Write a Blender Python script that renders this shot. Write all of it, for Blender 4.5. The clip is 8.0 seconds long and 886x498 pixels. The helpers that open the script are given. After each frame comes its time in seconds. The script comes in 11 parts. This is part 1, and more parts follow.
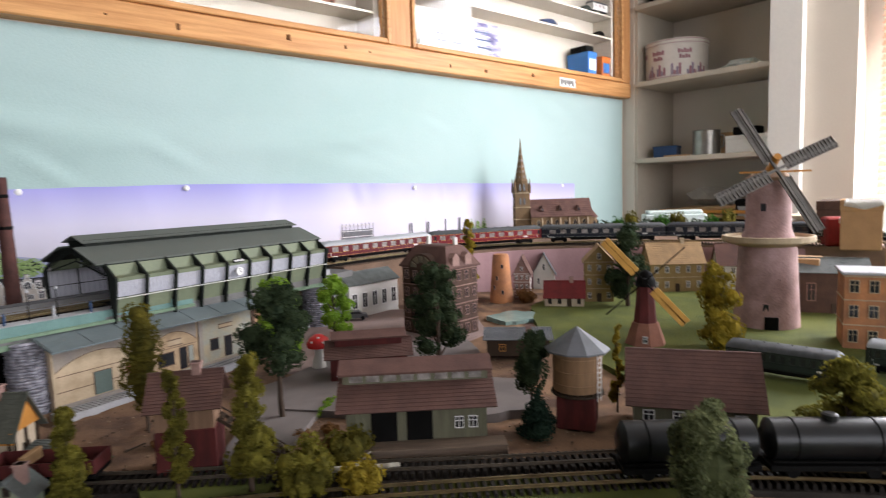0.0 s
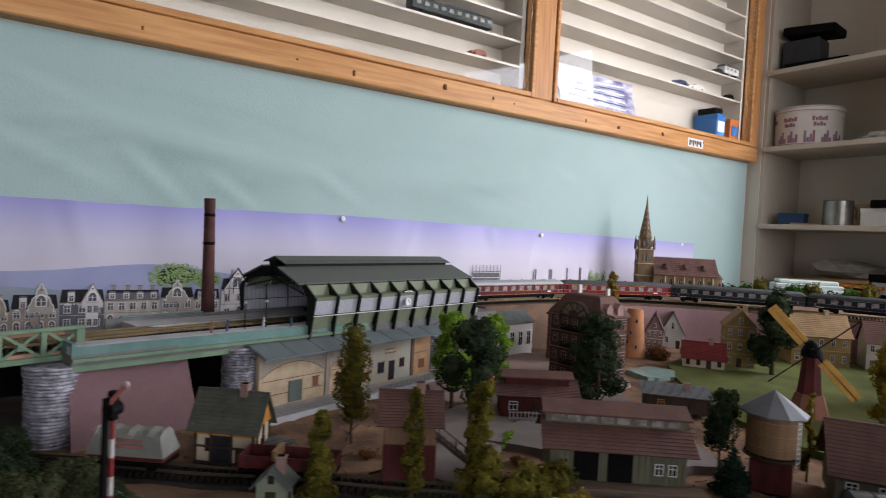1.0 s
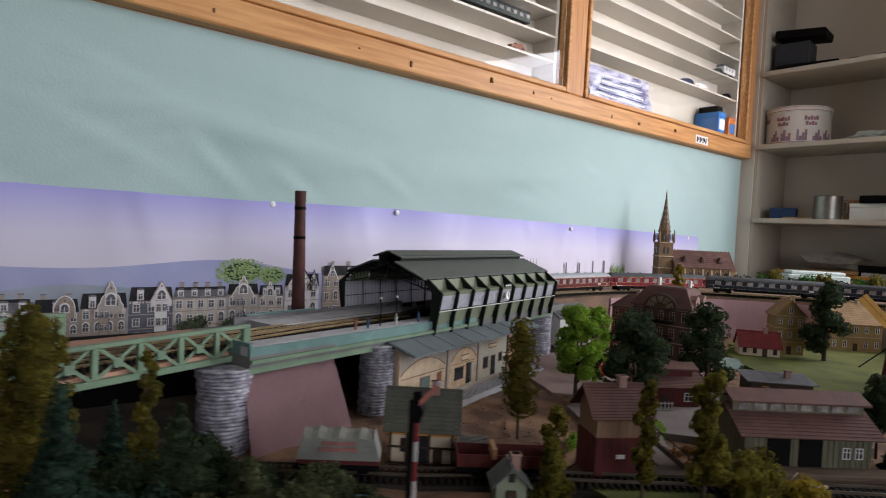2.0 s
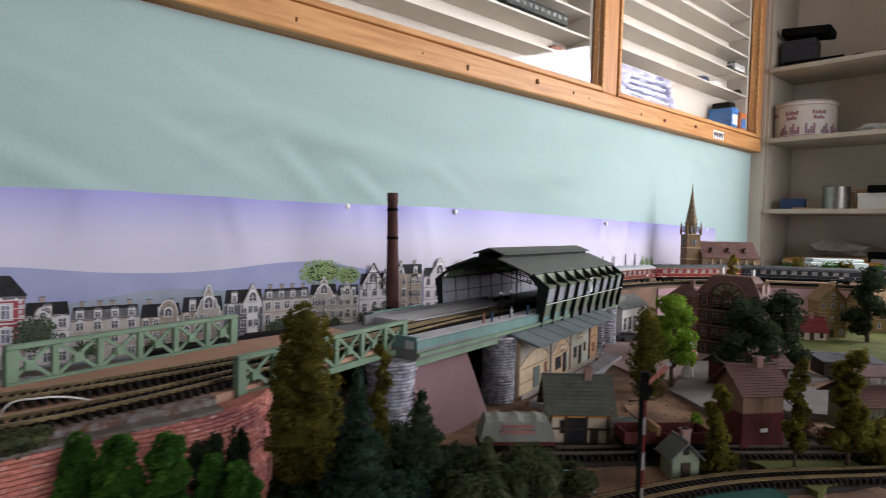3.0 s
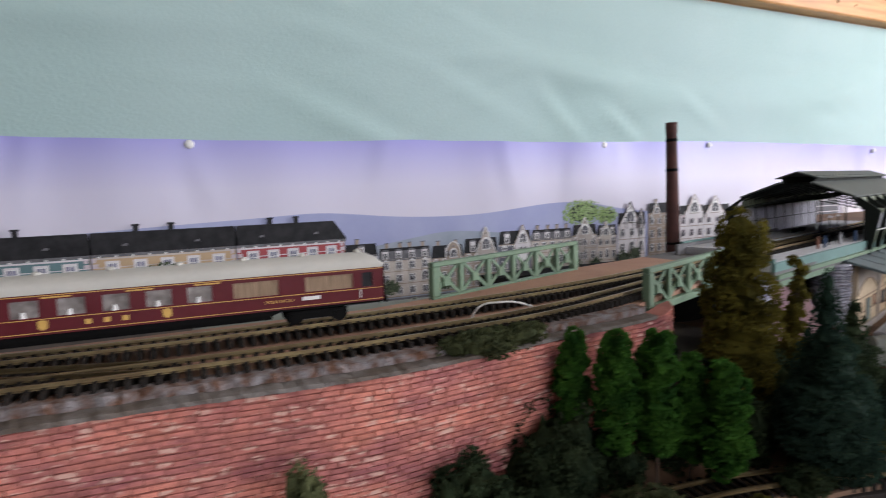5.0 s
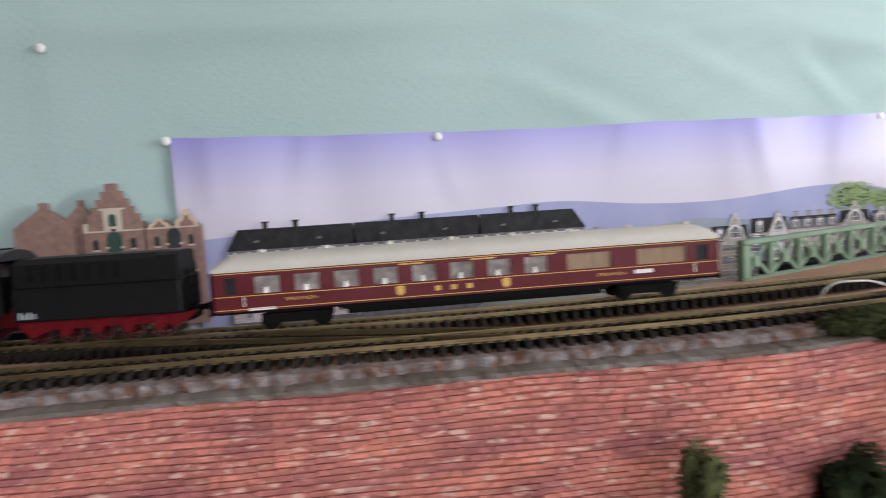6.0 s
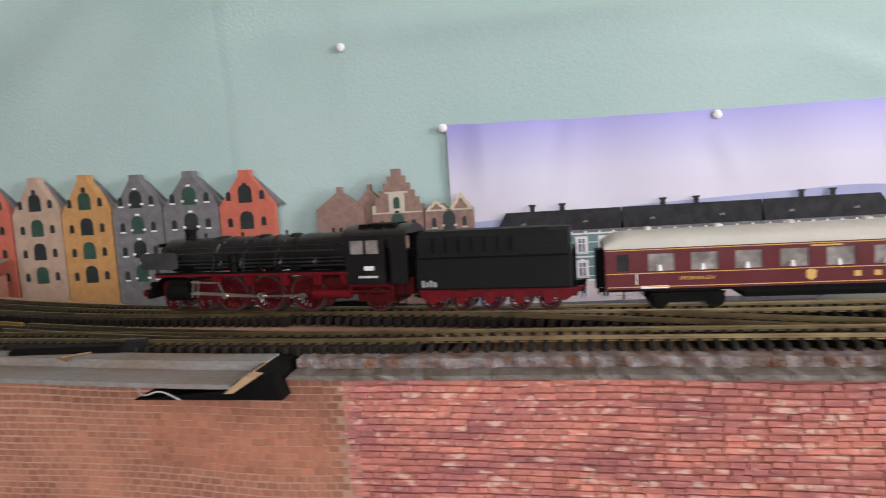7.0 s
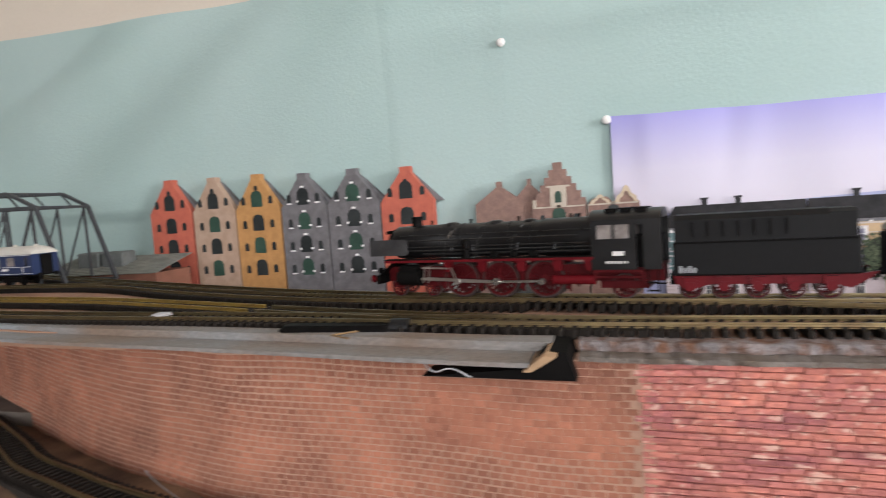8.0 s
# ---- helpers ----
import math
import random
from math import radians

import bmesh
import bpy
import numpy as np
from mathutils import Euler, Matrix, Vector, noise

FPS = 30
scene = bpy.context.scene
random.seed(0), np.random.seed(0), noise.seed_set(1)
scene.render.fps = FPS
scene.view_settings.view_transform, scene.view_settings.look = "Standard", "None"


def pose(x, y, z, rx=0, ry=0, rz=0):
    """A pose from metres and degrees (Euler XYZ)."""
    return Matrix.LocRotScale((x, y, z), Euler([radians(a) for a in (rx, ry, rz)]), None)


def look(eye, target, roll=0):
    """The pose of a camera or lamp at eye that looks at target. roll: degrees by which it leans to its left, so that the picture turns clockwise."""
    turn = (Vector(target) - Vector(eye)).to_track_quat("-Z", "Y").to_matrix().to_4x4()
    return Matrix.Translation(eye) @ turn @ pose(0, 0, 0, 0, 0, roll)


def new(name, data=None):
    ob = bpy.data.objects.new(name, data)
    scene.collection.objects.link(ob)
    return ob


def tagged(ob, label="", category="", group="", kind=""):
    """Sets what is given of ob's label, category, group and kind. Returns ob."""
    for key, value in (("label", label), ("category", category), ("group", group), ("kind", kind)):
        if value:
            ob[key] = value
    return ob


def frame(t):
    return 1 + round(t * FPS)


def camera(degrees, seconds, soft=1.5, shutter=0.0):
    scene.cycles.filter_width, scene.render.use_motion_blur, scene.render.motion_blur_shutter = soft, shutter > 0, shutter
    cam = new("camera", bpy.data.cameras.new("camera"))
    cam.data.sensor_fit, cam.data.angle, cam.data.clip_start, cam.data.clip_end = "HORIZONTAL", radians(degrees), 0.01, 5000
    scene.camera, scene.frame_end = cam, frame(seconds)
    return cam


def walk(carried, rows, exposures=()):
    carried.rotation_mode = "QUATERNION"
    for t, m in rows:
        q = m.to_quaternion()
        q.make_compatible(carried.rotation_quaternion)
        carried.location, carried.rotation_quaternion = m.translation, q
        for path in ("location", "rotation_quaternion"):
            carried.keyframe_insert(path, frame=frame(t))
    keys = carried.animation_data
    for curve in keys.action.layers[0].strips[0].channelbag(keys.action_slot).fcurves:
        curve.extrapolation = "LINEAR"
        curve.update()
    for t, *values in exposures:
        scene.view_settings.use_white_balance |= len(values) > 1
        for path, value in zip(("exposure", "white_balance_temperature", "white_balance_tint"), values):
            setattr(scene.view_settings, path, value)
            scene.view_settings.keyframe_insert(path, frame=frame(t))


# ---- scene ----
cam = camera(72.4, 8.0, soft=1.0, shutter=0.4)
PATH = [
    (0, (-0.006, 0.009, 1.254), (-1.508, 1.315, 1.059), -1.8),
    (0.5, (-0.021, -0.06, 1.263), (-1.614, 1.143, 1.149), 1.1),
    (1, (-0.055, -0.131, 1.257), (-1.712, 0.987, 1.2), 3.0),
    (1.5, (-0.125, -0.229, 1.253), (-1.729, 0.963, 1.196), 3.6),
    (1.7, (-0.165, -0.271, 1.244), (-1.743, 0.956, 1.183), 3.5),
    (2.8, (-0.285, -0.471, 1.242), (-1.764, 0.873, 1.168), 1.5),
    (3, (-0.299, -0.499, 1.237), (-1.79, 0.832, 1.166), 1.6),
    (3.5, (-0.343, -0.543, 1.233), (-1.888, 0.723, 1.133), 1.2),
    (4, (-0.363, -0.579, 1.226), (-1.937, 0.653, 1.149), 0.9),
    (4.5, (-0.383, -0.615, 1.215), (-2.037, 0.5, 1.071), -0.1),
    (5, (-0.403, -0.656, 1.201), (-2.182, 0.235, 0.998), -1.7),
    (5.2, (-0.41, -0.67, 1.198), (-2.231, 0.129, 0.99), -2.2),
    (6.3, (-0.457, -0.773, 1.182), (-2.445, -0.643, 1.01), -3.6),
    (6.5, (-0.459, -0.798, 1.181), (-2.451, -0.813, 1.003), -3.7),
    (7, (-0.458, -0.851, 1.185), (-2.434, -1.11, 1.009), -3.5),
    (7.5, (-0.455, -0.89, 1.183), (-2.408, -1.289, 1.027), -3.9),
    (8, (-0.444, -0.94, 1.18), (-2.356, -1.508, 1.032), -4.0),
]
EXPOSURES = [(0.0, 0.36, 6350, 10), (0.5, 0.10, 6250, 10), (1.0, -0.25, 6200, 11), (1.5, -0.25, 6250, 11), (3.0, 0.06, 6250, 11), (3.5, 0.13, 6250, 11), (5.0, 0.28, 6200, 11), (6.5, 0.72, 6450, 10), (7.0, 0.82, 6550, 10), (8.0, 1.03, 6600, 10)]
walk(cam, [(t, look(eye, target, roll)) for t, eye, target, roll in PATH], EXPOSURES)

# ---- light ----
world = bpy.data.worlds.new("world")
scene.world = world
world.use_nodes = True
wn = world.node_tree.nodes
sky = wn.new("ShaderNodeTexSky")
sky.sky_type, sky.sun_disc, sky.sun_elevation, sky.sun_rotation = "NISHITA", False, radians(40), radians(30)
world.node_tree.links.new(sky.outputs[0], wn["Background"].inputs[0])
wn["Background"].inputs[1].default_value = 0.12


def window_light(name, m, width, height, power, colour):
    data = bpy.data.lights.new(name, "AREA")
    data.shape, data.size, data.size_y, data.energy, data.color = "RECTANGLE", width, height, power, colour
    ob = new(name, data)
    ob.matrix_world = m
    return ob


# daylight that enters by the window beside the shelves and by the two windows behind the camera
window_light("window_daylight", look((0.05, 2.04, 1.62), (-0.4, 0.0, 1.2)), 1.05, 1.1, 64, (0.98, 0.96, 1.0))
window_light("window_daylight", look((2.42, 0.9, 1.65), (-1.3, 0.6, 1.3)), 1.5, 1.2, 27, (0.97, 0.96, 1.0))
window_light("window_daylight", look((2.42, -0.85, 1.65), (-1.3, -0.95, 1.3)), 1.2, 1.2, 21, (0.99, 0.96, 1.0))

# ---- building helpers ----


def material(name, colour, rough=0.6, metal=0.0, second=None, scale=40.0, fine=400.0, vary=0.25, bump=0.15, rand="", fleck=None, stretch=(1, 1, 1), spec=0.22, smear=None):
    """A painted or natural surface: two colours mixed by broad noise, fine grain, relief, and a change from piece to piece."""
    mat = bpy.data.materials.new(name)
    mat.use_nodes = True
    n, l = mat.node_tree.nodes, mat.node_tree.links
    b = n["Principled BSDF"]
    tc, mp = n.new("ShaderNodeTexCoord"), n.new("ShaderNodeMapping")
    mp.inputs["Scale"].default_value = stretch
    if rand == "object":
        where, add = n.new("ShaderNodeObjectInfo"), n.new("ShaderNodeVectorMath")
        l.new(tc.outputs["Object"], add.inputs[0]), l.new(where.outputs["Location"], add.inputs[1]), l.new(add.outputs[0], mp.inputs["Vector"])
    else:
        l.new(tc.outputs["Object"], mp.inputs["Vector"])
    big, small = n.new("ShaderNodeTexNoise"), n.new("ShaderNodeTexNoise")
    big.inputs["Scale"].default_value, big.inputs["Detail"].default_value = scale, 4
    small.inputs["Scale"].default_value, small.inputs["Detail"].default_value = fine, 3
    for t in (big, small):
        l.new(mp.outputs[0], t.inputs["Vector"])
    ramp = n.new("ShaderNodeValToRGB")
    ramp.color_ramp.elements[0].position, ramp.color_ramp.elements[1].position = 0.35, 0.65
    second = second or [c * (1 - vary) for c in colour]
    ramp.color_ramp.elements[0].color, ramp.color_ramp.elements[1].color = (*second, 1), (*colour, 1)
    l.new(big.outputs["Fac"], ramp.inputs[0])
    hsv = n.new("ShaderNodeHueSaturation")
    l.new(ramp.outputs[0], hsv.inputs["Color"])
    mr = n.new("ShaderNodeMapRange")
    mr.inputs["To Min"].default_value, mr.inputs["To Max"].default_value = 1 - vary, 1 + vary
    l.new(small.outputs["Fac"], mr.inputs["Value"])
    value = mr.outputs[0]
    if rand:
        src = n.new("ShaderNodeObjectInfo").outputs["Random"] if rand == "object" else n.new("ShaderNodeNewGeometry").outputs["Random Per Island"]
        r2, mul = n.new("ShaderNodeMapRange"), n.new("ShaderNodeMath")
        r2.inputs["To Min"].default_value, r2.inputs["To Max"].default_value = 0.86, 1.14
        mul.operation = "MULTIPLY"
        l.new(src, r2.inputs["Value"]), l.new(value, mul.inputs[0]), l.new(r2.outputs[0], mul.inputs[1])
        value = mul.outputs[0]
    l.new(value, hsv.inputs["Value"])
    colour_out = hsv.outputs[0]
    if fleck:
        gt, mix = n.new("ShaderNodeMath"), n.new("ShaderNodeMix")
        gt.operation, mix.data_type = "GREATER_THAN", "RGBA"
        gt.inputs[1].default_value, mix.inputs["B"].default_value = 0.945, (*fleck, 1)
        l.new(src, gt.inputs[0]), l.new(gt.outputs[0], mix.inputs["Factor"]), l.new(colour_out, mix.inputs["A"])
        colour_out = mix.outputs["Result"]
    if smear:
        worn, soft_edge, mix = n.new("ShaderNodeTexNoise"), n.new("ShaderNodeMapRange"), n.new("ShaderNodeMix")
        worn.inputs["Scale"].default_value, worn.inputs["Detail"].default_value = 190, 3
        soft_edge.inputs["From Min"].default_value, soft_edge.inputs["From Max"].default_value = 0.57, 0.66
        soft_edge.inputs["To Max"].default_value = 0.8
        mix.data_type, mix.inputs["B"].default_value = "RGBA", (*smear, 1)
        l.new(mp.outputs[0], worn.inputs["Vector"]), l.new(worn.outputs["Fac"], soft_edge.inputs["Value"])
        l.new(soft_edge.outputs[0], mix.inputs["Factor"]), l.new(colour_out, mix.inputs["A"])
        colour_out = mix.outputs["Result"]
    l.new(colour_out, b.inputs["Base Color"])
    rr = n.new("ShaderNodeMapRange")
    rr.inputs["To Min"].default_value, rr.inputs["To Max"].default_value = max(0.03, rough - 0.12), min(1, rough + 0.12)
    l.new(big.outputs["Fac"], rr.inputs["Value"]), l.new(rr.outputs[0], b.inputs["Roughness"])
    b.inputs["Metallic"].default_value, b.inputs["Specular IOR Level"].default_value = metal, spec
    if bump:
        bp = n.new("ShaderNodeBump")
        bp.inputs["Strength"].default_value, bp.inputs["Distance"].default_value = bump, 0.001
        l.new(small.outputs["Fac"], bp.inputs["Height"]), l.new(bp.outputs[0], b.inputs["Normal"])
    return mat


def glass_material(name, tint=(0.9, 0.95, 0.95), rough=0.02, ior=1.1):
    mat = bpy.data.materials.new(name)
    mat.use_nodes = True
    b = mat.node_tree.nodes["Principled BSDF"]
    b.inputs["Base Color"].default_value = (*tint, 1)
    b.inputs["Transmission Weight"].default_value, b.inputs["Roughness"].default_value, b.inputs["IOR"].default_value = 1.0, rough, ior
    return mat


def translucent_material(name, colour):
    """Thin milky sheet that lets part of the light through."""
    mat = bpy.data.materials.new(name)
    mat.use_nodes = True
    n, l = mat.node_tree.nodes, mat.node_tree.links
    b, t, mix = n["Principled BSDF"], n.new("ShaderNodeBsdfTranslucent"), n.new("ShaderNodeMixShader")
    b.inputs["Base Color"].default_value, b.inputs["Roughness"].default_value, t.inputs["Color"].default_value = (*colour, 1), 0.5, (*colour, 1)
    mix.inputs[0].default_value = 0.6
    l.new(b.outputs[0], mix.inputs[1]), l.new(t.outputs[0], mix.inputs[2]), l.new(mix.outputs[0], n["Material Output"].inputs["Surface"])
    return mat


def thing(name, label, category, m=None, group="", kind=""):
    ob = new(name)
    ob.empty_display_size = 0.01
    ob.matrix_world = m or Matrix()
    return tagged(ob, label, category, group, kind)


def mesh_of(name, bm, mats):
    me = bpy.data.meshes.new(name)
    bmesh.ops.recalc_face_normals(bm, faces=bm.faces)
    bm.to_mesh(me)
    bm.free()
    for mt in mats if isinstance(mats, (list, tuple)) else [mats]:
        me.materials.append(mt)
    return me


def part(name, bm, mats, parent=None, label="", smooth=False, m=None):
    me = mesh_of(name, bm, mats)
    if smooth:
        me.shade_smooth() if smooth is True else me.set_sharp_from_angle(angle=radians(smooth))
        if smooth is not True:
            for p in me.polygons:
                p.use_smooth = True
    ob = new(name, me)
    ob.parent = parent
    if m is not None:
        ob.matrix_basis = m
    return tagged(ob, label)


def share(name, me, parent, m, label=""):
    ob = new(name, me)
    ob.parent, ob.matrix_basis = parent, m
    return tagged(ob, label)


def B():
    return bmesh.new()


def face(bm, pts, mi=0):
    f = bm.faces.new([bm.verts.new(p) for p in pts])
    f.material_index = mi
    return f


def solid(bm, rings, mi=0, caps=True, closed=True):
    """A skin over rings of points that match one to one."""
    vs = [[bm.verts.new(p) for p in r] for r in rings]
    n = len(vs[0])
    for a, b in zip(vs, vs[1:]):
        for i in range(n if closed else n - 1):
            bm.faces.new((a[i], a[(i + 1) % n], b[(i + 1) % n], b[i])).material_index = mi
    if caps:
        bm.faces.new(vs[0][::-1]).material_index = mi
        bm.faces.new(vs[-1]).material_index = mi


def box(bm, x0, x1, y0, y1, z0, z1, mi=0):
    solid(bm, [[(x0, y0, z), (x1, y0, z), (x1, y1, z), (x0, y1, z)] for z in (z0, z1)], mi)


def rbox(bm, x0, x1, y0, y1, z0, z1, r=0.001, mi=0):
    """A box with its edges taken off."""
    rings = []
    for z, k in ((z0, r), (z0 + r, 0), (z1 - r, 0), (z1, r)):
        a, b, c, d = x0 + k, x1 - k, y0 + k, y1 - k
        rings.append([(a + r, c, z), (b - r, c, z), (b, c + r, z), (b, d - r, z), (b - r, d, z), (a + r, d, z), (a, d - r, z), (a, c + r, z)])
    solid(bm, rings, mi)


def prism(bm, poly, axis, c0, c1, mi=0):
    """A polygon drawn in the two other axes (in the order x, y, z) and drawn out along axis."""
    put = {"x": lambda a, b, c: (c, a, b), "y": lambda a, b, c: (a, c, b), "z": lambda a, b, c: (a, b, c)}[axis]
    solid(bm, [[put(a, b, c) for a, b in poly] for c in (c0, c1)], mi)


def tube(bm, p0, p1, r0, r1=None, seg=12, mi=0):
    p0, p1 = Vector(p0), Vector(p1)
    r1 = r0 if r1 is None else r1
    q = (p1 - p0).to_track_quat("Z", "Y")
    ring = [Vector((math.cos(2 * math.pi * i / seg), math.sin(2 * math.pi * i / seg), 0)) for i in range(seg)]
    solid(bm, [[p + q @ (v * r) for v in ring] for p, r in ((p0, r0), (p1, max(r1, 1e-5)))], mi)


def lathe(bm, profile, seg=16, mi=0, centre=(0, 0), caps=True):
    """profile: (radius, z) from below to above."""
    solid(bm, [[(centre[0] + r * math.cos(2 * math.pi * i / seg), centre[1] + r * math.sin(2 * math.pi * i / seg), z) for i in range(seg)] for r, z in profile], mi, caps)


def bar(bm, p0, p1, w, h=None, mi=0):
    """A straight square bar between two points."""
    p0, p1 = Vector(p0), Vector(p1)
    h = h or w
    q = (p1 - p0).to_track_quat("Z", "Y")
    ring = [Vector((a * w / 2, b * h / 2, 0)) for a, b in ((-1, -1), (1, -1), (1, 1), (-1, 1))]
    solid(bm, [[p + q @ v for v in ring] for p in (p0, p1)], mi)


def ball(bm, c, r, mi=0, rough=0.0, sub=1, flat=(1, 1, 1)):
    made = bmesh.ops.create_icosphere(bm, subdivisions=sub, radius=1.0)
    for v in made["verts"]:
        k = r * (1 + rough * (random.random() - 0.5) * 2)
        v.co = Vector([c[i] + v.co[i] * k * flat[i] for i in range(3)])
    for f in {f for v in made["verts"] for f in v.link_faces}:
        f.material_index = mi


def put(a, b, z=None, back=0.0):
    """The pose at plan point a whose x axis runs to plan point b. Returns the pose and the length."""
    a, b = Vector(a), Vector(b)
    d = b - a
    ang = math.degrees(math.atan2(d.y, d.x))
    return pose(a.x, a.y, z if z is not None else 0, 0, 0, ang), d.length


def smooth_line(points, step=0.004):
    """Even samples along a soft curve through plan points (Catmull-Rom)."""
    p = [np.array(q, float) for q in points]
    p = [2 * p[0] - p[1]] + p + [2 * p[-1] - p[-2]]
    out = []
    for i in range(1, len(p) - 2):
        for t in np.linspace(0, 1, 24, endpoint=False):
            a, b, c, d = p[i - 1], p[i], p[i + 1], p[i + 2]
            out.append(0.5 * (2 * b + (c - a) * t + (2 * a - 5 * b + 4 * c - d) * t * t + (3 * b - a - 3 * c + d) * t ** 3))
    out.append(p[-2])
    out = np.array(out)
    for _ in range(30):
        out[1:-1] = 0.5 * out[1:-1] + 0.25 * (out[:-2] + out[2:])
    s = np.concatenate([[0], np.cumsum(np.linalg.norm(np.diff(out, axis=0), axis=1))])
    n = int(s[-1] / step)
    t = np.linspace(0, s[-1], n)
    return np.stack([np.interp(t, s, out[:, k]) for k in range(out.shape[1])], 1), t


def at_length(line, s):
    pts, t = line
    return Vector((np.interp(s, t, pts[:, 0]), np.interp(s, t, pts[:, 1])))


# ---- materials ----
TEAL = material("teal_wall_paper", (0.375, 0.49, 0.475), 0.75, second=(0.34, 0.46, 0.44), scale=3, fine=230, vary=0.04, bump=0.45)
CREAM = material("cream_wall_paint", (0.62, 0.56, 0.475), 0.8, scale=4, fine=200, vary=0.05, bump=0.25)
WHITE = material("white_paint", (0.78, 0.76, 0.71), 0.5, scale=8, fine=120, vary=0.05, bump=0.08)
# cream paint darkened for the shade inside the niche
NICHE_SHADED = material("shaded_cream_shelf_paint", (0.46, 0.41, 0.33), 0.6, scale=8, fine=120, vary=0.06, bump=0.08)
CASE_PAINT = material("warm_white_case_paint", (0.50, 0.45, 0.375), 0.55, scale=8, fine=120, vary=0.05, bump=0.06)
PLASTER = material("ceiling_plaster", (0.52, 0.50, 0.47), 0.9, scale=3, fine=90, vary=0.04, bump=0.2)
# for the unseen walls only: dark, so that less light bounces back
LOW_BOUNCE_WALL = material("low_bounce_wall_paint", (0.22, 0.20, 0.18), 0.85, scale=4, fine=200, vary=0.08, bump=0.25)
CARPET = material("floor_carpet", (0.12, 0.11, 0.10), 0.95, scale=5, fine=500, vary=0.2, bump=0.5)
PINE = material("pine_wood", (0.62, 0.33, 0.13), 0.45, second=(0.45, 0.21, 0.075), scale=9, fine=160, vary=0.12, bump=0.08, stretch=(12, 0.7, 12))
PINE_UP = material("pine_wood_upright", (0.55, 0.28, 0.11), 0.45, second=(0.42, 0.19, 0.07), scale=9, fine=160, vary=0.12, bump=0.08, stretch=(12, 12, 0.7))
SOIL = material("brown_ground_cover", (0.247, 0.150, 0.091), 0.95, second=(0.098, 0.062, 0.046), scale=22, fine=1100, vary=0.45, bump=0.9, spec=0.1)
GRASS = material("green_flock_grass", (0.105, 0.116, 0.024), 0.95, second=(0.062, 0.075, 0.016), scale=18, fine=1500, vary=0.35, bump=0.9)
ASPHALT = material("grey_paper_road", (0.18, 0.155, 0.145), 0.85, second=(0.13, 0.112, 0.105), scale=20, fine=900, vary=0.15, bump=0.2)
PAVING = material("pale_pavement", (0.42, 0.42, 0.43), 0.8, scale=30, fine=600, vary=0.2, bump=0.3)
BALLAST = material("dark_ballast", (0.05, 0.042, 0.036), 0.95, second=(0.025, 0.022, 0.02), scale=25, fine=1200, vary=0.5, bump=1.0, spec=0.1)
CORK = material("pinkish_fibreboard_deck", (0.42, 0.25, 0.17), 0.9, second=(0.33, 0.19, 0.13), scale=16, fine=800, vary=0.2, bump=0.5)
EDGE_GREY = material("grey_painted_edge", (0.25, 0.27, 0.28), 0.75, second=(0.21, 0.16, 0.125), scale=26, fine=700, vary=0.38, bump=0.5, stretch=(1, 0.35, 1))
EDGE_EARTH = material("worn_brown_grey_edge", (0.20, 0.18, 0.165), 0.9, second=(0.12, 0.095, 0.075), scale=70, fine=900, vary=0.4, bump=0.8)
ROCKY = material("blotched_plaster_edge", (0.235, 0.215, 0.215), 0.9, second=(0.13, 0.065, 0.04), scale=150, fine=900, vary=0.75, bump=1.0)
BRICK_RED = material("rough_red_brick", (0.56, 0.21, 0.155), 0.85, second=(0.32, 0.115, 0.115), scale=45, fine=330, vary=0.5, bump=1.0, stretch=(1, 0.5, 1.6), smear=(0.64, 0.42, 0.34), rand="island")
BRICK_RED_O = material("rough_red_brick_single", (0.56, 0.21, 0.155), 0.85, second=(0.32, 0.115, 0.115), scale=45, fine=330, vary=0.5, bump=1.0, stretch=(1, 0.5, 1.6), smear=(0.64, 0.42, 0.34), rand="object")
BRICK_FINE = material("fine_brown_brick", (0.42, 0.175, 0.11), 0.85, second=(0.24, 0.105, 0.07), scale=22, fine=700, vary=0.25, bump=0.3, rand="island")
BRICK_FINE_O = material("fine_brown_brick_single", (0.42, 0.175, 0.11), 0.85, second=(0.24, 0.105, 0.07), scale=22, fine=700, vary=0.25, bump=0.3, rand="object")
JOINT_DARK = material("dark_brick_joint", (0.36, 0.14, 0.11), 0.95, vary=0.3)
JOINT_PALE = material("pale_brick_joint", (0.47, 0.29, 0.21), 0.95, vary=0.2)
STONE_PIER = material("grey_violet_stone", (0.42, 0.41, 0.46), 0.8, second=(0.17, 0.165, 0.19), scale=130, fine=600, vary=0.4, bump=0.7, rand="island")
RAIL = material("brass_rail", (0.28, 0.22, 0.115), 0.38, metal=0.9, second=(0.22, 0.16, 0.09), scale=60, fine=300, vary=0.2, bump=0.05)
RAIL_YELLOW = material("bright_yellow_brass_rail", (0.52, 0.36, 0.10), 0.34, metal=0.75, second=(0.40, 0.27, 0.08), scale=60, fine=300, vary=0.15, bump=0.05)
RAIL_DULL = material("dull_dark_rail", (0.13, 0.105, 0.08), 0.5, metal=0.7, vary=0.25, bump=0.05)
SLEEPER = material("dark_plastic_sleeper", (0.017, 0.0135, 0.011), 0.7, scale=60, vary=0.3, spec=0.15)
PINKBOARD = material("pinkish_mauve_board", (0.38, 0.235, 0.245), 0.8, second=(0.31, 0.19, 0.20), scale=10, fine=200, vary=0.1, bump=0.2)
CANOPY = material("blue_grey_sheet_canopy", (0.145, 0.175, 0.18), 0.5, second=(0.115, 0.14, 0.145), scale=25, vary=0.1, bump=0.1)
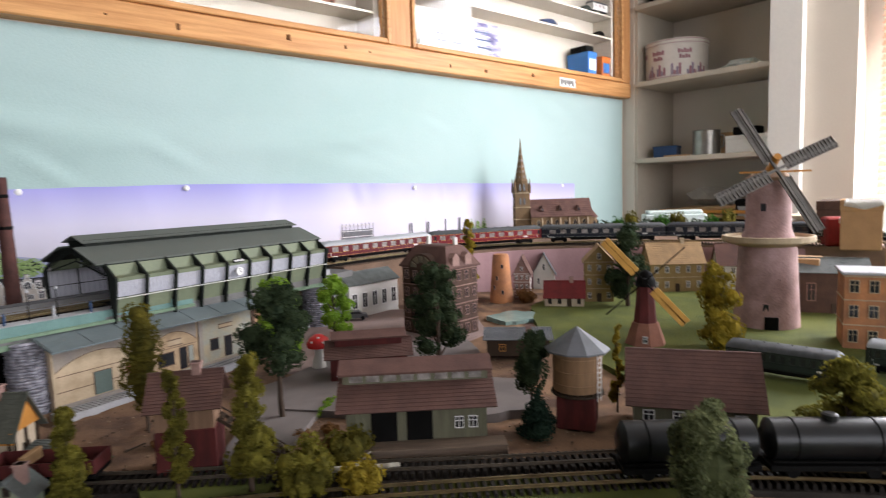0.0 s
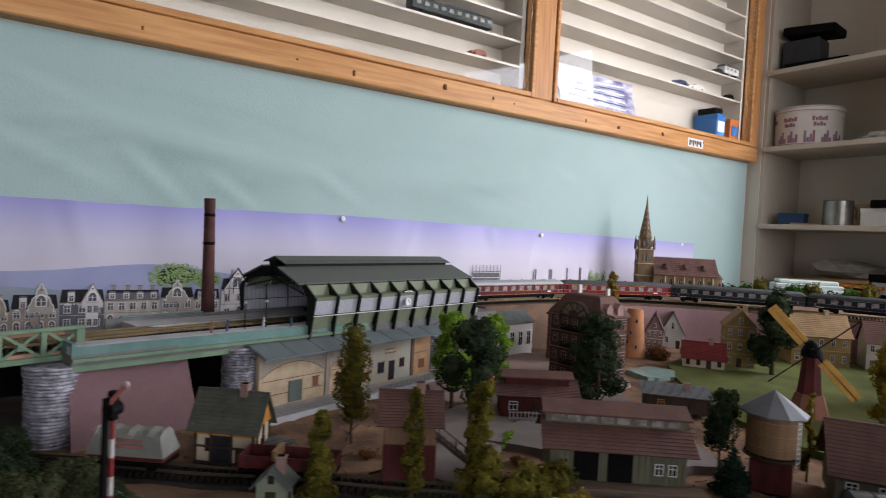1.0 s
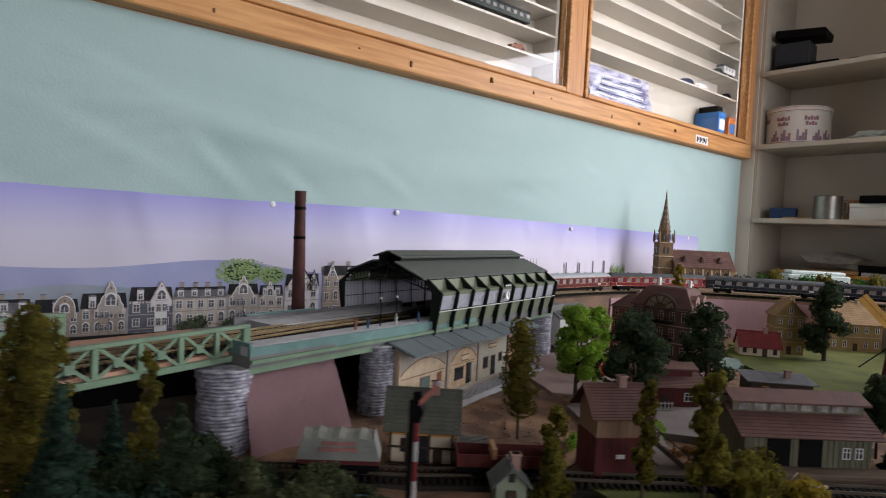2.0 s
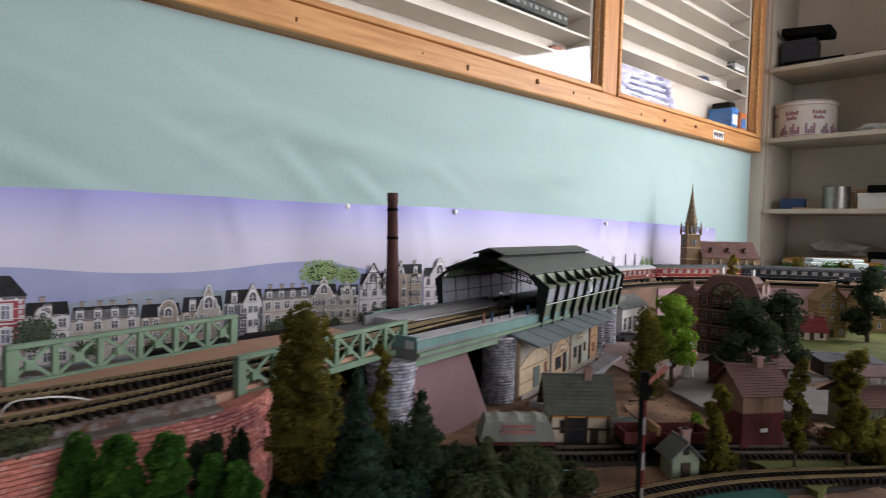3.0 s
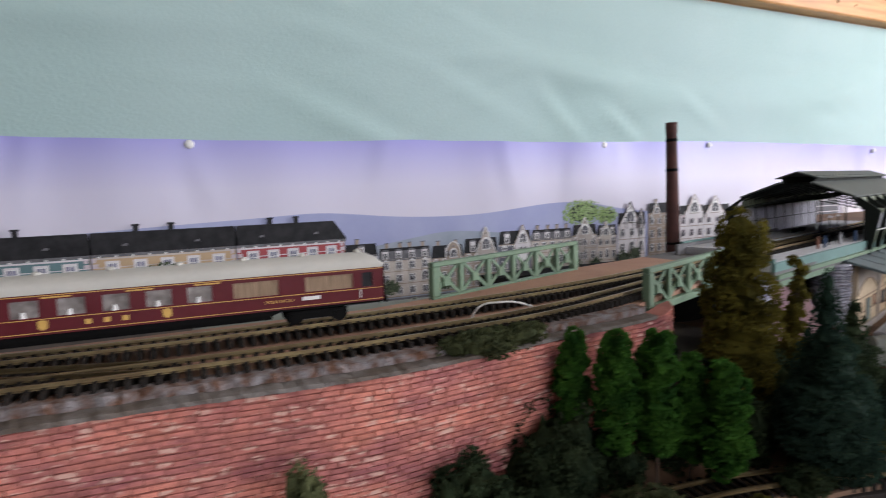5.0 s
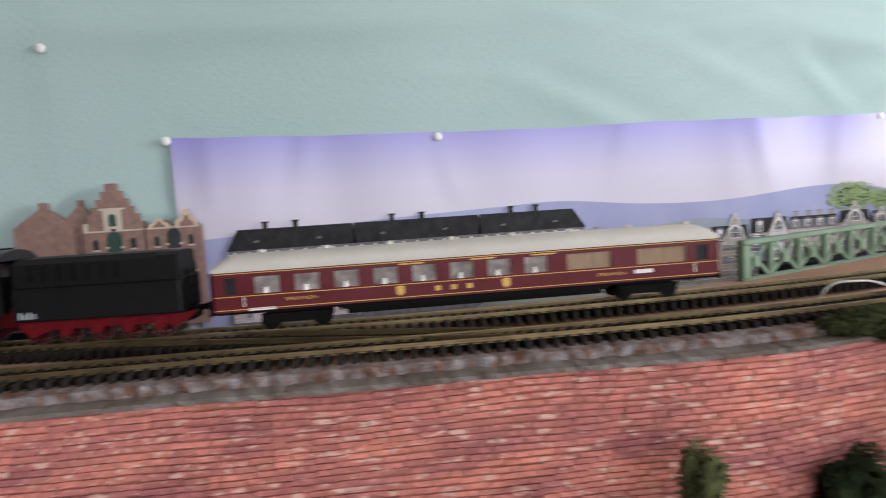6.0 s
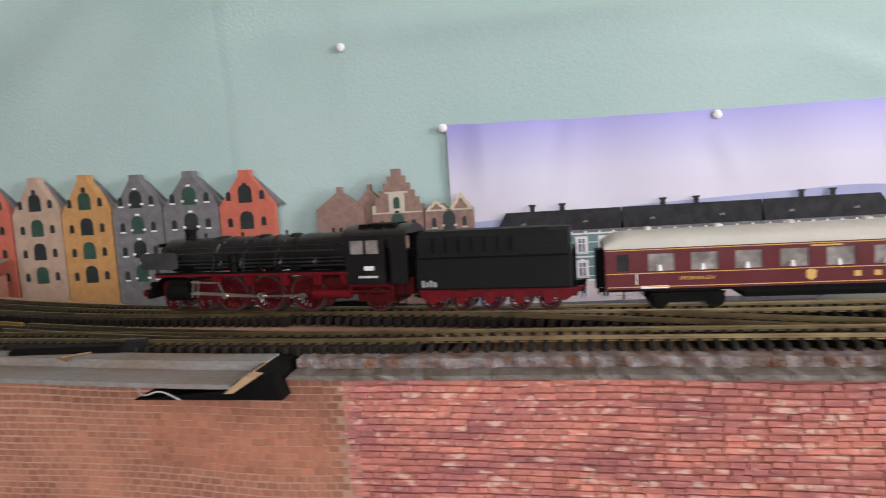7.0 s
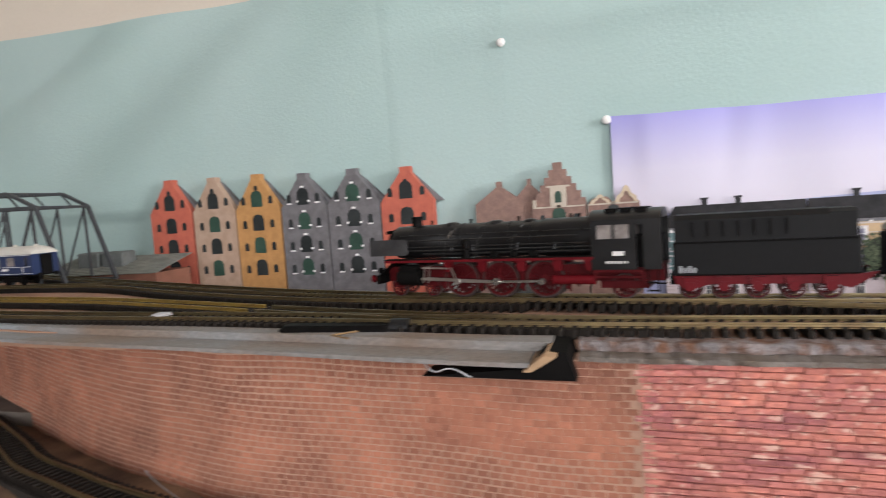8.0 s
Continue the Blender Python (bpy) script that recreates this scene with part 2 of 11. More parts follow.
# near black in place of the shade under deck and bridge
UNDER_SHADE = material("near_black_under_shade", (0.012, 0.011, 0.01), 0.9, spec=0.05)
BLACK = material("satin_black_paint", (0.008, 0.008, 0.0085), 0.36, scale=80, fine=900, vary=0.25, bump=0.05, spec=0.38)
BLACK_MATT = material("matt_black_plastic", (0.006, 0.0056, 0.0054), 0.6, vary=0.3, spec=0.05)
# black plates coloured greyer for the light that falls on them
DEFLECTOR = material("lit_grey_deflector_paint", (0.045, 0.045, 0.046), 0.5, second=(0.025, 0.025, 0.026), scale=120, vary=0.25, bump=0.05, spec=0.3)
PIPE_BLACK = material("bare_dark_pipe_metal", (0.035, 0.034, 0.033), 0.32, metal=0.3, vary=0.25, bump=0.03, spec=0.5)
GREY_BLACK = material("grey_black_tender_paint", (0.008, 0.0081, 0.0086), 0.55, vary=0.2, bump=0.05, spec=0.12)
RED = material("signal_red_paint", (0.122, 0.007, 0.011), 0.4, scale=90, vary=0.2, bump=0.05, spec=0.12)
RED_DARK = material("dark_red_wheel_paint", (0.075, 0.006, 0.008), 0.45, scale=90, vary=0.25, bump=0.05, spec=0.1)
SILVER = material("nickel_metal", (0.62, 0.6, 0.56), 0.28, metal=0.95, vary=0.15, bump=0.03)
MAROON = material("maroon_coach_paint", (0.10, 0.011, 0.016), 0.32, scale=60, vary=0.12, bump=0.03)
REDCOACH = material("crimson_coach_paint", (0.17, 0.013, 0.019), 0.35, scale=60, vary=0.12, bump=0.03)
NAVY = material("dark_blue_coach_paint", (0.022, 0.035, 0.085), 0.35, vary=0.15, bump=0.03)
COACHGREEN = material("dark_green_coach_paint", (0.022, 0.03, 0.024), 0.4, vary=0.2, bump=0.03)
ROOF_CREAM = material("pale_grey_coach_roof", (0.52, 0.50, 0.45), 0.55, vary=0.08, bump=0.05)
ROOF_SILVER = material("silver_grey_coach_roof", (0.33, 0.345, 0.36), 0.4, vary=0.1, bump=0.05)
ROOF_DARK = material("dark_grey_coach_roof", (0.05, 0.05, 0.053), 0.85, vary=0.15, spec=0.06)
ROOF_GRIMY = material("grimy_grey_coach_roof", (0.085, 0.088, 0.09), 0.6, second=(0.06, 0.062, 0.064), scale=60, vary=0.2, spec=0.08)
ROOF_SAGE = material("sage_grey_coach_roof", (0.27, 0.29, 0.25), 0.6, vary=0.12)
GOLD = material("gold_lining", (0.62, 0.38, 0.10), 0.45, vary=0.1, bump=0)
PRINT_WHITE = material("white_print", (0.75, 0.74, 0.72), 0.6, vary=0.05, bump=0)
WINDOW_DARK = material("dark_window_glazing", (0.03, 0.03, 0.034), 0.12, vary=0.3, bump=0, spec=0.5)
WINDOW_LIT = material("pale_window_interior", (0.34, 0.31, 0.29), 0.35, second=(0.14, 0.12, 0.11), scale=90, vary=0.3, bump=0)
CURTAIN = material("beige_curtain", (0.34, 0.24, 0.16), 0.8, second=(0.2, 0.14, 0.09), scale=120, vary=0.3, stretch=(6, 1, 0.3))
GREEN_STEEL = material("sage_green_girder_paint", (0.155, 0.225, 0.145), 0.5, second=(0.12, 0.18, 0.118), scale=40, vary=0.15, bump=0.1)
TEAL_STEEL = material("teal_green_platform_edge", (0.13, 0.225, 0.205), 0.5, second=(0.095, 0.17, 0.155), scale=40, vary=0.15, bump=0.1)
HALL_GREEN = material("olive_green_hall_wall", (0.165, 0.19, 0.12), 0.6, second=(0.135, 0.155, 0.10), scale=40, vary=0.15, bump=0.1)
HALL_ROOF = material("grey_green_hall_roof", (0.10, 0.11, 0.097), 0.65, second=(0.09, 0.1, 0.088), scale=25, vary=0.12, bump=0.1)
HALL_DARK = material("dark_green_rib_and_roof_shade", (0.012, 0.015, 0.012), 0.7, vary=0.2, spec=0.15)
PANEL_WHITE = translucent_material("white_ribbed_sheet", (0.72, 0.71, 0.74))
HALL_GLASS = material("milky_ribbed_glazing", (0.46, 0.46, 0.50), 0.3, second=(0.33, 0.33, 0.38), scale=50, vary=0.12, stretch=(20, 20, 0.6))
CHIMNEY_BRICK = material("dark_red_brown_chimney", (0.095, 0.04, 0.033), 0.75, second=(0.06, 0.026, 0.022), scale=60, fine=500, vary=0.25, bump=0.4)
SANDSTONE = material("ochre_sandstone", (0.19, 0.125, 0.065), 0.85, second=(0.13, 0.085, 0.048), scale=60, fine=500, vary=0.2, bump=0.4)
SANDSTONE_PALE = material("pale_sandstone_trim", (0.42, 0.33, 0.22), 0.85, scale=60, vary=0.2, bump=0.3)
TILE_BROWN = material("brown_red_roof_tiles", (0.118, 0.062, 0.050), 0.8, second=(0.085, 0.045, 0.037), scale=50, fine=500, vary=0.2, bump=0.3)
TILE_RED = material("red_roof_tiles", (0.17, 0.024, 0.024), 0.75, second=(0.12, 0.018, 0.018), scale=50, vary=0.2, bump=0.3)
TILE_YELLOW = material("tan_roof_tiles", (0.29, 0.185, 0.09), 0.8, second=(0.22, 0.14, 0.07), scale=50, vary=0.2, bump=0.3)
OLIVE_SLATE = material("olive_grey_roof_tiles", (0.085, 0.088, 0.07), 0.75, second=(0.055, 0.058, 0.046), scale=60, vary=0.25, bump=0.4)
SLATE = material("grey_slate_roof", (0.13, 0.14, 0.135), 0.7, second=(0.09, 0.1, 0.095), scale=60, vary=0.2, bump=0.3)
ZINC = material("dull_zinc_roof", (0.13, 0.134, 0.145), 0.55, second=(0.09, 0.094, 0.10), scale=40, vary=0.12, bump=0.1)
BROWNSTONE = material("dark_brown_masonry", (0.085, 0.05, 0.036), 0.85, second=(0.06, 0.036, 0.027), scale=60, fine=400, vary=0.25, bump=0.4, spec=0.2)
BROWN_PINK = material("pinkish_brown_masonry", (0.30, 0.19, 0.16), 0.85, second=(0.23, 0.14, 0.12), scale=60, vary=0.2, bump=0.4)
OCHRE_WALL = material("ochre_yellow_plaster", (0.30, 0.21, 0.09), 0.85, second=(0.23, 0.16, 0.07), scale=50, vary=0.15, bump=0.2)
CREAM_WALL = material("cream_model_plaster", (0.55, 0.46, 0.34), 0.85, second=(0.47, 0.38, 0.28), scale=40, vary=0.12, bump=0.2)
PALE_WALL = material("pale_grey_model_plaster", (0.60, 0.58, 0.54), 0.85, vary=0.1, bump=0.2)
ORANGE_WALL = material("orange_brick_card", (0.46, 0.20, 0.085), 0.8, second=(0.26, 0.125, 0.07), scale=30, vary=0.3, bump=0.2)
SALMON = material("salmon_model_wall", (0.24, 0.105, 0.07), 0.8, vary=0.2, bump=0.2)
REDWOOD = material("dark_red_boarding", (0.105, 0.022, 0.02), 0.75, second=(0.07, 0.016, 0.015), scale=60, vary=0.2, bump=0.2, stretch=(3, 3, 0.6))
GREENISH_WALL = material("grey_olive_boarding", (0.145, 0.14, 0.09), 0.8, second=(0.11, 0.105, 0.07), scale=50, vary=0.15, bump=0.2, stretch=(4, 4, 0.5))
TIMBER = material("dark_timber", (0.05, 0.032, 0.02), 0.7, vary=0.25, bump=0.2)
ORANGE_WOOD = material("orange_gable_boards", (0.50, 0.22, 0.045), 0.6, vary=0.15, bump=0.1)
TAN_TANK = material("tan_tank_boards", (0.25, 0.15, 0.08), 0.7, second=(0.2, 0.12, 0.065), scale=50, vary=0.15, bump=0.2, stretch=(5, 5, 0.4))
PINK_MILL = material("mottled_pink_foam", (0.40, 0.26, 0.25), 0.85, second=(0.26, 0.165, 0.155), scale=40, fine=350, vary=0.25, bump=0.8)
MILL_SAIL = material("grey_wooden_lattice", (0.17, 0.155, 0.14), 0.8, vary=0.3, bump=0.3)
SAIL_ORANGE = material("orange_wooden_sail", (0.58, 0.32, 0.075), 0.6, second=(0.48, 0.25, 0.06), scale=50, vary=0.12, bump=0.1)
TARP = material("grey_canvas_cover", (0.22, 0.225, 0.20), 0.85, second=(0.17, 0.175, 0.155), scale=50, vary=0.12, bump=0.3)
BARK = material("brown_bark", (0.075, 0.05, 0.035), 0.9, vary=0.3, bump=0.5)
WATER_TEAL = material("teal_pond_water", (0.03, 0.10, 0.085), 0.08, vary=0.2, bump=0.1)
CLEAR_PLASTIC = material("frosted_plastic_case", (0.50, 0.56, 0.53), 0.25, vary=0.1, bump=0.1)
CARDBOARD = material("brown_cardboard", (0.36, 0.22, 0.11), 0.85, vary=0.15, bump=0.1)
BLUE_BOX = material("blue_printed_box", (0.04, 0.16, 0.42), 0.4, vary=0.2, bump=0)
ORANGE_BOX = material("orange_printed_box", (0.62, 0.16, 0.03), 0.4, vary=0.2, bump=0)
CLEAR_BAG = material("crinkled_film_bag", (0.55, 0.54, 0.60), 0.12, second=(0.12, 0.11, 0.2), scale=45, fine=150, vary=0.3, bump=0.8, stretch=(1, 0.3, 1))
TIN_WHITE = material("cream_printed_tin", (0.60, 0.56, 0.50), 0.35, vary=0.06, bump=0)
TIN_PINK = material("pink_print", (0.34, 0.17, 0.19), 0.4, vary=0.2, bump=0)
TIN_METAL = material("dull_tin_metal", (0.30, 0.28, 0.25), 0.35, metal=0.8, vary=0.2)
DARK_BLUE = material("dark_blue_plastic", (0.03, 0.06, 0.13), 0.5, vary=0.2)
GLASS = glass_material("window_glass")


def leaf_material(name, colour, second):
    """Thin flock: light also passes through each flake."""
    mat = material(name, colour, 0.9, second=second, scale=70, fine=900, vary=0.25, bump=0.0, rand="island", spec=0.06)
    n, l = mat.node_tree.nodes, mat.node_tree.links
    thin, both = n.new("ShaderNodeBsdfTranslucent"), n.new("ShaderNodeMixShader")
    l.new(n["Principled BSDF"].inputs["Base Color"].links[0].from_socket, thin.inputs["Color"])
    both.inputs[0].default_value = 0.4
    l.new(n["Principled BSDF"].outputs[0], both.inputs[1]), l.new(thin.outputs[0], both.inputs[2])
    l.new(both.outputs[0], n["Material Output"].inputs["Surface"])
    return mat


LEAF_OLIVE = leaf_material("olive_foam_foliage", (0.150, 0.125, 0.022), (0.066, 0.060, 0.014))
LEAF_BRIGHT = leaf_material("bright_green_flock", (0.22, 0.34, 0.035), (0.15, 0.26, 0.03))
LEAF_DARK = leaf_material("dark_green_flock", (0.056, 0.077, 0.037), (0.018, 0.029, 0.015))
LEAF_CONIFER = leaf_material("blue_green_conifer_flock", (0.033, 0.060, 0.040), (0.018, 0.035, 0.025))
LEAF_GREEN = leaf_material("fresh_green_flock", (0.066, 0.165, 0.024), (0.022, 0.066, 0.013))
LEAF_YELLOW = leaf_material("mustard_yellow_foam_foliage", (0.30, 0.22, 0.025), (0.20, 0.15, 0.02))
LEAF_MOSS = leaf_material("grey_green_lichen", (0.09, 0.10, 0.045), (0.05, 0.06, 0.03))
LEAF_LIME = leaf_material("yellow_green_foam_foliage", (0.205, 0.180, 0.030), (0.075, 0.068, 0.014))
LEAF_SAGE = leaf_material("pale_sage_lichen", (0.17, 0.185, 0.085), (0.085, 0.095, 0.045))
LEAF_RUST = leaf_material("rusty_brown_lichen", (0.24, 0.12, 0.045), (0.15, 0.075, 0.03))

# ---- the room ----
WX = -1.325           # the long wall behind the layout
SHELF_Y = 2.09        # the end wall with the shelf niche


def slab(name, label, x0, x1, y0, y1, z0, z1, mat):
    bm = B()
    box(bm, x0, x1, y0, y1, z0, z1)
    return tagged(part(name, bm, mat), label, "", "", "structure")


slab("floor", "dark carpeted room floor", -1.6, 2.7, -3.3, 2.6, -0.1, 0, CARPET)
slab("ceiling", "plain plastered room ceiling", -1.6, 2.7, -3.3, 2.6, 2.5, 2.6, PLASTER)

# long wall: full height to the south, low below the display case, recessed behind it
bm = B()
box(bm, -1.45, WX, -3.2, -0.5, 0, 2.5)
box(bm, -1.45, WX, -0.5, 2.09, 0, 1.575)
box(bm, -1.45, -1.405, -0.5, 2.09, 1.575, 2.5)
box(bm, -1.405, WX, -0.5, 2.09, 2.32, 2.5)
tagged(part("wall_west", bm, CREAM), "cream painted long wall behind the layout", "", "", "structure")

# end wall with a niche of shelves and a window
NX0, NX1 = -1.275, -0.785
WIN = (-0.556, 0.62, 1.02, 2.2)
bm = B()
box(bm, -1.45, NX0, SHELF_Y + 0.0, 2.45, 0, 2.5)
box(bm, NX1 + 0.092, WIN[0], SHELF_Y, 2.45, 0, 2.5)
box(bm, WIN[1], 2.55, SHELF_Y, 2.45, 0, 2.5)
box(bm, WIN[0], WIN[1], SHELF_Y, 2.45, 0, WIN[2])
box(bm, WIN[0], WIN[1], SHELF_Y, 2.45, WIN[3], 2.5)
box(bm, NX0, NX1 + 0.092, 2.36, 2.45, 0, 2.5)
tagged(part("wall_north", bm, CREAM), "cream painted end wall with a shelf niche and a window", "", "", "structure")

EWIN = ((-1.45, -0.25), (0.15, 1.65))
bm = B()
ys = [-3.2, EWIN[0][0], EWIN[0][1], EWIN[1][0], EWIN[1][1], 2.09]
for i, (a, b) in enumerate(zip(ys, ys[1:])):
    if i % 2 == 0:
        box(bm, 2.45, 2.55, a, b, 0, 2.5)
    else:
        box(bm, 2.45, 2.55, a, b, 0, 1.0)
        box(bm, 2.45, 2.55, a, b, 2.25, 2.5)
tagged(part("wall_east", bm, LOW_BOUNCE_WALL), "unseen brown-beige wall with two windows, dark to cut bounced light", "", "", "structure")
slab("wall_south", "plain unseen brown-beige wall, dark to cut bounced light", -1.45, 2.55, -3.3, -3.2, 0, 2.5, LOW_BOUNCE_WALL)


def window(name, label, along, a0, a1, z0, z1, depth0, depth1):
    """A window in an opening: frame, mullion, sill and two panes."""
    root = thing(name, label, "window", kind="structure")

    def bx(bm, a, b, d0, d1, z, zz):
        box(bm, a, b, d0, d1, z, zz) if along == "x" else box(bm, d0, d1, a, b, z, zz)
    mid, f = (a0 + a1) / 2, 0.05
    bm = B()
    for q in ((a0, a0 + f, z0, z1), (a1 - f, a1, z0, z1), (a0 + f, a1 - f, z0, z0 + f), (a0 + f, a1 - f, z1 - f, z1), (mid - f / 2, mid + f / 2, z0 + f, z1 - f)):
        bx(bm, q[0], q[1], depth0, depth1, q[2], q[3])
    part("window_frame", bm, WHITE, root)
    for a, b in ((a0 + f, mid - f / 2), (mid + f / 2, a1 - f)):
        bm = B()
        c = (depth0 + depth1) / 2
        bx(bm, a, b, c - 0.002, c + 0.002, z0 + f, z1 - f)
        pane = part("pane", bm, GLASS, root)
        pane.visible_shadow = False
    return root


w1 = window("window_1", "white framed window beside the shelf niche", "x", WIN[0], WIN[1], WIN[2], WIN[3], 2.17, 2.22)
bm = B()
box(bm, WIN[0] - 0.03, WIN[1] + 0.03, 2.05, 2.16, WIN[2] - 0.025, WIN[2])
part("window_sill", bm, WHITE, w1)
window("window_2", "white framed window behind the layout aisle", "y", EWIN[0][0], EWIN[0][1], 1.0, 2.25, 2.47, 2.52)
window("window_3", "white framed window behind the layout aisle", "y", EWIN[1][0], EWIN[1][1], 1.0, 2.25, 2.47, 2.52)

# slatted blind before the end window
BLIND = material("pinkish_translucent_blind", (0.78, 0.52, 0.40), 0.6, vary=0.1)
blind = thing("window_blind", "pale pinkish slatted blind hanging in the window", "blind")
bm = B()
box(bm, WIN[0] + 0.045, WIN[1] - 0.05, 2.115, 2.135, WIN[3] - 0.06, WIN[3] - 0.03)
part("head_rail", bm, WHITE, blind)
bm = B()
rbox(bm, WIN[0] + 0.05, WIN[1] - 0.055, 2.112, 2.138, -0.0012, 0.0012, 0.0005)
slat_mesh = mesh_of("slat", bm, BLIND)
for i in range(55):
    share("slat", slat_mesh, blind, Matrix.Translation((0, 2.125, 1.05 + i * 0.02)) @ pose(0, 0, 0, 38, 0, 0) @ Matrix.Translation((0, -2.125, 0)))

# shelf niche: white post, side panel, boards
slab("niche_post", "white painted upright post beside the shelves", NX1, NX1 + 0.092, 2.06, 2.36, 0, 2.5, WHITE)
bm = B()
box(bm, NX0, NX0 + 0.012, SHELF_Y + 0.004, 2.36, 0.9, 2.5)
tagged(part("niche_side", bm, NICHE_SHADED), "pale painted side of the shelf niche", "", "", "structure")
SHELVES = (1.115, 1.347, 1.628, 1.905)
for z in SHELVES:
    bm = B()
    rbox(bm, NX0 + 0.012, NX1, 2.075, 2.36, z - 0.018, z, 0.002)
    tagged(part("shelf_board", bm, NICHE_SHADED), "white painted wooden shelf board in the niche", "shelf", "niche shelves")

# display case: pine frame, white shelves
case = thing("display_case", "shallow pine framed display case with white shelves", "display case")
FX0, FX1 = -1.335, -1.285
bm = B()
rbox(bm, FX0, FX1, -0.5, 2.085, 1.575, 1.628, 0.003)
part("bottom_rail", bm, PINE, case, "knotty pine bottom rail")
for y0, y1, x in ((0.965, 1.035, 0.0), (2.03, 2.085, 0.002), (-0.5, -0.44, 0.0)):
    bm = B()
    rbox(bm, FX0, FX1 - x, y0, y1, 1.628, 2.32, 0.003)
    part("post", bm, PINE_UP, case, "knotty pine upright")
bm = B()
rbox(bm, FX0, FX1, -0.44, 2.03, 2.26, 2.318, 0.003)
part("top_rail", bm, PINE, case)
for y0, y1 in ((-0.44, 0.965), (1.035, 2.03)):
    bm = B()
    for a, b, c, d in ((y0 + 0.012, y1 - 0.012, 1.628, 1.641), (y0, y0 + 0.012, 1.628, 2.26), (y1 - 0.012, y1, 1.628, 2.26)):
        rbox(bm, FX1 - 0.03, FX1 + 0.006, a, b, c, d, 0.002)
    part("inner_frame", bm, PINE, case, "thin pine lip of the door frame")
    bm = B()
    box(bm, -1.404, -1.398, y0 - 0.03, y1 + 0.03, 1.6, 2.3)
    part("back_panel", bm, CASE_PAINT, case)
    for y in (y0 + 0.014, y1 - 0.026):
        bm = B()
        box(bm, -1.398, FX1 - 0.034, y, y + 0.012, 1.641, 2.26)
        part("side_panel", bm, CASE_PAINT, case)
CASE_GLASS = glass_material("clear_case_glass", (0.95, 0.96, 0.96), 0.0, 1.28)
for y0, y1 in ((-0.44, 0.965), (1.035, 2.03)):
    bm = B()
    box(bm, FX1 - 0.012, FX1 - 0.009, y0 + 0.0125, y1 - 0.0125, 1.6415, 2.259)
    pane = part("glass_door", bm, CASE_GLASS, case, "clear glass front of the case")
    pane.visible_shadow = False
LEFT_SHELVES = (1.645, 1.713, 1.779, 1.845, 1.911, 1.978, 2.045, 2.11, 2.18)
RIGHT_SHELVES = (1.645, 1.79, 1.868, 1.945, 2.022, 2.10, 2.178)
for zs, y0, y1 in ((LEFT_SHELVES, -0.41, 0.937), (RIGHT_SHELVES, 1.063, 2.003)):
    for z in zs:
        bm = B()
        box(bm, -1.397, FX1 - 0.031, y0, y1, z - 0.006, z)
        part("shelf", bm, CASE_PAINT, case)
# knots and screw heads in the rail
rnd = random.Random(4)
KNOT = material("dark_wood_knot", (0.2, 0.085, 0.03), 0.5)
for y in (0.02, 0.31, 0.44, 0.68, 0.83, 0.90, 1.17, 1.31, 1.52, 1.74):
    bm = B()
    tube(bm, (FX1 - 0.001, y, 1.60 + rnd.uniform(-0.014, 0.014)), (FX1 + 0.0006, y, 1.60), rnd.uniform(0.002, 0.006), seg=9)
    part("knot", bm, KNOT, case, "dark round knot")
sticker = B()
box(sticker, FX1 + 0.0004, FX1 + 0.0012, 1.655, 1.74, 1.583, 1.612)
part("sticker", sticker, PRINT_WHITE, case, "small white printed sticker")
bm = B()
for i in range(7):
    box(bm, FX1 + 0.0013, FX1 + 0.0018, 1.662 + i * 0.010, 1.668 + i * 0.010, 1.588 + 0.006 * (i % 2), 1.606)
part("sticker_print", bm, BLACK_MATT, case)

# ---- wall coverings ----


def sheet(name, label, y0, y1, z_low, z_top, x, mat, ny, nz, wave, kind="structure"):
    """A hanging paper sheet with folds; z_top is a function of y."""
    bm = B()
    rows = []
    for i in range(ny + 1):
        y = y0 + (y1 - y0) * i / ny
        top = z_top(y)
        rows.append([bm.verts.new((x + wave(y, z_low + (top - z_low) * k / nz, k / nz), y, z_low + (top - z_low) * k / nz)) for k in range(nz + 1)])
    for a, b in zip(rows, rows[1:]):
        for k in range(nz):
            bm.faces.new((a[k], b[k], b[k + 1], a[k + 1]))
    return tagged(part(name, bm, mat, smooth=True), label, "wall paper", "", kind)


def crease(y, z, cy, cz, ang, length, width, depth):
    """One soft fold in the paper."""
    dy, dz = y - cy, z - cz
    u, v = dy * math.cos(ang) + dz * math.sin(ang), -dy * math.sin(ang) + dz * math.cos(ang)
    return depth * math.exp(-(u / length) ** 2) * (math.exp(-(v / width) ** 2) - 0.7 * math.exp(-((v - 1.6 * width) / width) ** 2))


rnd = random.Random(11)
FOLDS = [(rnd.uniform(-0.6, 1.9), rnd.uniform(1.29, 1.54), rnd.uniform(-0.45, 0.45), rnd.uniform(0.05, 0.16), rnd.uniform(0.010, 0.024), rnd.uniform(0.0008, 0.0028)) for _ in range(26)]
FOLDS += [(-0.80, 1.43, 0.02, 0.34, 0.026, 0.009), (-0.35, 1.30, -0.4, 0.12, 0.018, 0.004), (0.20, 1.31, -0.6, 0.06, 0.012, 0.004), (0.30, 1.36, 0.2, 0.15, 0.024, 0.005), (0.95, 1.42, 0.3, 0.16, 0.03, 0.005)]
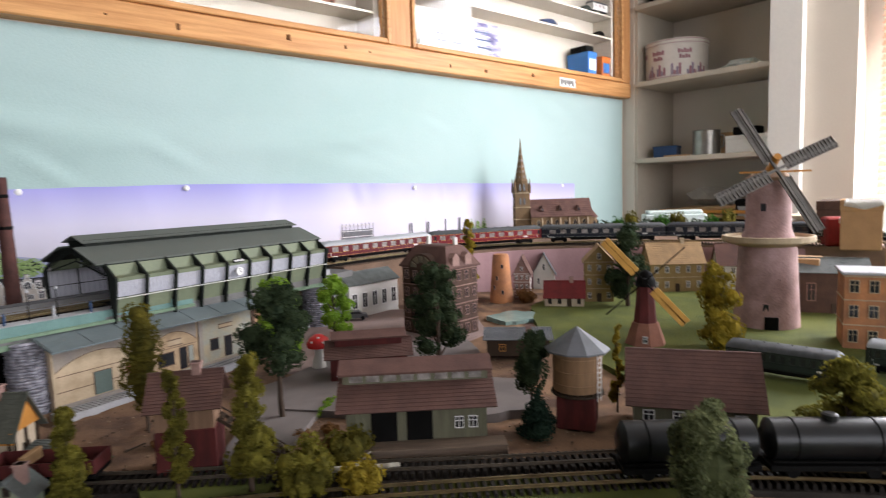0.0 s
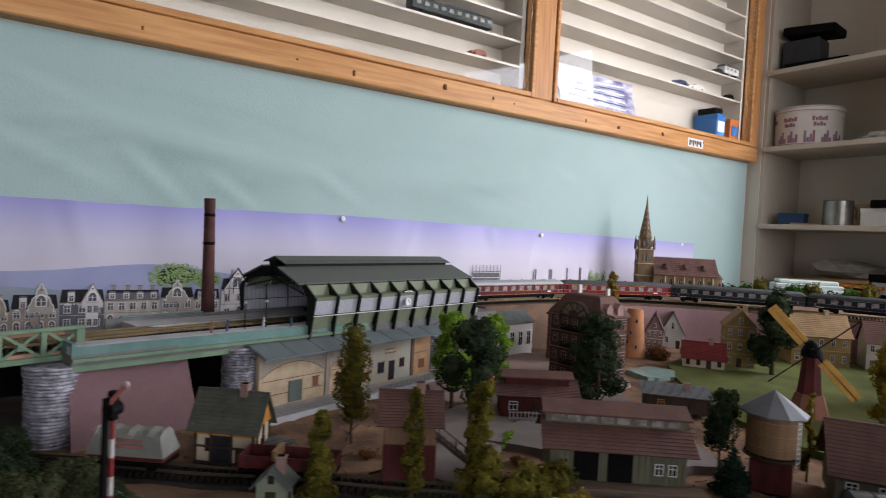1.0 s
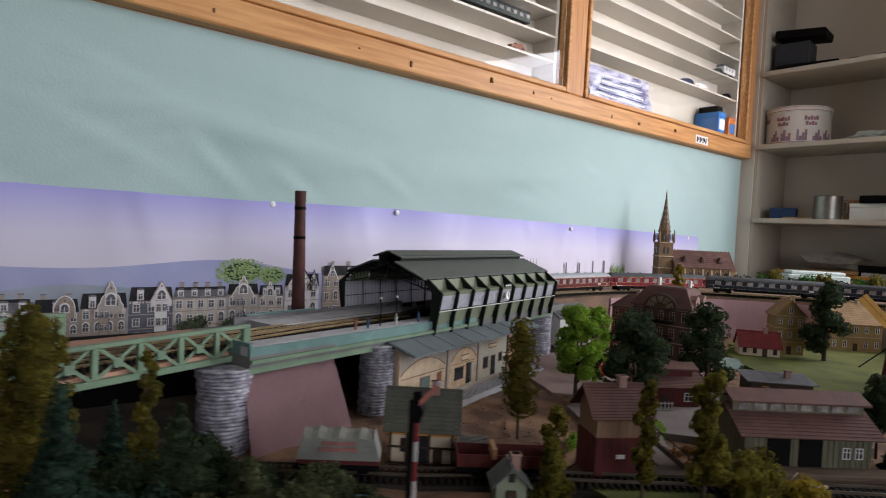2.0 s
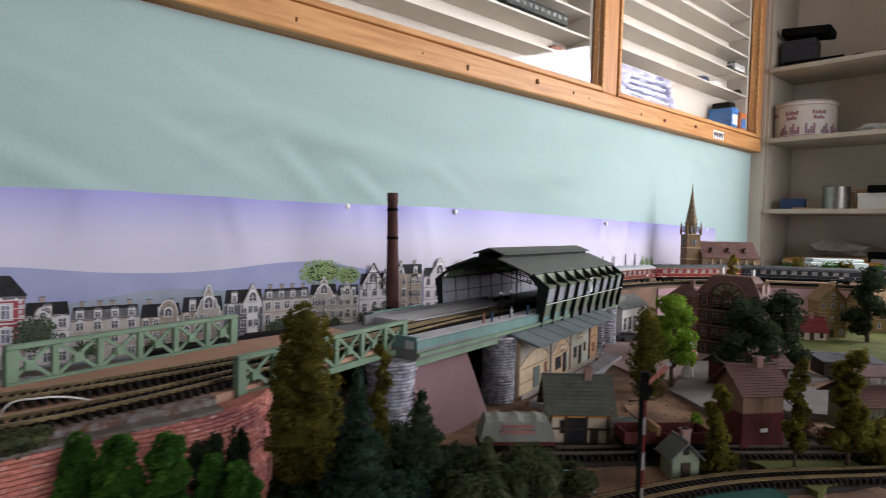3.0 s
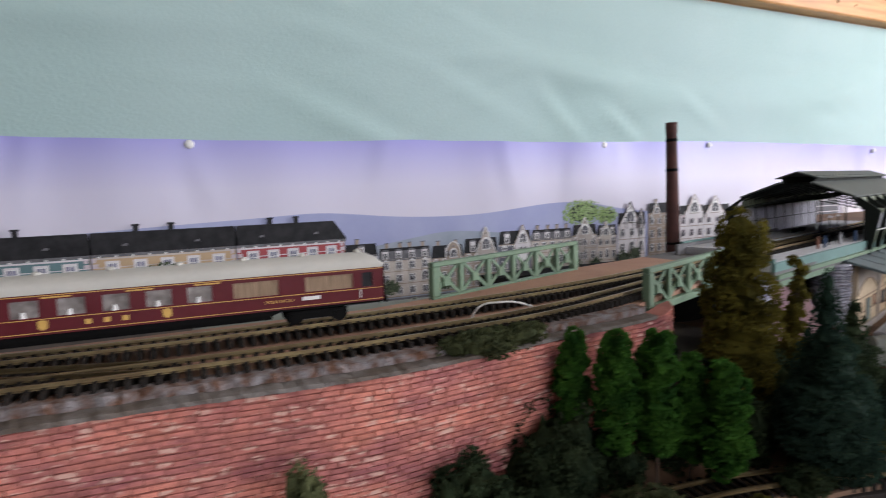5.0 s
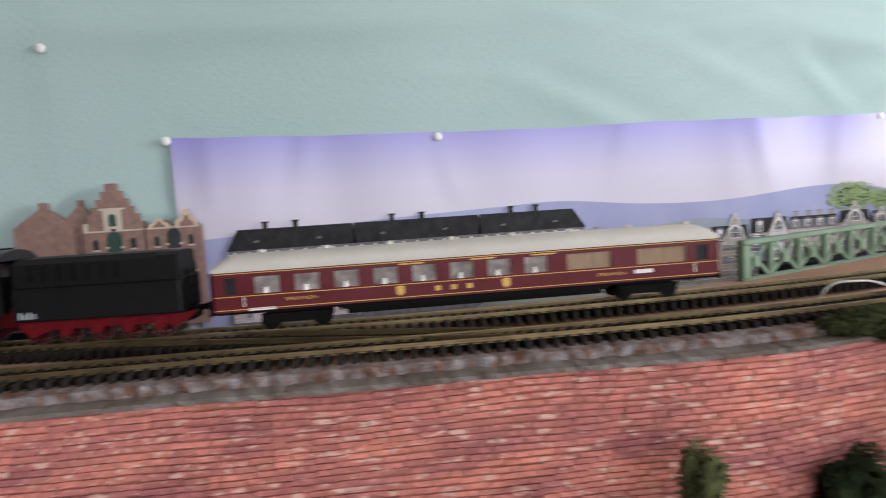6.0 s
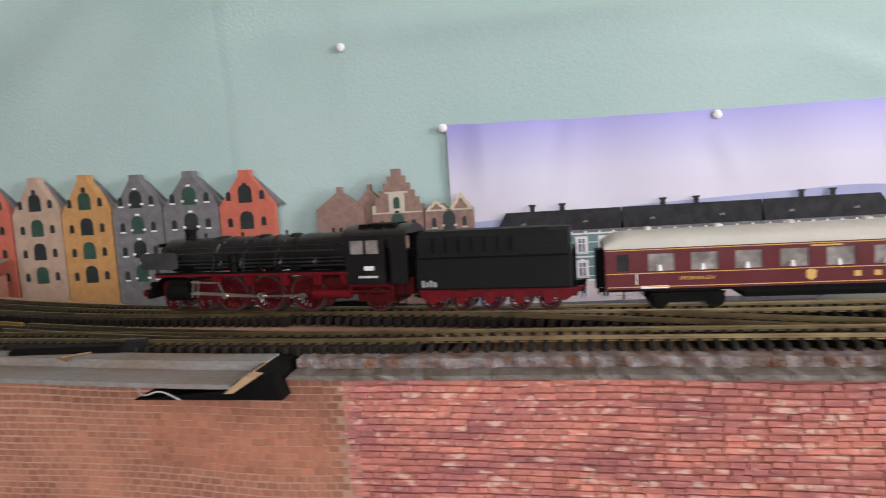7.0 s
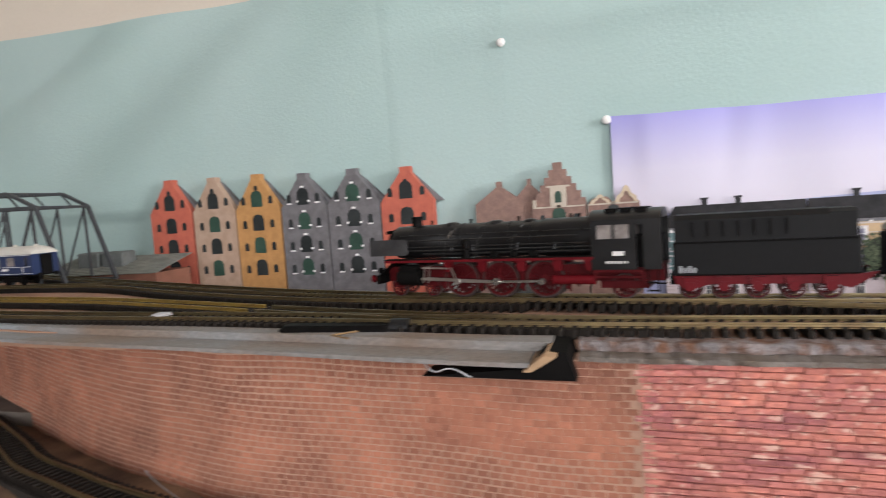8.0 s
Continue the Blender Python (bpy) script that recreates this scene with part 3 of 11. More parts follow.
FOLDS += [(0.12, 1.40, -0.12, 0.20, 0.03, 0.012), (0.75, 1.38, 0.1, 0.25, 0.035, 0.008), (-1.60, 1.36, 0.52, 0.42, 0.075, 0.017), (-1.30, 1.44, 0.62, 0.22, 0.055, 0.009), (-1.85, 1.42, 0.45, 0.30, 0.06, 0.014), (-0.55, 1.47, 0.05, 0.25, 0.03, 0.006), (0.05, 1.33, -0.75, 0.07, 0.014, 0.004), (0.42, 1.34, -0.5, 0.07, 0.014, 0.003)]


def teal_wave(y, z, k):
    h = sum(crease(y, z, *f) for f in FOLDS) + 0.004 * noise.noise(Vector((y * 3, z * 6, 0.3)))
    return max(-0.0015, 0.003 + h) if z > 1.2 else 0.003


def teal_top(y):
    return 1.572 if y > -0.5 else 1.572 - 0.045 * min(1, (-0.5 - y) / 1.0) + 0.02 * max(0, -1.55 - y)


sheet("backdrop", "creased pale teal paper covering the wall", -2.4, 2.08, 0.98, teal_top, WX + 0.002, TEAL, 300, 60, teal_wave)

# the second teal sheet ends in a loose upright edge
sheet("backdrop", "loose upright edge of the overlapping teal paper sheet", -1.30, -1.090, 1.0, lambda y: 1.53, WX + 0.003, TEAL, 40, 40, lambda y, z, k: teal_wave(y, z, k) - 0.003 * max(0, 1 - (y + 1.30) / 0.04) + 0.0016 * max(0, 1 - (-1.090 - y) / 0.03) * (0.6 + 0.4 * noise.noise(Vector((1, z * 14, 2)))))
bm = B()
prism(bm, [(-1.230 + 0.026 * math.cos(k * 0.3927) * (1 + 0.06 * (k % 3)), 1.488 + 0.016 * math.sin(k * 0.3927)) for k in range(16)], "x", WX + 0.0125, WX + 0.0135)
tagged(part("tape_patch", bm, material("cream_paper_tape", (0.75, 0.60, 0.42), 0.5, vary=0.1)), "cream paper tape patch on the teal sheet", "tape")
# ---- printed town panorama ----
SKYPRINT = bpy.data.materials.new("printed_violet_sky")
SKYPRINT.use_nodes = True
n, l = SKYPRINT.node_tree.nodes, SKYPRINT.node_tree.links
tc, sep, ramp = n.new("ShaderNodeTexCoord"), n.new("ShaderNodeSeparateXYZ"), n.new("ShaderNodeValToRGB")
mr, nz = n.new("ShaderNodeMapRange"), n.new("ShaderNodeTexNoise")
l.new(tc.outputs["Object"], sep.inputs[0]), l.new(sep.outputs["Z"], mr.inputs["Value"])
mr.inputs["From Min"].default_value, mr.inputs["From Max"].default_value = 1.12, 1.28
nz.inputs["Scale"].default_value = 4
l.new(tc.outputs["Object"], nz.inputs["Vector"])
l.new(mr.outputs[0], ramp.inputs[0])
ramp.color_ramp.elements[0].color, ramp.color_ramp.elements[0].position = (0.57, 0.535, 0.61, 1), 0.15
ramp.color_ramp.elements[1].color, ramp.color_ramp.elements[1].position = (0.27, 0.26, 0.58, 1), 1.0
e = ramp.color_ramp.elements.new(0.55)
e.color = (0.51, 0.485, 0.61, 1)
l.new(ramp.outputs[0], n["Principled BSDF"].inputs["Base Color"])
n["Principled BSDF"].inputs["Roughness"].default_value = 0.42


PRINT_FOLDS = [(-0.9 + 0.19 * i + 0.07 * math.sin(i * 5.1), 1.235 + 0.02 * math.sin(i * 2.3), 1.57 + 0.35 * math.sin(i * 3.7), 0.05 + 0.02 * math.sin(i * 1.9), 0.016, 0.0010 + 0.0005 * math.sin(i * 7)) for i in range(15)]


def print_wave(y, z, k):
    return 0.006 + 0.0026 * noise.noise(Vector((y * 9, z * 2.5, 4))) + 0.0022 * math.sin(y * 31 + 3 * z) * k + sum(crease(y, z, *f) for f in PRINT_FOLDS)


PX = WX + 0.006
panorama = thing("panorama_print", "printed paper panorama of an old town under violet sky, pinned up", "picture")
p = sheet("paper", "", -0.948, 1.765, 1.0, lambda y: float(np.interp(y, (-0.95, -0.79, -0.60, -0.40, -0.25, 0.05, 0.45, 0.80, 1.30, 1.765), (1.283, 1.279, 1.2765, 1.2755, 1.279, 1.277, 1.282, 1.278, 1.270, 1.261))) + 0.0012 * noise.noise(Vector((y * 14, 0, 0))), PX, SKYPRINT, 420, 24, print_wave)
p.parent = panorama
for k in ("label", "category", "kind"):
    if k in p:
        del p[k]
HILL = material("printed_blue_hill", (0.30, 0.32, 0.50), 0.5, second=(0.36, 0.38, 0.55), scale=9, vary=0.04, bump=0)
HILL_GREEN = material("printed_hazy_green_hill", (0.27, 0.31, 0.36), 0.5, second=(0.33, 0.36, 0.43), scale=30, vary=0.06, bump=0)


def ridge_line(pts, y0, y1, x, mat, foot=1.0):
    """A printed range of hills: a soft skyline through a few points."""
    line = smooth_line(pts, 0.012)[0]
    bm = B()
    solid(bm, [[(PX + x, p[0], foot), (PX + x, p[0], p[1])] for p in line if y0 <= p[0] <= y1], caps=False, closed=False)
    part("hill", bm, mat, panorama)


ridge_line([(-1.0, 1.140), (-0.70, 1.156), (-0.50, 1.164), (-0.40, 1.167), (-0.27, 1.155), (-0.13, 1.153), (0.02, 1.166), (0.11, 1.164), (0.19, 1.150), (0.29, 1.138), (0.42, 1.128), (0.62, 1.112), (0.80, 1.100)], -0.93, 0.75, 0.0085, HILL)
ridge_line([(-0.45, 1.092), (-0.34, 1.108), (-0.26, 1.119), (-0.19, 1.127), (-0.10, 1.120), (0.0, 1.106), (0.08, 1.09)], -0.40, 0.05, 0.0090, HILL_GREEN)

P_STONE = material("printed_grey_stone", (0.44, 0.395, 0.355), 0.5, second=(0.37, 0.325, 0.29), scale=90, vary=0.18, bump=0)
P_STONE2 = material("printed_beige_stone", (0.55, 0.495, 0.44), 0.5, second=(0.48, 0.425, 0.375), scale=90, vary=0.15, bump=0)
P_BROWN = material("printed_brown_stone", (0.37, 0.30, 0.245), 0.5, second=(0.29, 0.23, 0.185), scale=90, vary=0.2, bump=0)
P_SLATEBLUE = material("printed_slate_grey", (0.135, 0.135, 0.16), 0.5, scale=90, vary=0.15, bump=0)
P_PALE = material("printed_pale_facade", (0.70, 0.665, 0.67), 0.5, second=(0.62, 0.585, 0.59), scale=90, vary=0.1, bump=0)
P_ROOF = material("printed_black_roof", (0.010, 0.0095, 0.011), 0.6, second=(0.022, 0.021, 0.023), scale=70, vary=0.3, bump=0)
P_DARK = material("printed_dark_glass", (0.075, 0.072, 0.082), 0.45, second=(0.15, 0.145, 0.16), scale=120, vary=0.4, bump=0)
P_LILAC = material("printed_pale_ground_floor", (0.60, 0.52, 0.545), 0.5, second=(0.53, 0.455, 0.48), scale=60, vary=0.08, bump=0)
P_RED = material("printed_red_facade", (0.37, 0.075, 0.08), 0.5, second=(0.31, 0.06, 0.065), scale=60, vary=0.12, bump=0)
P_OCHRE = material("printed_ochre_facade", (0.52, 0.37, 0.22), 0.5, vary=0.1, bump=0)
P_TEAL = material("printed_teal_facade", (0.13, 0.215, 0.225), 0.5, vary=0.1, bump=0)
P_MANSARD = material("printed_grey_mansard", (0.17, 0.165, 0.175), 0.5, second=(0.11, 0.108, 0.115), scale=120, vary=0.25, bump=0)
P_PANE = material("printed_lilac_pane", (0.30, 0.29, 0.38), 0.45, second=(0.14, 0.14, 0.19), scale=110, vary=0.35, bump=0)
P_TREE = material("printed_green_tree", (0.17, 0.27, 0.075), 0.5, second=(0.31, 0.40, 0.19), scale=260, fine=700, vary=0.4, bump=0, rand="island")
P_TREE2 = material("printed_dark_tree", (0.045, 0.065, 0.035), 0.5, second=(0.10, 0.12, 0.07), scale=260, fine=700, vary=0.45, bump=0, rand="island")
P_SHADE = material("printed_leaf_gap", (0.025, 0.035, 0.02), 0.5, vary=0.3, bump=0)
P_MAT = [P_STONE, P_STONE2, P_BROWN, P_SLATEBLUE, P_PALE, P_ROOF, P_DARK, PRINT_WHITE, P_LILAC, P_RED, P_OCHRE, P_TEAL, P_MANSARD, P_PANE]


def flat(bm, x, y0, y1, z0, z1, mi):
    face(bm, [(x, y0, z0), (x, y1, z0), (x, y1, z1), (x, y0, z1)], mi)


def pwin(bm, x, y, z, w, h, trim=7, glass=6, arch=False, hood=False):
    """One printed window: thin pale surround, panes, a cross bar, and a hood or an arched head."""
    t = 0.10 * w
    flat(bm, x, y - w / 2 - t, y + w / 2 + t, z - t, z + h + t, trim)
    flat(bm, x + 0.0002, y - w / 2 - 2 * t, y + w / 2 + 2 * t, z - 2 * t, z - t, 0 if trim == 7 else 7)
    if arch:
        face(bm, [(x, y + (w / 2 + t) * math.cos(a), z + h + t + (w / 2) * math.sin(a)) for a in np.linspace(0, math.pi, 7)], trim)
        face(bm, [(x + 0.0004, y + (w / 2 - t) * math.cos(a), z + h + (w / 2 - t) * math.sin(a)) for a in np.linspace(0, math.pi, 7)], glass)
    if hood:
        face(bm, [(x + 0.0003, y - 0.75 * w, z + h + 2.2 * t), (x + 0.0003, y + 0.75 * w, z + h + 2.2 * t), (x + 0.0003, y, z + h + 5.5 * t)], trim)
    for a, b in ((-0.47, -0.05), (0.05, 0.47)):
        flat(bm, x + 0.0004, y + a * w, y + b * w, z, z + 0.62 * h, glass)
        flat(bm, x + 0.0004, y + a * w, y + b * w, z + 0.68 * h, z + h, glass)


def pshape(bm, x, pts, mi):
    face(bm, [(x, y, z) for y, z in pts], mi)


def gable_outline(kind, c, g, z0, top):
    """Half outlines of the printed gables, mirrored about c: (share of the half width, share of the height)."""
    half = {"curve": [(1, 0), (1, 0.28), (0.82, 0.36), (0.70, 0.52), (0.46, 0.60), (0.36, 0.80), (0.20, 0.86), (0.16, 0.95), (0.0, 1.0)],
            "arch": [(1, 0), (1, 0.45), (0.85, 0.70), (0.60, 0.88), (0.30, 0.97), (0.0, 1.0)],
            "peak": [(1, 0), (1, 0.22), (0.08, 0.97), (0.0, 1.0)],
            "stepped": [(1, 0), (1, 0.25), (0.74, 0.30), (0.74, 0.50), (0.48, 0.55), (0.48, 0.74), (0.20, 0.78), (0.20, 0.94), (0.0, 1.0)]}[kind]
    right = [(c + a * g, z0 + b * (top - z0)) for a, b in half]
    return right + [(2 * c - y, z) for y, z in reversed(right[:-1])]


def facade(y0, y1, zb, ze, zr, wall, cols, rows, seed, gables=(), dormers=0, chimneys=0, mansard=False, trim=7, bays=(), timber=False):
    """One printed town house: wall, roof, gables, windows in rows, bay windows, dormers and chimneys."""
    bm, rnd = B(), random.Random(seed)
    x, w = PX + 0.0095, y1 - y0
    flat(bm, x, y0, y1, zb, ze, wall)
    pshape(bm, x, [(y0, ze), (y1, ze), (y1 - 0.003, zr), (y0 + 0.003, zr)], 5)
    if mansard:
        pshape(bm, x + 0.0003, [(y0, ze), (y1, ze), (y1 - 0.002, zr - 0.005), (y0 + 0.002, zr - 0.005)], 12)
    for i in range(chimneys):
        cy = y0 + w * (i + 0.5 + rnd.uniform(-0.15, 0.15)) / chimneys
        flat(bm, x, cy - 0.0032, cy + 0.0032, zr, zr + 0.007, 2)
        flat(bm, x + 0.0002, cy - 0.0042, cy + 0.0042, zr + 0.007, zr + 0.0085, 12)
    flat(bm, x + 0.0004, y0, y1, ze - 0.0022, ze - 0.0004, 12 if wall in (1, 4) else 2)
    for k in range(int(w / 0.005)):
        flat(bm, x + 0.0005, y0 + k * 0.005 + 0.001, y0 + k * 0.005 + 0.0032, ze - 0.0042, ze - 0.0022, 2 if wall != 3 else 7)
    step = (ze - zb) / rows
    wide = min(0.0095, 0.52 * w / cols)
    for r in range(rows):
        z = zb + step * (r + 0.24)
        for c in range(cols):
            yy = y0 + w * (c + 0.5) / cols
            pwin(bm, x + 0.0006, yy, z, wide, 0.50 * step, trim, 6, arch=(r == rows - 2 and rnd.random() < 0.45), hood=(r == rows - 1 and cols < 5))
        flat(bm, x + 0.0004, y0, y1, zb + step * r, zb + step * r + 0.0012, 2 if wall in (0, 1, 4) else 0)
    for by, bw in bays:
        flat(bm, x + 0.0010, by - bw, by + bw, zb + step * 0.2, ze - 0.006, wall if wall != 3 else 7)
        flat(bm, x + 0.0011, by + bw * 0.82, by + bw, zb + step * 0.2, ze - 0.006, 12)
        pshape(bm, x + 0.0012, [(by - bw * 1.1, ze - 0.006), (by + bw * 1.1, ze - 0.006), (by + bw * 0.7, ze - 0.001), (by - bw * 0.7, ze - 0.001)], 5)
        for r in range(rows):
            for q in (-0.5, 0.5):
                pwin(bm, x + 0.0016, by + q * bw * 0.9, zb + step * (r + 0.26), bw * 0.62, 0.46 * step, trim, 6)
    for i in range(dormers):
        dy = y0 + w * (i + 0.5) / dormers
        flat(bm, x + 0.0008, dy - 0.0052, dy + 0.0052, ze + 0.001, zr - 0.005, 4)
        pshape(bm, x + 0.0009, [(dy - 0.0065, zr - 0.0052), (dy + 0.0065, zr - 0.0052), (dy + 0.004, zr - 0.002), (dy - 0.004, zr - 0.002)], 12)
        pwin(bm, x + 0.0012, dy, ze + 0.0025, 0.0066, max(0.004, (zr - ze) * 0.42), 7, 6)
    for kind, gy, g, top, gm in gables:
        z0 = ze - 0.010
        pshape(bm, x + 0.0013, gable_outline(kind, gy, g, z0, top), gm)
        edge = gable_outline(kind, gy, g, z0, top)
        for p, q in zip(edge, edge[1:]):
            dz, dy = q[1] - p[1], q[0] - p[0]
            if abs(dz) + abs(dy) > 1e-4:
                pshape(bm, x + 0.0017, [p, q, (q[0] + (0.0012 if q[0] < gy else -0.0012), q[1] - 0.0012), (p[0] + (0.0012 if p[0] < gy else -0.0012), p[1] - 0.0012)], 7 if gm != 4 else 2)
        pwin(bm, x + 0.0020, gy, z0 + 0.28 * (top - z0), g * 0.75, 0.22 * (top - z0), 7, 6, arch=True)
        face(bm, [(x + 0.0021, gy + 0.0016 * math.cos(a), z0 + 0.78 * (top - z0) + 0.0016 * math.sin(a)) for a in np.linspace(0, 5.6, 8)], 6)
        if timber:
            for k in (0.22, 0.42, 0.62):
                zz, a = z0 + k * (top - z0), g * (1.05 - k)
                flat(bm, x + 0.0022, gy - a, gy + a, zz, zz + 0.0012, 5)
            for k in (-0.6, -0.3, 0.3, 0.6):
                flat(bm, x + 0.0023, gy + k * g - 0.0006, gy + k * g + 0.0006, z0, z0 + (0.95 - abs(k)) * (top - z0), 5)
            for a in (-1, 1):
                pshape(bm, x + 0.0024, [(gy + a * g * 1.08, z0 + 0.16 * (top - z0)), (gy + a * g * 1.12, z0 + 0.22 * (top - z0)), (gy, top + 0.002), (gy, top - 0.002)], 5)
    part("printed_house", bm, P_MAT, panorama)


# the town from the end of the terrace northward
facade(-0.374, -0.319, 1.025, 1.097, 1.1155, 4, 3, 3, 1, (("arch", -0.352, 0.011, 1.110, 4),), 1, 1)
facade(-0.318, -0.225, 1.025, 1.087, 1.1055, 1, 4, 3, 2, (), 4, 4, True)
facade(-0.224, -0.163, 1.025, 1.083, 1.1037, 2, 4, 3, 3, (("arch", -0.183, 0.015, 1.1095, 2),), 1, 2)
facade(-0.162, -0.094, 1.025, 1.087, 1.1115, 2, 4, 3, 4, (("curve", -0.119, 0.019, 1.1315, 0),), 2, 0, bays=((-0.128, 0.008),))
facade(-0.092, -0.023, 1.025, 1.097, 1.1200, 3, 3, 3, 5, (("peak", -0.042, 0.018, 1.1310, 4),), 2, 0, bays=((-0.041, 0.011),))
facade(-0.022, 0.070, 1.025, 1.101, 1.1185, 1, 5, 3, 6, (), 4, 4, True)
facade(0.071, 0.130, 1.025, 1.103, 1.1225, 0, 3, 3, 7, (("curve", 0.100, 0.020, 1.1370, 0),), 1, 0, bays=((0.094, 0.008),))
facade(0.131, 0.180, 1.025, 1.100, 1.1190, 1, 3, 3, 8, (("stepped", 0.152, 0.014, 1.1265, 1),), 2, 1)
facade(0.183, 0.256, 1.025, 1.118, 1.1400, 4, 3, 3, 9, (("peak", 0.214, 0.026, 1.1610, 4), ("peak", 0.243, 0.011, 1.1480, 4)), 0, 0, timber=True)
facade(0.264, 0.345, 1.025, 1.136, 1.1565, 2, 4, 4, 10, (("peak", 0.285, 0.012, 1.160, 2),), 2, 2, bays=((0.322, 0.010),))
facade(0.350, 0.425, 1.025, 1.130, 1.1480, 4, 3, 4, 11, (("curve", 0.394, 0.028, 1.1710, 4),), 0, 0, trim=8)
facade(0.426, 0.505, 1.025, 1.130, 1.1470, 4, 3, 4, 12, (("curve", 0.457, 0.028, 1.1665, 4),), 0, 0, trim=8)
facade(0.507, 0.590, 1.025, 1.112, 1.1300, 1, 4, 4, 13, (), 3, 3, True)


def ptree(y, z, ry, rz, mat, seed, x=0.0125, leaves=260):
    """A printed tree: dark gaps under many small leaf marks, thinning to a ragged edge."""
    bm, rnd = B(), random.Random(seed)
    k = 36
    face(bm, [(PX + x, y + ry * (0.62 + 0.2 * rnd.random()) * math.cos(2 * math.pi * i / k), z + rz * (0.62 + 0.2 * rnd.random()) * math.sin(2 * math.pi * i / k)) for i in range(k)], 1)
    for _ in range(leaves):
        a, r, d = rnd.uniform(0, 6.283), rnd.random() ** 0.55, rnd.uniform(0.0012, 0.0030)
        cy, cz, t = y + ry * r * math.cos(a), z + rz * r * math.sin(a), rnd.uniform(0, 3.1)
        xx = PX + x + 0.0003 + 0.0007 * rnd.random()
        face(bm, [(xx, cy + d * math.cos(t + q), cz + 0.8 * d * math.sin(t + q)) for q in (0, 1.2, 2.6, 4.3)])
    part("printed_tree", bm, [mat, P_SHADE], panorama)


ptree(0.098, 1.146, 0.050, 0.024, P_TREE, 1, 0.0088, 520)
ptree(0.156, 1.138, 0.026, 0.017, P_TREE, 2, 0.0088, 260)
ptree(-0.362, 1.072, 0.027, 0.026, P_TREE2, 3, 0.016, 320)
for i, (y, z, r) in enumerate(((0.0, 1.050, 0.016), (0.022, 1.054, 0.018), (0.075, 1.048, 0.015), (0.125, 1.046, 0.016), (0.195, 1.052, 0.018), (0.225, 1.058, 0.015), (-0.30, 1.042, 0.015), (-0.20, 1.040, 0.012))):
    ptree(y, z, r, r * 0.8, P_TREE2, 10 + i, 0.0142, 120)


def row_house(y0, y1, paint, nwin, seed):
    """One stretch of the printed terrace: rusticated ground floor, two painted storeys with pale bands, black roof."""
    bm, rnd = B(), random.Random(seed)
    x = PX + 0.0135
    zg, zf, ze, zr = 1.024, 1.0555, 1.1265, 1.1550
    flat(bm, x, y0, y1, zg, zf, 8)
    flat(bm, x + 0.0003, y0, y1, zg - 0.005, zg + 0.003, 12)
    flat(bm, x, y0, y1, zf, ze, paint)
    pshape(bm, x + 0.0003, [(y0 - 0.002, ze), (y1 + 0.004, ze), (y1 - (0.016 if seed == 3 else 0), zr), (y0 + (0.014 if seed == 1 else 0), zr)], 5)
    flat(bm, x + 0.0006, y0, y1 + 0.002, ze - 0.004, ze, 12)
    w = (y1 - y0 - 0.014) / nwin
    for k in range(9):
        flat(bm, x + 0.0009, y0 + 0.007 + (y1 - y0) * k / 9, y0 + 0.010 + (y1 - y0) * k / 9, ze - 0.0042, ze - 0.0022, 7)
    for z, h in ((zf, 0.0025), (zf + 0.0065, 0.0012), (zf + 0.0195, 0.0012), (zf + 0.0325, 0.0022), (zf + 0.0395, 0.0012), (zf + 0.0530, 0.0012), (ze - 0.0065, 0.0022)):
        flat(bm, x + 0.0004, y0, y1, z, z + h, 4 if paint != 10 else 1)
    for i in range(nwin):
        c = y0 + 0.007 + w * (i + 0.5)
        for z, hood in ((zf + 0.0075, True), (zf + 0.0405, False)):
            flat(bm, x + 0.0005, c - 0.0085, c + 0.0085, z - 0.003, z + 0.0215, 4)
            pwin(bm, x + 0.0008, c, z, 0.0098, 0.0180, 7, 13, hood=hood)
        pwin(bm, x + 0.0006, c + rnd.uniform(-0.001, 0.001), zg + 0.0095, 0.0088, 0.0140, 7, 6 if rnd.random() < 0.6 else 13)
    for i in range(2):
        c = y0 + (y1 - y0) * (0.22 + 0.5 * i)
        pshape(bm, x + 0.0009, [(c - 0.004, ze + 0.010), (c + 0.004, ze + 0.010), (c + 0.003, ze + 0.0135), (c - 0.002, ze + 0.0125)], 12)
    for k in range(6):
        for a in (y0, y1 - 0.010):
            flat(bm, x + 0.0004, a, a + 0.010, zg + 0.004 + k * 0.005, zg + 0.0046 + k * 0.005, 2)
    for k in range(9):
        for a in (y0, y1 - 0.007):
            flat(bm, x + 0.0007, a, a + (0.007 if k % 2 else 0.0045), zf + 0.003 + k * 0.0072, zf + 0.0085 + k * 0.0072, 8)
    flat(bm, x + 0.0006, y1 - 0.0008, y1 + 0.0004, zg, ze, 2)
    for f in (0.30, 0.54):
        c = y0 + (y1 - y0) * f
        flat(bm, x, c - 0.0034, c + 0.0034, zr, zr + 0.007, 5)
        flat(bm, x, c - 0.005, c + 0.005, zr + 0.007, zr + 0.0095, 5)
    part("printed_house", bm, P_MAT, panorama)


row_house(-0.885, -0.716, 11, 5, 1)
row_house(-0.714, -0.535, 10, 5, 2)
row_house(-0.533, -0.374, 9, 5, 3)
ptree(-0.631, 1.081, 0.037, 0.030, P_TREE2, 30, 0.017, 420)
bm = B()
flat(bm, PX + 0.0165, -0.6325, -0.6295, 1.030, 1.062, 2)
flat(bm, PX + 0.0128, -0.93, 0.55, 1.004, 1.0235, 12)
part("printed_street", bm, P_MAT, panorama)

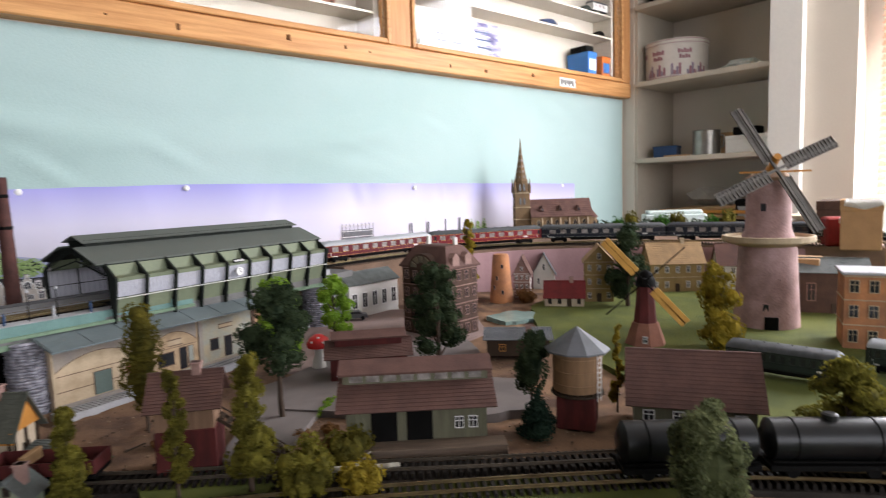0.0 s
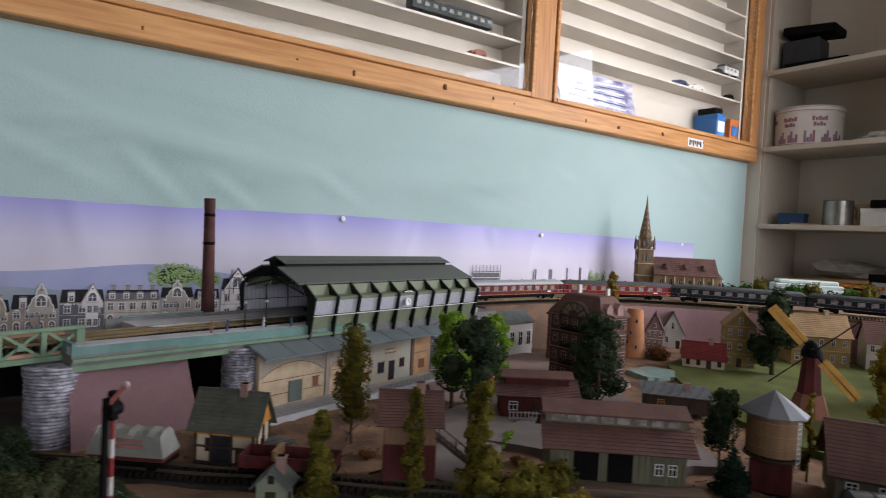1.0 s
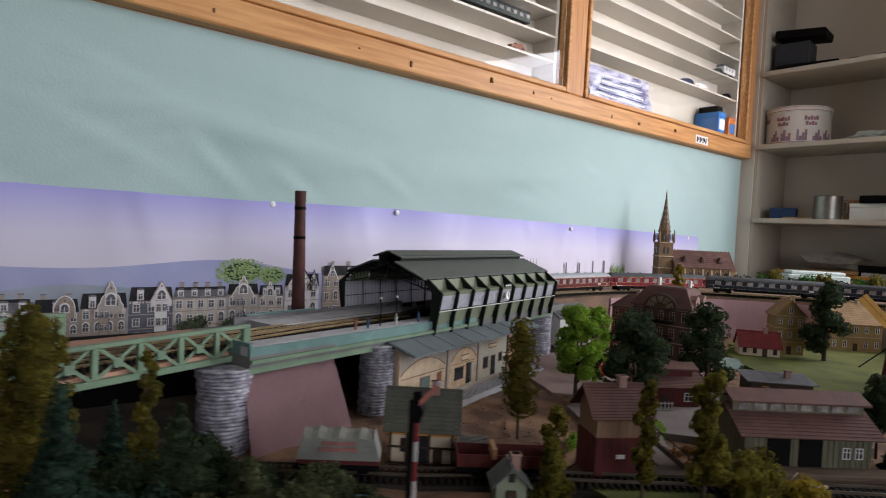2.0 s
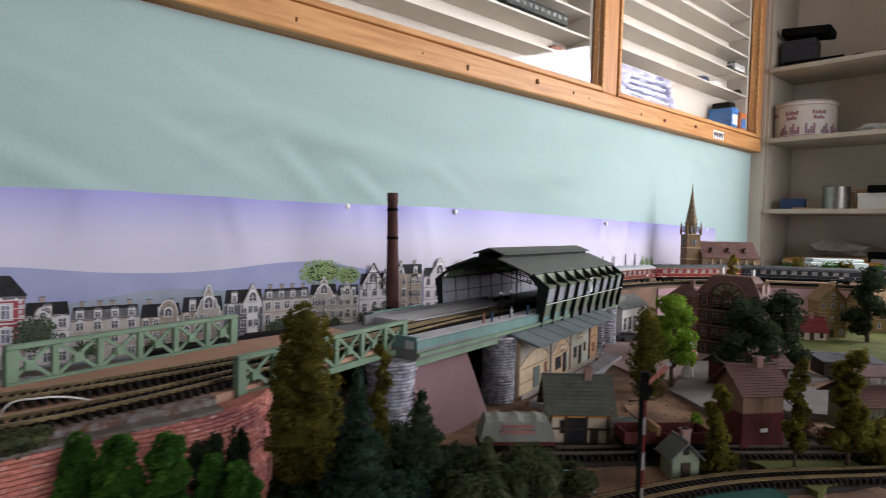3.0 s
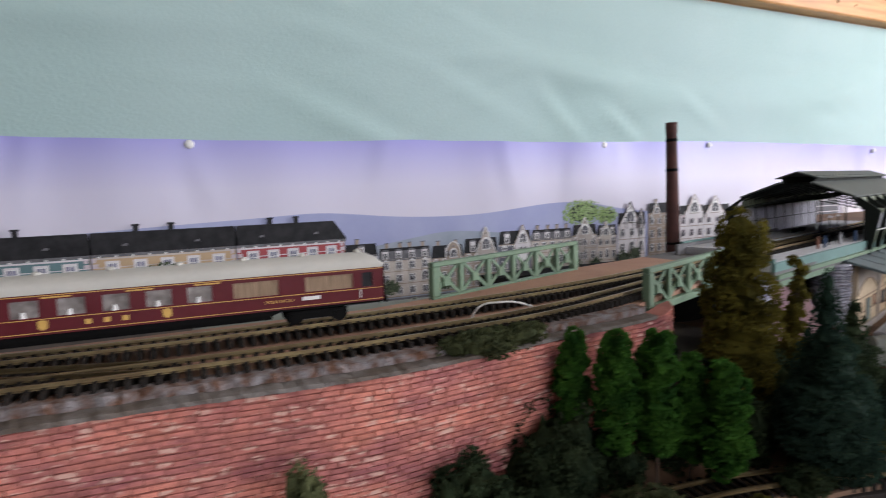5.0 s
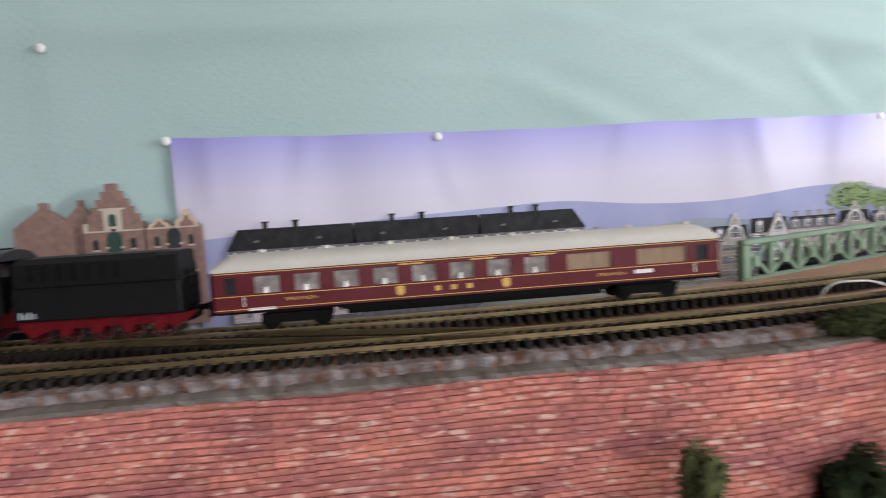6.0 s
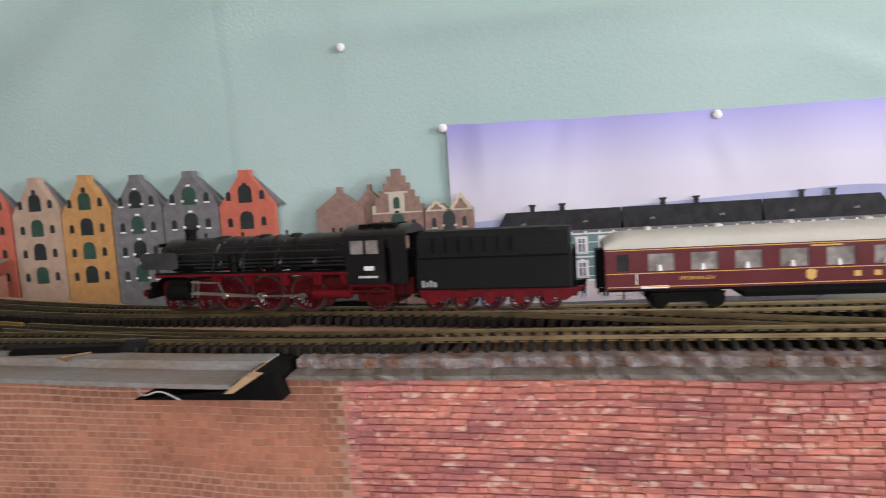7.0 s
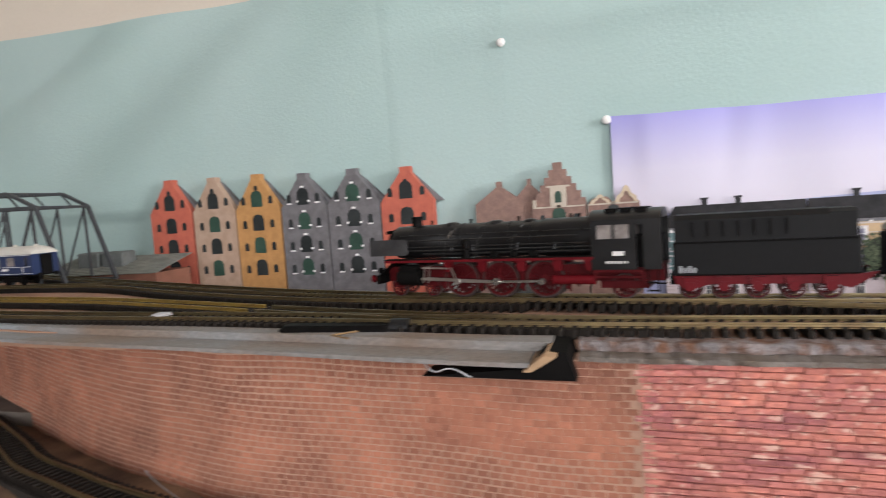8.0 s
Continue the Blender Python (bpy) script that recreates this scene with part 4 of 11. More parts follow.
# gas holder, factory chimneys and poplars at the right end of the print
bm = B()
x = PX + 0.0095
flat(bm, x, 0.812, 0.902, 1.06, 1.160, 12)
holder = part("printed_gas_holder", bm, P_MAT, panorama)
for z in np.linspace(1.07, 1.170, 8):
    bm = B()
    flat(bm, x + 0.0005, 0.808, 0.906, z, z + 0.002, 4)
    part("hoop", bm, P_MAT, holder)
for y in np.linspace(0.810, 0.904, 9):
    bm = B()
    flat(bm, x + 0.0007, y - 0.0008, y + 0.0008, 1.06, 1.176, 3)
    part("standard", bm, P_MAT, holder)
for y, h in ((1.032, 1.166), (1.092, 1.166), (1.155, 1.171), (1.211, 1.172)):
    bm = B()
    flat(bm, x, y - 0.003, y + 0.003, 1.08, h, 3)
    part("printed_chimney", bm, P_MAT, panorama)
for i, y in enumerate((1.258, 1.284, 1.310)):
    ptree(y, 1.12, 0.012, 0.045 - 0.008 * (i % 2), P_TREE, 40 + i, 0.0095)
bm = B()
flat(bm, x, 0.60, 1.50, 1.0, 1.10, 4)
flat(bm, x + 0.0004, 0.92, 1.00, 1.10, 1.125, 4)
part("printed_factory", bm, P_MAT, panorama)

# drawing pins
bm = B()
lathe(bm, [(0.0055, 0), (0.0062, 0.001), (0.005, 0.0025), (0.002, 0.0035)], 12)
pin_mesh = mesh_of("drawing_pin", bm, PRINT_WHITE)
for y, z in ((-0.586, 1.270), (0.152, 1.273), (0.442, 1.274), (-0.953, 1.279), (-1.092, 1.402), (1.05, 1.262), (1.70, 1.256)):
    pin = share("drawing_pin", pin_mesh, None, pose(PX + 0.0055, y, z, 0, 90, 0))
    tagged(pin, "small white drawing pin holding the wall paper", "pin", "drawing pins")

# ---- card houses standing before the wall ----
G_DARK = material("dark_card_window", (0.03, 0.035, 0.035), 0.4, vary=0.3, bump=0)
G_GREEN = material("dark_green_shutter", (0.035, 0.075, 0.055), 0.5, vary=0.3, bump=0)
C_SALMON = material("salmon_red_card", (0.48, 0.13, 0.085), 0.7, second=(0.42, 0.11, 0.075), scale=90, vary=0.12, bump=0.1)
C_BEIGE = material("beige_brick_card", (0.42, 0.30, 0.225), 0.7, second=(0.36, 0.25, 0.18), scale=90, vary=0.15, bump=0.1)
C_OCHRE = material("ochre_card", (0.47, 0.25, 0.095), 0.7, second=(0.40, 0.21, 0.08), scale=90, vary=0.15, bump=0.1)
C_SLATE = material("slate_grey_card", (0.165, 0.158, 0.165), 0.7, second=(0.125, 0.12, 0.125), scale=90, vary=0.15, bump=0.1)
CREAM_TRIM = material("pale_cream_card_trim", (0.50, 0.44, 0.36), 0.7, vary=0.15, bump=0.05)
C_BROWN = material("grey_brown_brick_card", (0.26, 0.165, 0.135), 0.7, second=(0.2, 0.125, 0.105), scale=120, vary=0.2, bump=0.1)


def gable_card(y0, y1, ze, zt, wall, shutter, top="neck", hood=0.0, seed=1, detail=True):
    """A warehouse of printed card with a gable, arched loft doors and small windows."""
    label = {"neck": "narrow card warehouse with a pointed gable and arched shutters", "step": "card house with a stepped gable and white trim", "plain": "plain brown brick card gable", "curl": "low card house with two curved white gables"}[top]
    root = thing("card_house", label, "model house", group="card houses along the wall")
    x0, x1, zb, c, w = -1.306, -1.292, 1.035, (y0 + y1) / 2, y1 - y0
    if top == "plain":  # the plain gables stand a little behind their neighbours
        x0, x1 = (-1.309, -1.296) if seed == 7 else (-1.312, -1.300)
    if top == "step":
        pts = [(y0, zb), (y1, zb), (y1, ze)]
        for i in range(6):
            a, z = w / 2 * (1 - i / 6.0), ze + (zt - ze) * i / 6.0
            pts += [(c + a, z + (zt - ze) / 6), (c + a - w / 12, z + (zt - ze) / 6)]
        pts += [(2 * c - y, z) for y, z in reversed(pts[2:])]
    elif top == "curl":
        pts = [(y0, zb), (y1, zb), (y1, ze), (c + 0.36 * w, ze + 0.3 * (zt - ze)), (c + 0.25 * w, zt), (c + 0.1 * w, ze + 0.4 * (zt - ze)), (c, ze), (c - 0.12 * w, ze + 0.4 * (zt - ze)), (c - 0.25 * w, zt * 0.4 + ze * 0.6), (c - 0.4 * w, ze + 0.3 * (zt - ze)), (y0, ze)]
    else:
        k = 0.05 * w if top == "plain" else 0.10 * w
        pts = [(y0, zb), (y1, zb), (y1, ze), (c + k, zt - 0.008), (c + k, zt), (c - k, zt), (c - k, zt - 0.008), (y0, ze)]
    bm = B()
    prism(bm, pts, "x", x0, x1)
    part("wall", bm, wall, root)
    if top == "neck":
        bm = B()
        prism(bm, [(y0 + 0.3 * w, ze), (y1 + 0.13 * w, ze - 0.002), (c + 0.14 * w, zt - 0.014), (c + 0.02 * w, zt - 0.006)], "x", x0 - 0.012, x0 - 0.001)
        part("roof", bm, C_SLATE, root, "dark roof behind the gable")
    if not detail:
        return
    sh = shutter if shutter is not PRINT_WHITE else G_GREEN
    zz = [ze - 0.034, ze - 0.070, ze - 0.106] if top == "neck" else [ze - 0.028, ze - 0.062]
    if top == "neck":
        zz = [ze + 0.004] + zz

    def arch(name, mat, y, z, hw, h, dx=0.0006):
        b = B()
        prism(b, [(y - hw, z), (y + hw, z), (y + hw, z + h * 0.7), (y + hw * 0.7, z + h * 0.92), (y, z + h), (y - hw * 0.7, z + h * 0.92), (y - hw, z + h * 0.7)], "x", x1 - 0.0004, x1 + dx)
        part(name, b, mat, root)

    def stone(ya, yb, za, zb2, dx=0.001):
        b = B()
        box(b, x1 - 0.0003, x1 + dx, ya, yb, za, zb2)
        part("stone_trim", b, CREAM_TRIM if top in ("step", "curl") else PRINT_WHITE, root)
    for i, z in enumerate(zz):
        arch(*(("shutter", sh) if (i + seed) % 2 else ("window", G_DARK)), c, z, 0.125 * w, 0.026, 0.0007)
        for s in (-1, 1):
            arch("window", G_DARK, c + s * 0.31 * w, z + 0.004, 0.045 * w, 0.013)
            if shutter is PRINT_WHITE or wall is C_SLATE:
                stone(c + s * 0.125 * w - 0.002, c + s * 0.125 * w + 0.002, z + 0.004, z + 0.007)
                stone(c + s * 0.31 * w - 0.004, c + s * 0.31 * w + 0.004, z + 0.0015, z + 0.0035)
        if wall is C_SLATE or top in ("step", "curl"):
            stone(c - 0.003, c + 0.003, z + 0.0265, z + 0.0295)
    if top == "neck":
        arch("window", G_DARK, c, zt - 0.026, 0.04 * w, 0.008)
    if top in ("step", "curl"):
        stone(y0 + 0.001, y1 - 0.001, ze - 0.002, ze)
    if top == "step":
        stone(c - 0.011, c + 0.011, ze, ze + 0.026)
        stone(c - 0.016, c + 0.016, ze + 0.026, ze + 0.0285)
        stone(y0 + 0.001, y0 + 0.006, ze, ze + 0.010)
        arch("shutter", sh, c, ze + 0.005, 0.0045, 0.016, 0.0016)
    if top == "curl":
        for cc, hw, h in ((c + 0.25 * w, 0.22 * w, zt - ze), (c - 0.25 * w, 0.20 * w, 0.55 * (zt - ze))):
            b = B()
            outer = [(cc + hw, ze), (cc + 0.85 * hw, ze + 0.35 * h), (cc + 0.45 * hw, ze + 0.55 * h), (cc + 0.22 * hw, ze + 0.92 * h), (cc, ze + 1.02 * h), (cc - 0.22 * hw, ze + 0.92 * h), (cc - 0.45 * hw, ze + 0.55 * h), (cc - 0.85 * hw, ze + 0.35 * h), (cc - hw, ze)]
            inner = [(cc + 0.62 * (q[0] - cc), ze + 0.66 * (q[1] - ze)) for q in outer]
            solid(b, [[(x1 - 0.0003, *p), (x1 - 0.0003, *q), (x1 + 0.0012, *q), (x1 + 0.0012, *p)] for p, q in zip(outer, inner)])
            part("scroll_gable", b, CREAM_WALL, root, "cream scrolled gable edge")


for row in ((-1.704, -1.622, 1.196, 1.251, C_SALMON, G_DARK, "neck", 0, 1), (-1.618, -1.538, 1.194, 1.249, C_BEIGE, G_GREEN, "neck", 0, 2), (-1.536, -1.456, 1.192, 1.248, C_OCHRE, G_GREEN, "neck", 0, 3),
            (-1.453, -1.374, 1.190, 1.243, C_SLATE, PRINT_WHITE, "neck", 0, 4), (-1.372, -1.286, 1.190, 1.243, C_SLATE, PRINT_WHITE, "neck", 0, 5), (-1.284, -1.202, 1.188, 1.239, C_SALMON, G_DARK, "neck", 0, 6),
            (-1.140, -1.070, 1.175, 1.206, C_BROWN, G_DARK, "plain", 0, 7, False), (-1.085, -1.04, 1.178, 1.207, C_BROWN, G_DARK, "plain", 0, 8, False), (-1.058, -0.985, 1.166, 1.226, C_BROWN, PRINT_WHITE, "step", 0, 9), (-0.983, -0.915, 1.166, 1.188, C_BROWN, PRINT_WHITE, "curl", 0, 10)):
    gable_card(*row)

# ---- the layout's ground ----
GZ = 1.008           # lower ground
DZ = 1.108           # track deck
rnd = random.Random(3)


def ground_height(x, y):
    h = GZ + 0.0035 * noise.noise(Vector((x * 22, y * 22, 0))) + 0.002 * noise.noise(Vector((x * 70, y * 70, 3)))
    if y < -0.25 and x < -0.64:
        h += 0.010 * min(1, (-0.64 - x) / 0.05) * min(1, max(0, (y + 0.75) / 0.15))
    return h


bm = B()
NXG, NYG = 130, 330
gx, gy = np.linspace(-1.32, 0.22, NXG), np.linspace(-2.3, 2.08, NYG)
grid = [[bm.verts.new((x, y, ground_height(x, y))) for y in gy] for x in gx]
for a, b in zip(grid, grid[1:]):
    for j in range(NYG - 1):
        bm.faces.new((a[j], b[j], b[j + 1], a[j + 1]))
tagged(part("ground", bm, SOIL, smooth=True), "brown scattered earth of the model layout", "ground", "", "structure")
slab("layout_base", "dark painted wooden base under the layout", -1.32, 0.22, -2.3, 2.08, 0.9, 0.985, UNDER_SHADE)
bm = B()
for x in (-1.2, 0.12):
    for y in (-2.1, -0.8, 0.6, 1.9):
        box(bm, x, x + 0.06, y, y + 0.06, 0, 0.9)
tagged(part("trestle", bm, TIMBER), "square timber legs carrying the layout", "", "", "structure")


def patch(name, label, outline, z, mat, thick=0.004, category="ground", jag=0.0, kind="structure", dome=0.0):
    """A flat piece of ground with its own outline in the plan."""
    pts = []
    r = random.Random(len(outline))
    for i, p in enumerate(outline):
        q = outline[(i + 1) % len(outline)]
        for k in range(8):
            t = k / 8
            pts.append((p[0] + (q[0] - p[0]) * t + r.uniform(-jag, jag), p[1] + (q[1] - p[1]) * t + r.uniform(-jag, jag)))
    b = B()
    prism(b, pts, "z", z - thick, z)
    return tagged(part(name, b, mat), label, category, "", kind)


patch("meadow", "mown green flock meadow round the mills", [(-0.80, 0.93), (-0.62, 0.74), (-0.46, 0.68), (-0.27, 0.62), (-0.05, 0.55), (0.18, 0.6), (0.2, 1.9), (-0.5, 1.5), (-0.78, 1.28), (-0.86, 1.1)], GZ + 0.0075, GRASS, 0.012, jag=0.006)
patch("road", "grey paper road through the village", [(-0.72, 0.32), (-0.545, 0.20), (-0.50, 0.23), (-0.655, 0.40), (-0.60, 0.60), (-0.70, 0.66), (-0.80, 0.55)], GZ + 0.0065, ASPHALT, 0.010, jag=0.002)
patch("road", "grey paper road behind the goods shed", [(-0.62, 0.30), (-0.46, 0.42), (-0.42, 0.50), (-0.50, 0.56), (-0.66, 0.47)], GZ + 0.0085, ASPHALT, 0.012, jag=0.002)
patch("square", "pinkish grey village square", [(-0.98, 0.45), (-0.78, 0.36), (-0.66, 0.48), (-0.72, 0.72), (-0.92, 0.88), (-1.02, 0.7)], GZ + 0.0045, material("pinkish_grey_square", (0.30, 0.22, 0.20), 0.85, scale=20, vary=0.15, bump=0.2), 0.008, jag=0.003)
ribbed = patch("pavement", "pale ribbed pavement before the warehouse", [(-0.80, 0.105), (-0.775, 0.11), (-0.885, 0.46), (-0.91, 0.45)], GZ + 0.008, PAVING, 0.010)
patch("lawn", "small green lawn at the stream", [(-0.56, 0.14), (-0.47, 0.10), (-0.45, 0.20), (-0.51, 0.235)], GZ + 0.0055, GRASS, 0.008, jag=0.004)
patch("lawn", "green flock lawn at the near edge of the layout", [(-0.34, 0.22), (-0.24, 0.38), (-0.12, 0.52), (0.1, 0.5), (0.2, 0.1), (0.0, 0.0), (-0.2, 0.1)], GZ + 0.0055, material("dull_green_flock", (0.085, 0.115, 0.035), 0.95, second=(0.06, 0.075, 0.03), scale=20, fine=1500, vary=0.4, bump=0.9), 0.009, jag=0.005)
patch("pond", "pale blue-green film pond by the tall house", [(-0.80, 0.80), (-0.735, 0.79), (-0.715, 0.86), (-0.755, 0.90), (-0.80, 0.87)], GZ + 0.007, material("pale_teal_film", (0.24, 0.34, 0.31), 0.15, vary=0.15), 0.009, "pond", jag=0.003)
patch("pond", "small teal pond", [(-0.545, 0.00), (-0.505, -0.02), (-0.47, 0.02), (-0.48, 0.075), (-0.52, 0.085)], GZ + 0.005, WATER_TEAL, 0.006, "pond", jag=0.003)
# raised brown board in the foreground beside the pond
patch("board", "bare brown board edge of the layout", [(-0.56, -0.16), (-0.50, -0.19), (-0.42, -0.10), (-0.47, -0.01), (-0.535, -0.06)], GZ + 0.018, CORK, 0.02, "board", jag=0.002)


def strip(name, label, line, width, z, thick, mat, kind="structure", shoulder=0.6):
    """A bed of trapezoid section along a line."""
    pts, t = line
    d = np.gradient(pts, axis=0)
    d /= np.linalg.norm(d, axis=1)[:, None]
    nrm = np.stack([-d[:, 1], d[:, 0]], 1)
    rings = []
    for p, q in list(zip(pts, nrm))[::4]:
        w0, w1 = width / 2, width / 2 * shoulder
        rings.append([(p[0] - q[0] * w0, p[1] - q[1] * w0, z - thick), (p[0] - q[0] * w1, p[1] - q[1] * w1, z), (p[0] + q[0] * w1, p[1] + q[1] * w1, z), (p[0] + q[0] * w0, p[1] + q[1] * w0, z - thick)])
    b = B()
    solid(b, rings)
    return tagged(part(name, b, mat), label, "", "", kind)


# ---- tracks ----
TRAIN_LINE = smooth_line([(-1.165, -1.87), (-1.098, -1.70), (-1.008, -1.49), (-0.910, -1.26), (-0.858, -1.10), (-0.827, -0.95), (-0.806, -0.80), (-0.792, -0.67), (-0.790, -0.50), (-0.797, -0.40), (-0.812, -0.30), (-0.837, -0.20), (-0.866, -0.10), (-0.912, 0.04), (-0.952, 0.20), (-0.980, 0.31), (-1.010, 0.43), (-1.052, 0.58), (-1.078, 0.75), (-1.076, 0.93), (-1.03, 1.10), (-0.93, 1.235), (-0.80, 1.34), (-0.64, 1.43), (-0.45, 1.50), (-0.15, 1.56), (0.15, 1.6)])
NEAR_LINE = smooth_line([(-0.895, -1.86), (-0.846, -1.62), (-0.809, -1.404), (-0.796, -1.29), (-0.782, -1.145), (-0.768, -1.05), (-0.757, -0.95), (-0.749, -0.83), (-0.740, -0.73), (-0.733, -0.65), (-0.728, -0.56), (-0.730, -0.48), (-0.738, -0.41), (-0.763, -0.32), (-0.786, -0.25), (-0.812, -0.18), (-0.845, -0.08), (-0.885, 0.04), (-0.925, 0.20)])
CROSS_LINE = smooth_line([(-0.828, -0.955), (-0.812, -0.87), (-0.787, -0.79), (-0.758, -0.71), (-0.734, -0.645)])
YELLOW_LINE = smooth_line([(-0.965, -1.84), (-0.930, -1.69), (-0.897, -1.52), (-0.877, -1.40), (-0.846, -1.285), (-0.815, -1.185), (-0.786, -1.085), (-0.763, -0.985), (-0.752, -0.90)])
GAUGE, RAIL_TOP = 0.0165, 0.0075


def track(name, label, line, z, near=(9, 9), s0=0.0, s1=None, group="", metal=RAIL):
    """Rails of a swept profile on sleepers. near: the stretch of y whose sleepers stand as single pieces."""
    pts, t = line
    s1 = s1 or t[-1]
    root = thing(name, label, "railway track", group=group, kind="structure")
    keep = (t >= s0) & (t <= s1)
    pts, t = pts[keep], t[keep]
    d = np.gradient(pts, axis=0)
    d /= np.linalg.norm(d, axis=1)[:, None]
    nrm = np.stack([-d[:, 1], d[:, 0]], 1)
    prof = [(-0.0011, 0.0048), (0.0011, 0.0048), (0.0011, 0.0052), (0.0003, 0.0056), (0.0003, 0.0064), (0.0006, 0.0067), (0.0006, RAIL_TOP), (-0.0006, RAIL_TOP), (-0.0006, 0.0067), (-0.0003, 0.0064), (-0.0003, 0.0056), (-0.0011, 0.0052)]
    for side in (-1, 1):
        b = B()
        solid(b, [[(p[0] + q[0] * (side * GAUGE / 2 + a), p[1] + q[1] * (side * GAUGE / 2 + a), z + h) for a, h in prof] for p, q in list(zip(pts, nrm))[::3]])
        part("rail", b, metal, root)
    b = B()
    rbox(b, -0.0014, 0.0014, -0.0155, 0.0155, 0, 0.0050, 0.0005)
    for c in (-GAUGE / 2, GAUGE / 2):
        box(b, -0.0012, 0.0012, c - 0.0022, c + 0.0022, 0.0046, 0.0056)
    me = mesh_of("sleeper", b, SLEEPER)
    rest = B()
    for s in np.arange(t[0] + 0.003, t[-1], 0.0068):
        x, y = np.interp(s, t, pts[:, 0]), np.interp(s, t, pts[:, 1])
        dx, dy = np.interp(s, t, d[:, 0]), np.interp(s, t, d[:, 1])
        m = pose(x, y, z, 0, 0, math.degrees(math.atan2(dy, dx)))
        if near[0] < y < near[1]:
            share("sleeper", me, root, m)
        else:
            rings = [[m @ Vector((a, c, h)) for a, c in ((-0.0014, -0.0155), (0.0014, -0.0155), (0.0014, 0.0155), (-0.0014, 0.0155))] for h in (0, 0.0050)]
            solid(rest, rings)
    if rest.verts:
        tagged(part("sleepers", rest, SLEEPER, root), kind="stuff")
    else:
        rest.free()
    return root


track("track", "brass railed main line track with dark sleepers", TRAIN_LINE, DZ + 0.001, (-1.2, -0.25))
track("track", "brass railed track along the deck edge with dark sleepers", NEAR_LINE, DZ + 0.001, (-1.25, -0.15))
track("track", "brass railed crossover between the two deck tracks", CROSS_LINE, DZ + 0.0005)
SIDE_LINE = smooth_line([(-1.022, -1.90), (-1.008, -1.60), (-0.985, -1.48), (-0.932, -1.36), (-0.889, -1.25), (-0.856, -1.14), (-0.834, -1.0)])
track("track", "brass railed siding on the deck", SIDE_LINE, DZ + 0.0003)
s_turn = float(YELLOW_LINE[1][np.argmin(np.abs(YELLOW_LINE[0][:, 1] + 1.19))])
track("track", "bright yellow brass railed turnout track on the deck", YELLOW_LINE, DZ + 0.0007, s1=s_turn, metal=RAIL_YELLOW)
track("track", "brass railed tongue of the turnout joining the near track", YELLOW_LINE, DZ + 0.0007, s0=s_turn + 0.004)
FRONT_LINE = smooth_line([(-0.955, -1.80), (-0.865, -1.57), (-0.790, -1.41), (-0.760, -1.353), (-0.743, -1.30), (-0.727, -1.25), (-0.706, -1.15), (-0.682, -0.95), (-0.660, -0.65), (-0.646, -0.40), (-0.628, -0.311), (-0.606, -0.247), (-0.576, -0.10), (-0.53, 0.05), (-0.45, 0.18), (-0.38, 0.28), (-0.28, 0.41), (-0.17, 0.53), (0.1, 0.74)])
LOW_LINE2 = smooth_line([(-0.80, -0.20), (-0.75, -0.13), (-0.69, -0.045), (-0.65, 0.005), (-0.603, 0.075), (-0.545, 0.145), (-0.50, 0.205), (-0.445, 0.27), (-0.365, 0.365), (-0.28, 0.47), (-0.17, 0.60), (0.0, 0.78)])
strip("trackbed", "dark ballast bed of the station siding", LOW_LINE2, 0.055, GZ + 0.004, 0.02, BALLAST)
track("track", "village siding track half hidden by bushes", LOW_LINE2, GZ + 0.0045, metal=RAIL_DULL)
strip("trackbed", "dark ballast bed at the near edge", FRONT_LINE, 0.06, GZ + 0.0035, 0.02, BALLAST)
track("track", "lower main track at the wall foot and the near edge", FRONT_LINE, GZ + 0.004)

# ---- upper deck ----
wall_front = smooth_line([(-0.778, -0.262), (-0.738, -0.29), (-0.713, -0.34), (-0.704, -0.43), (-0.695, -0.50), (-0.693, -0.56), (-0.701, -0.64), (-0.708, -0.74), (-0.716, -0.83), (-0.721, -0.93), (-0.735, -1.054), (-0.743, -1.15), (-0.752, -1.20), (-0.778, -1.29), (-0.817, -1.388), (-0.88, -1.53), (-0.98, -1.75), (-1.06, -1.95)], 0.002)
ledge_front = smooth_line([(-0.704, -0.90), (-0.706, -0.978), (-0.715, -1.052), (-0.731, -1.157), (-0.749, -1.301), (-0.759, -1.36), (-0.79, -1.52), (-0.87, -1.80), (-0.90, -1.9)], 0.002)
wf = wall_front[0][::12]
WALL_TOP = DZ - 0.0042
bm = B()
top = [(p[0] - 0.022, p[1]) for p in wf if p[1] > -1.16] + [(-0.765, -1.20), (-0.778, -1.36), (-0.815, -1.55), (-0.90, -1.84), (-1.18, -1.95), (-1.04, -1.44), (-0.915, -1.14), (-0.872, -0.92), (-0.848, -0.72), (-0.846, -0.50), (-0.885, -0.34), (-0.935, -0.22)]
prism(bm, top, "z", DZ - 0.012, DZ)
tagged(part("track_deck", bm, CORK), "bare pinkish fibreboard deck carrying the tracks", "", "", "structure")
# core coloured near black for the shade below the deck
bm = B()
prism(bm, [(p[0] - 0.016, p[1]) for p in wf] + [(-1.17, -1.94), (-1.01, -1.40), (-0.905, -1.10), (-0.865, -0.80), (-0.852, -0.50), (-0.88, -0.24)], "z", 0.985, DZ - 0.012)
tagged(part("deck_core", bm, UNDER_SHADE), "near-black core standing for the shade under the track deck", "", "", "structure")
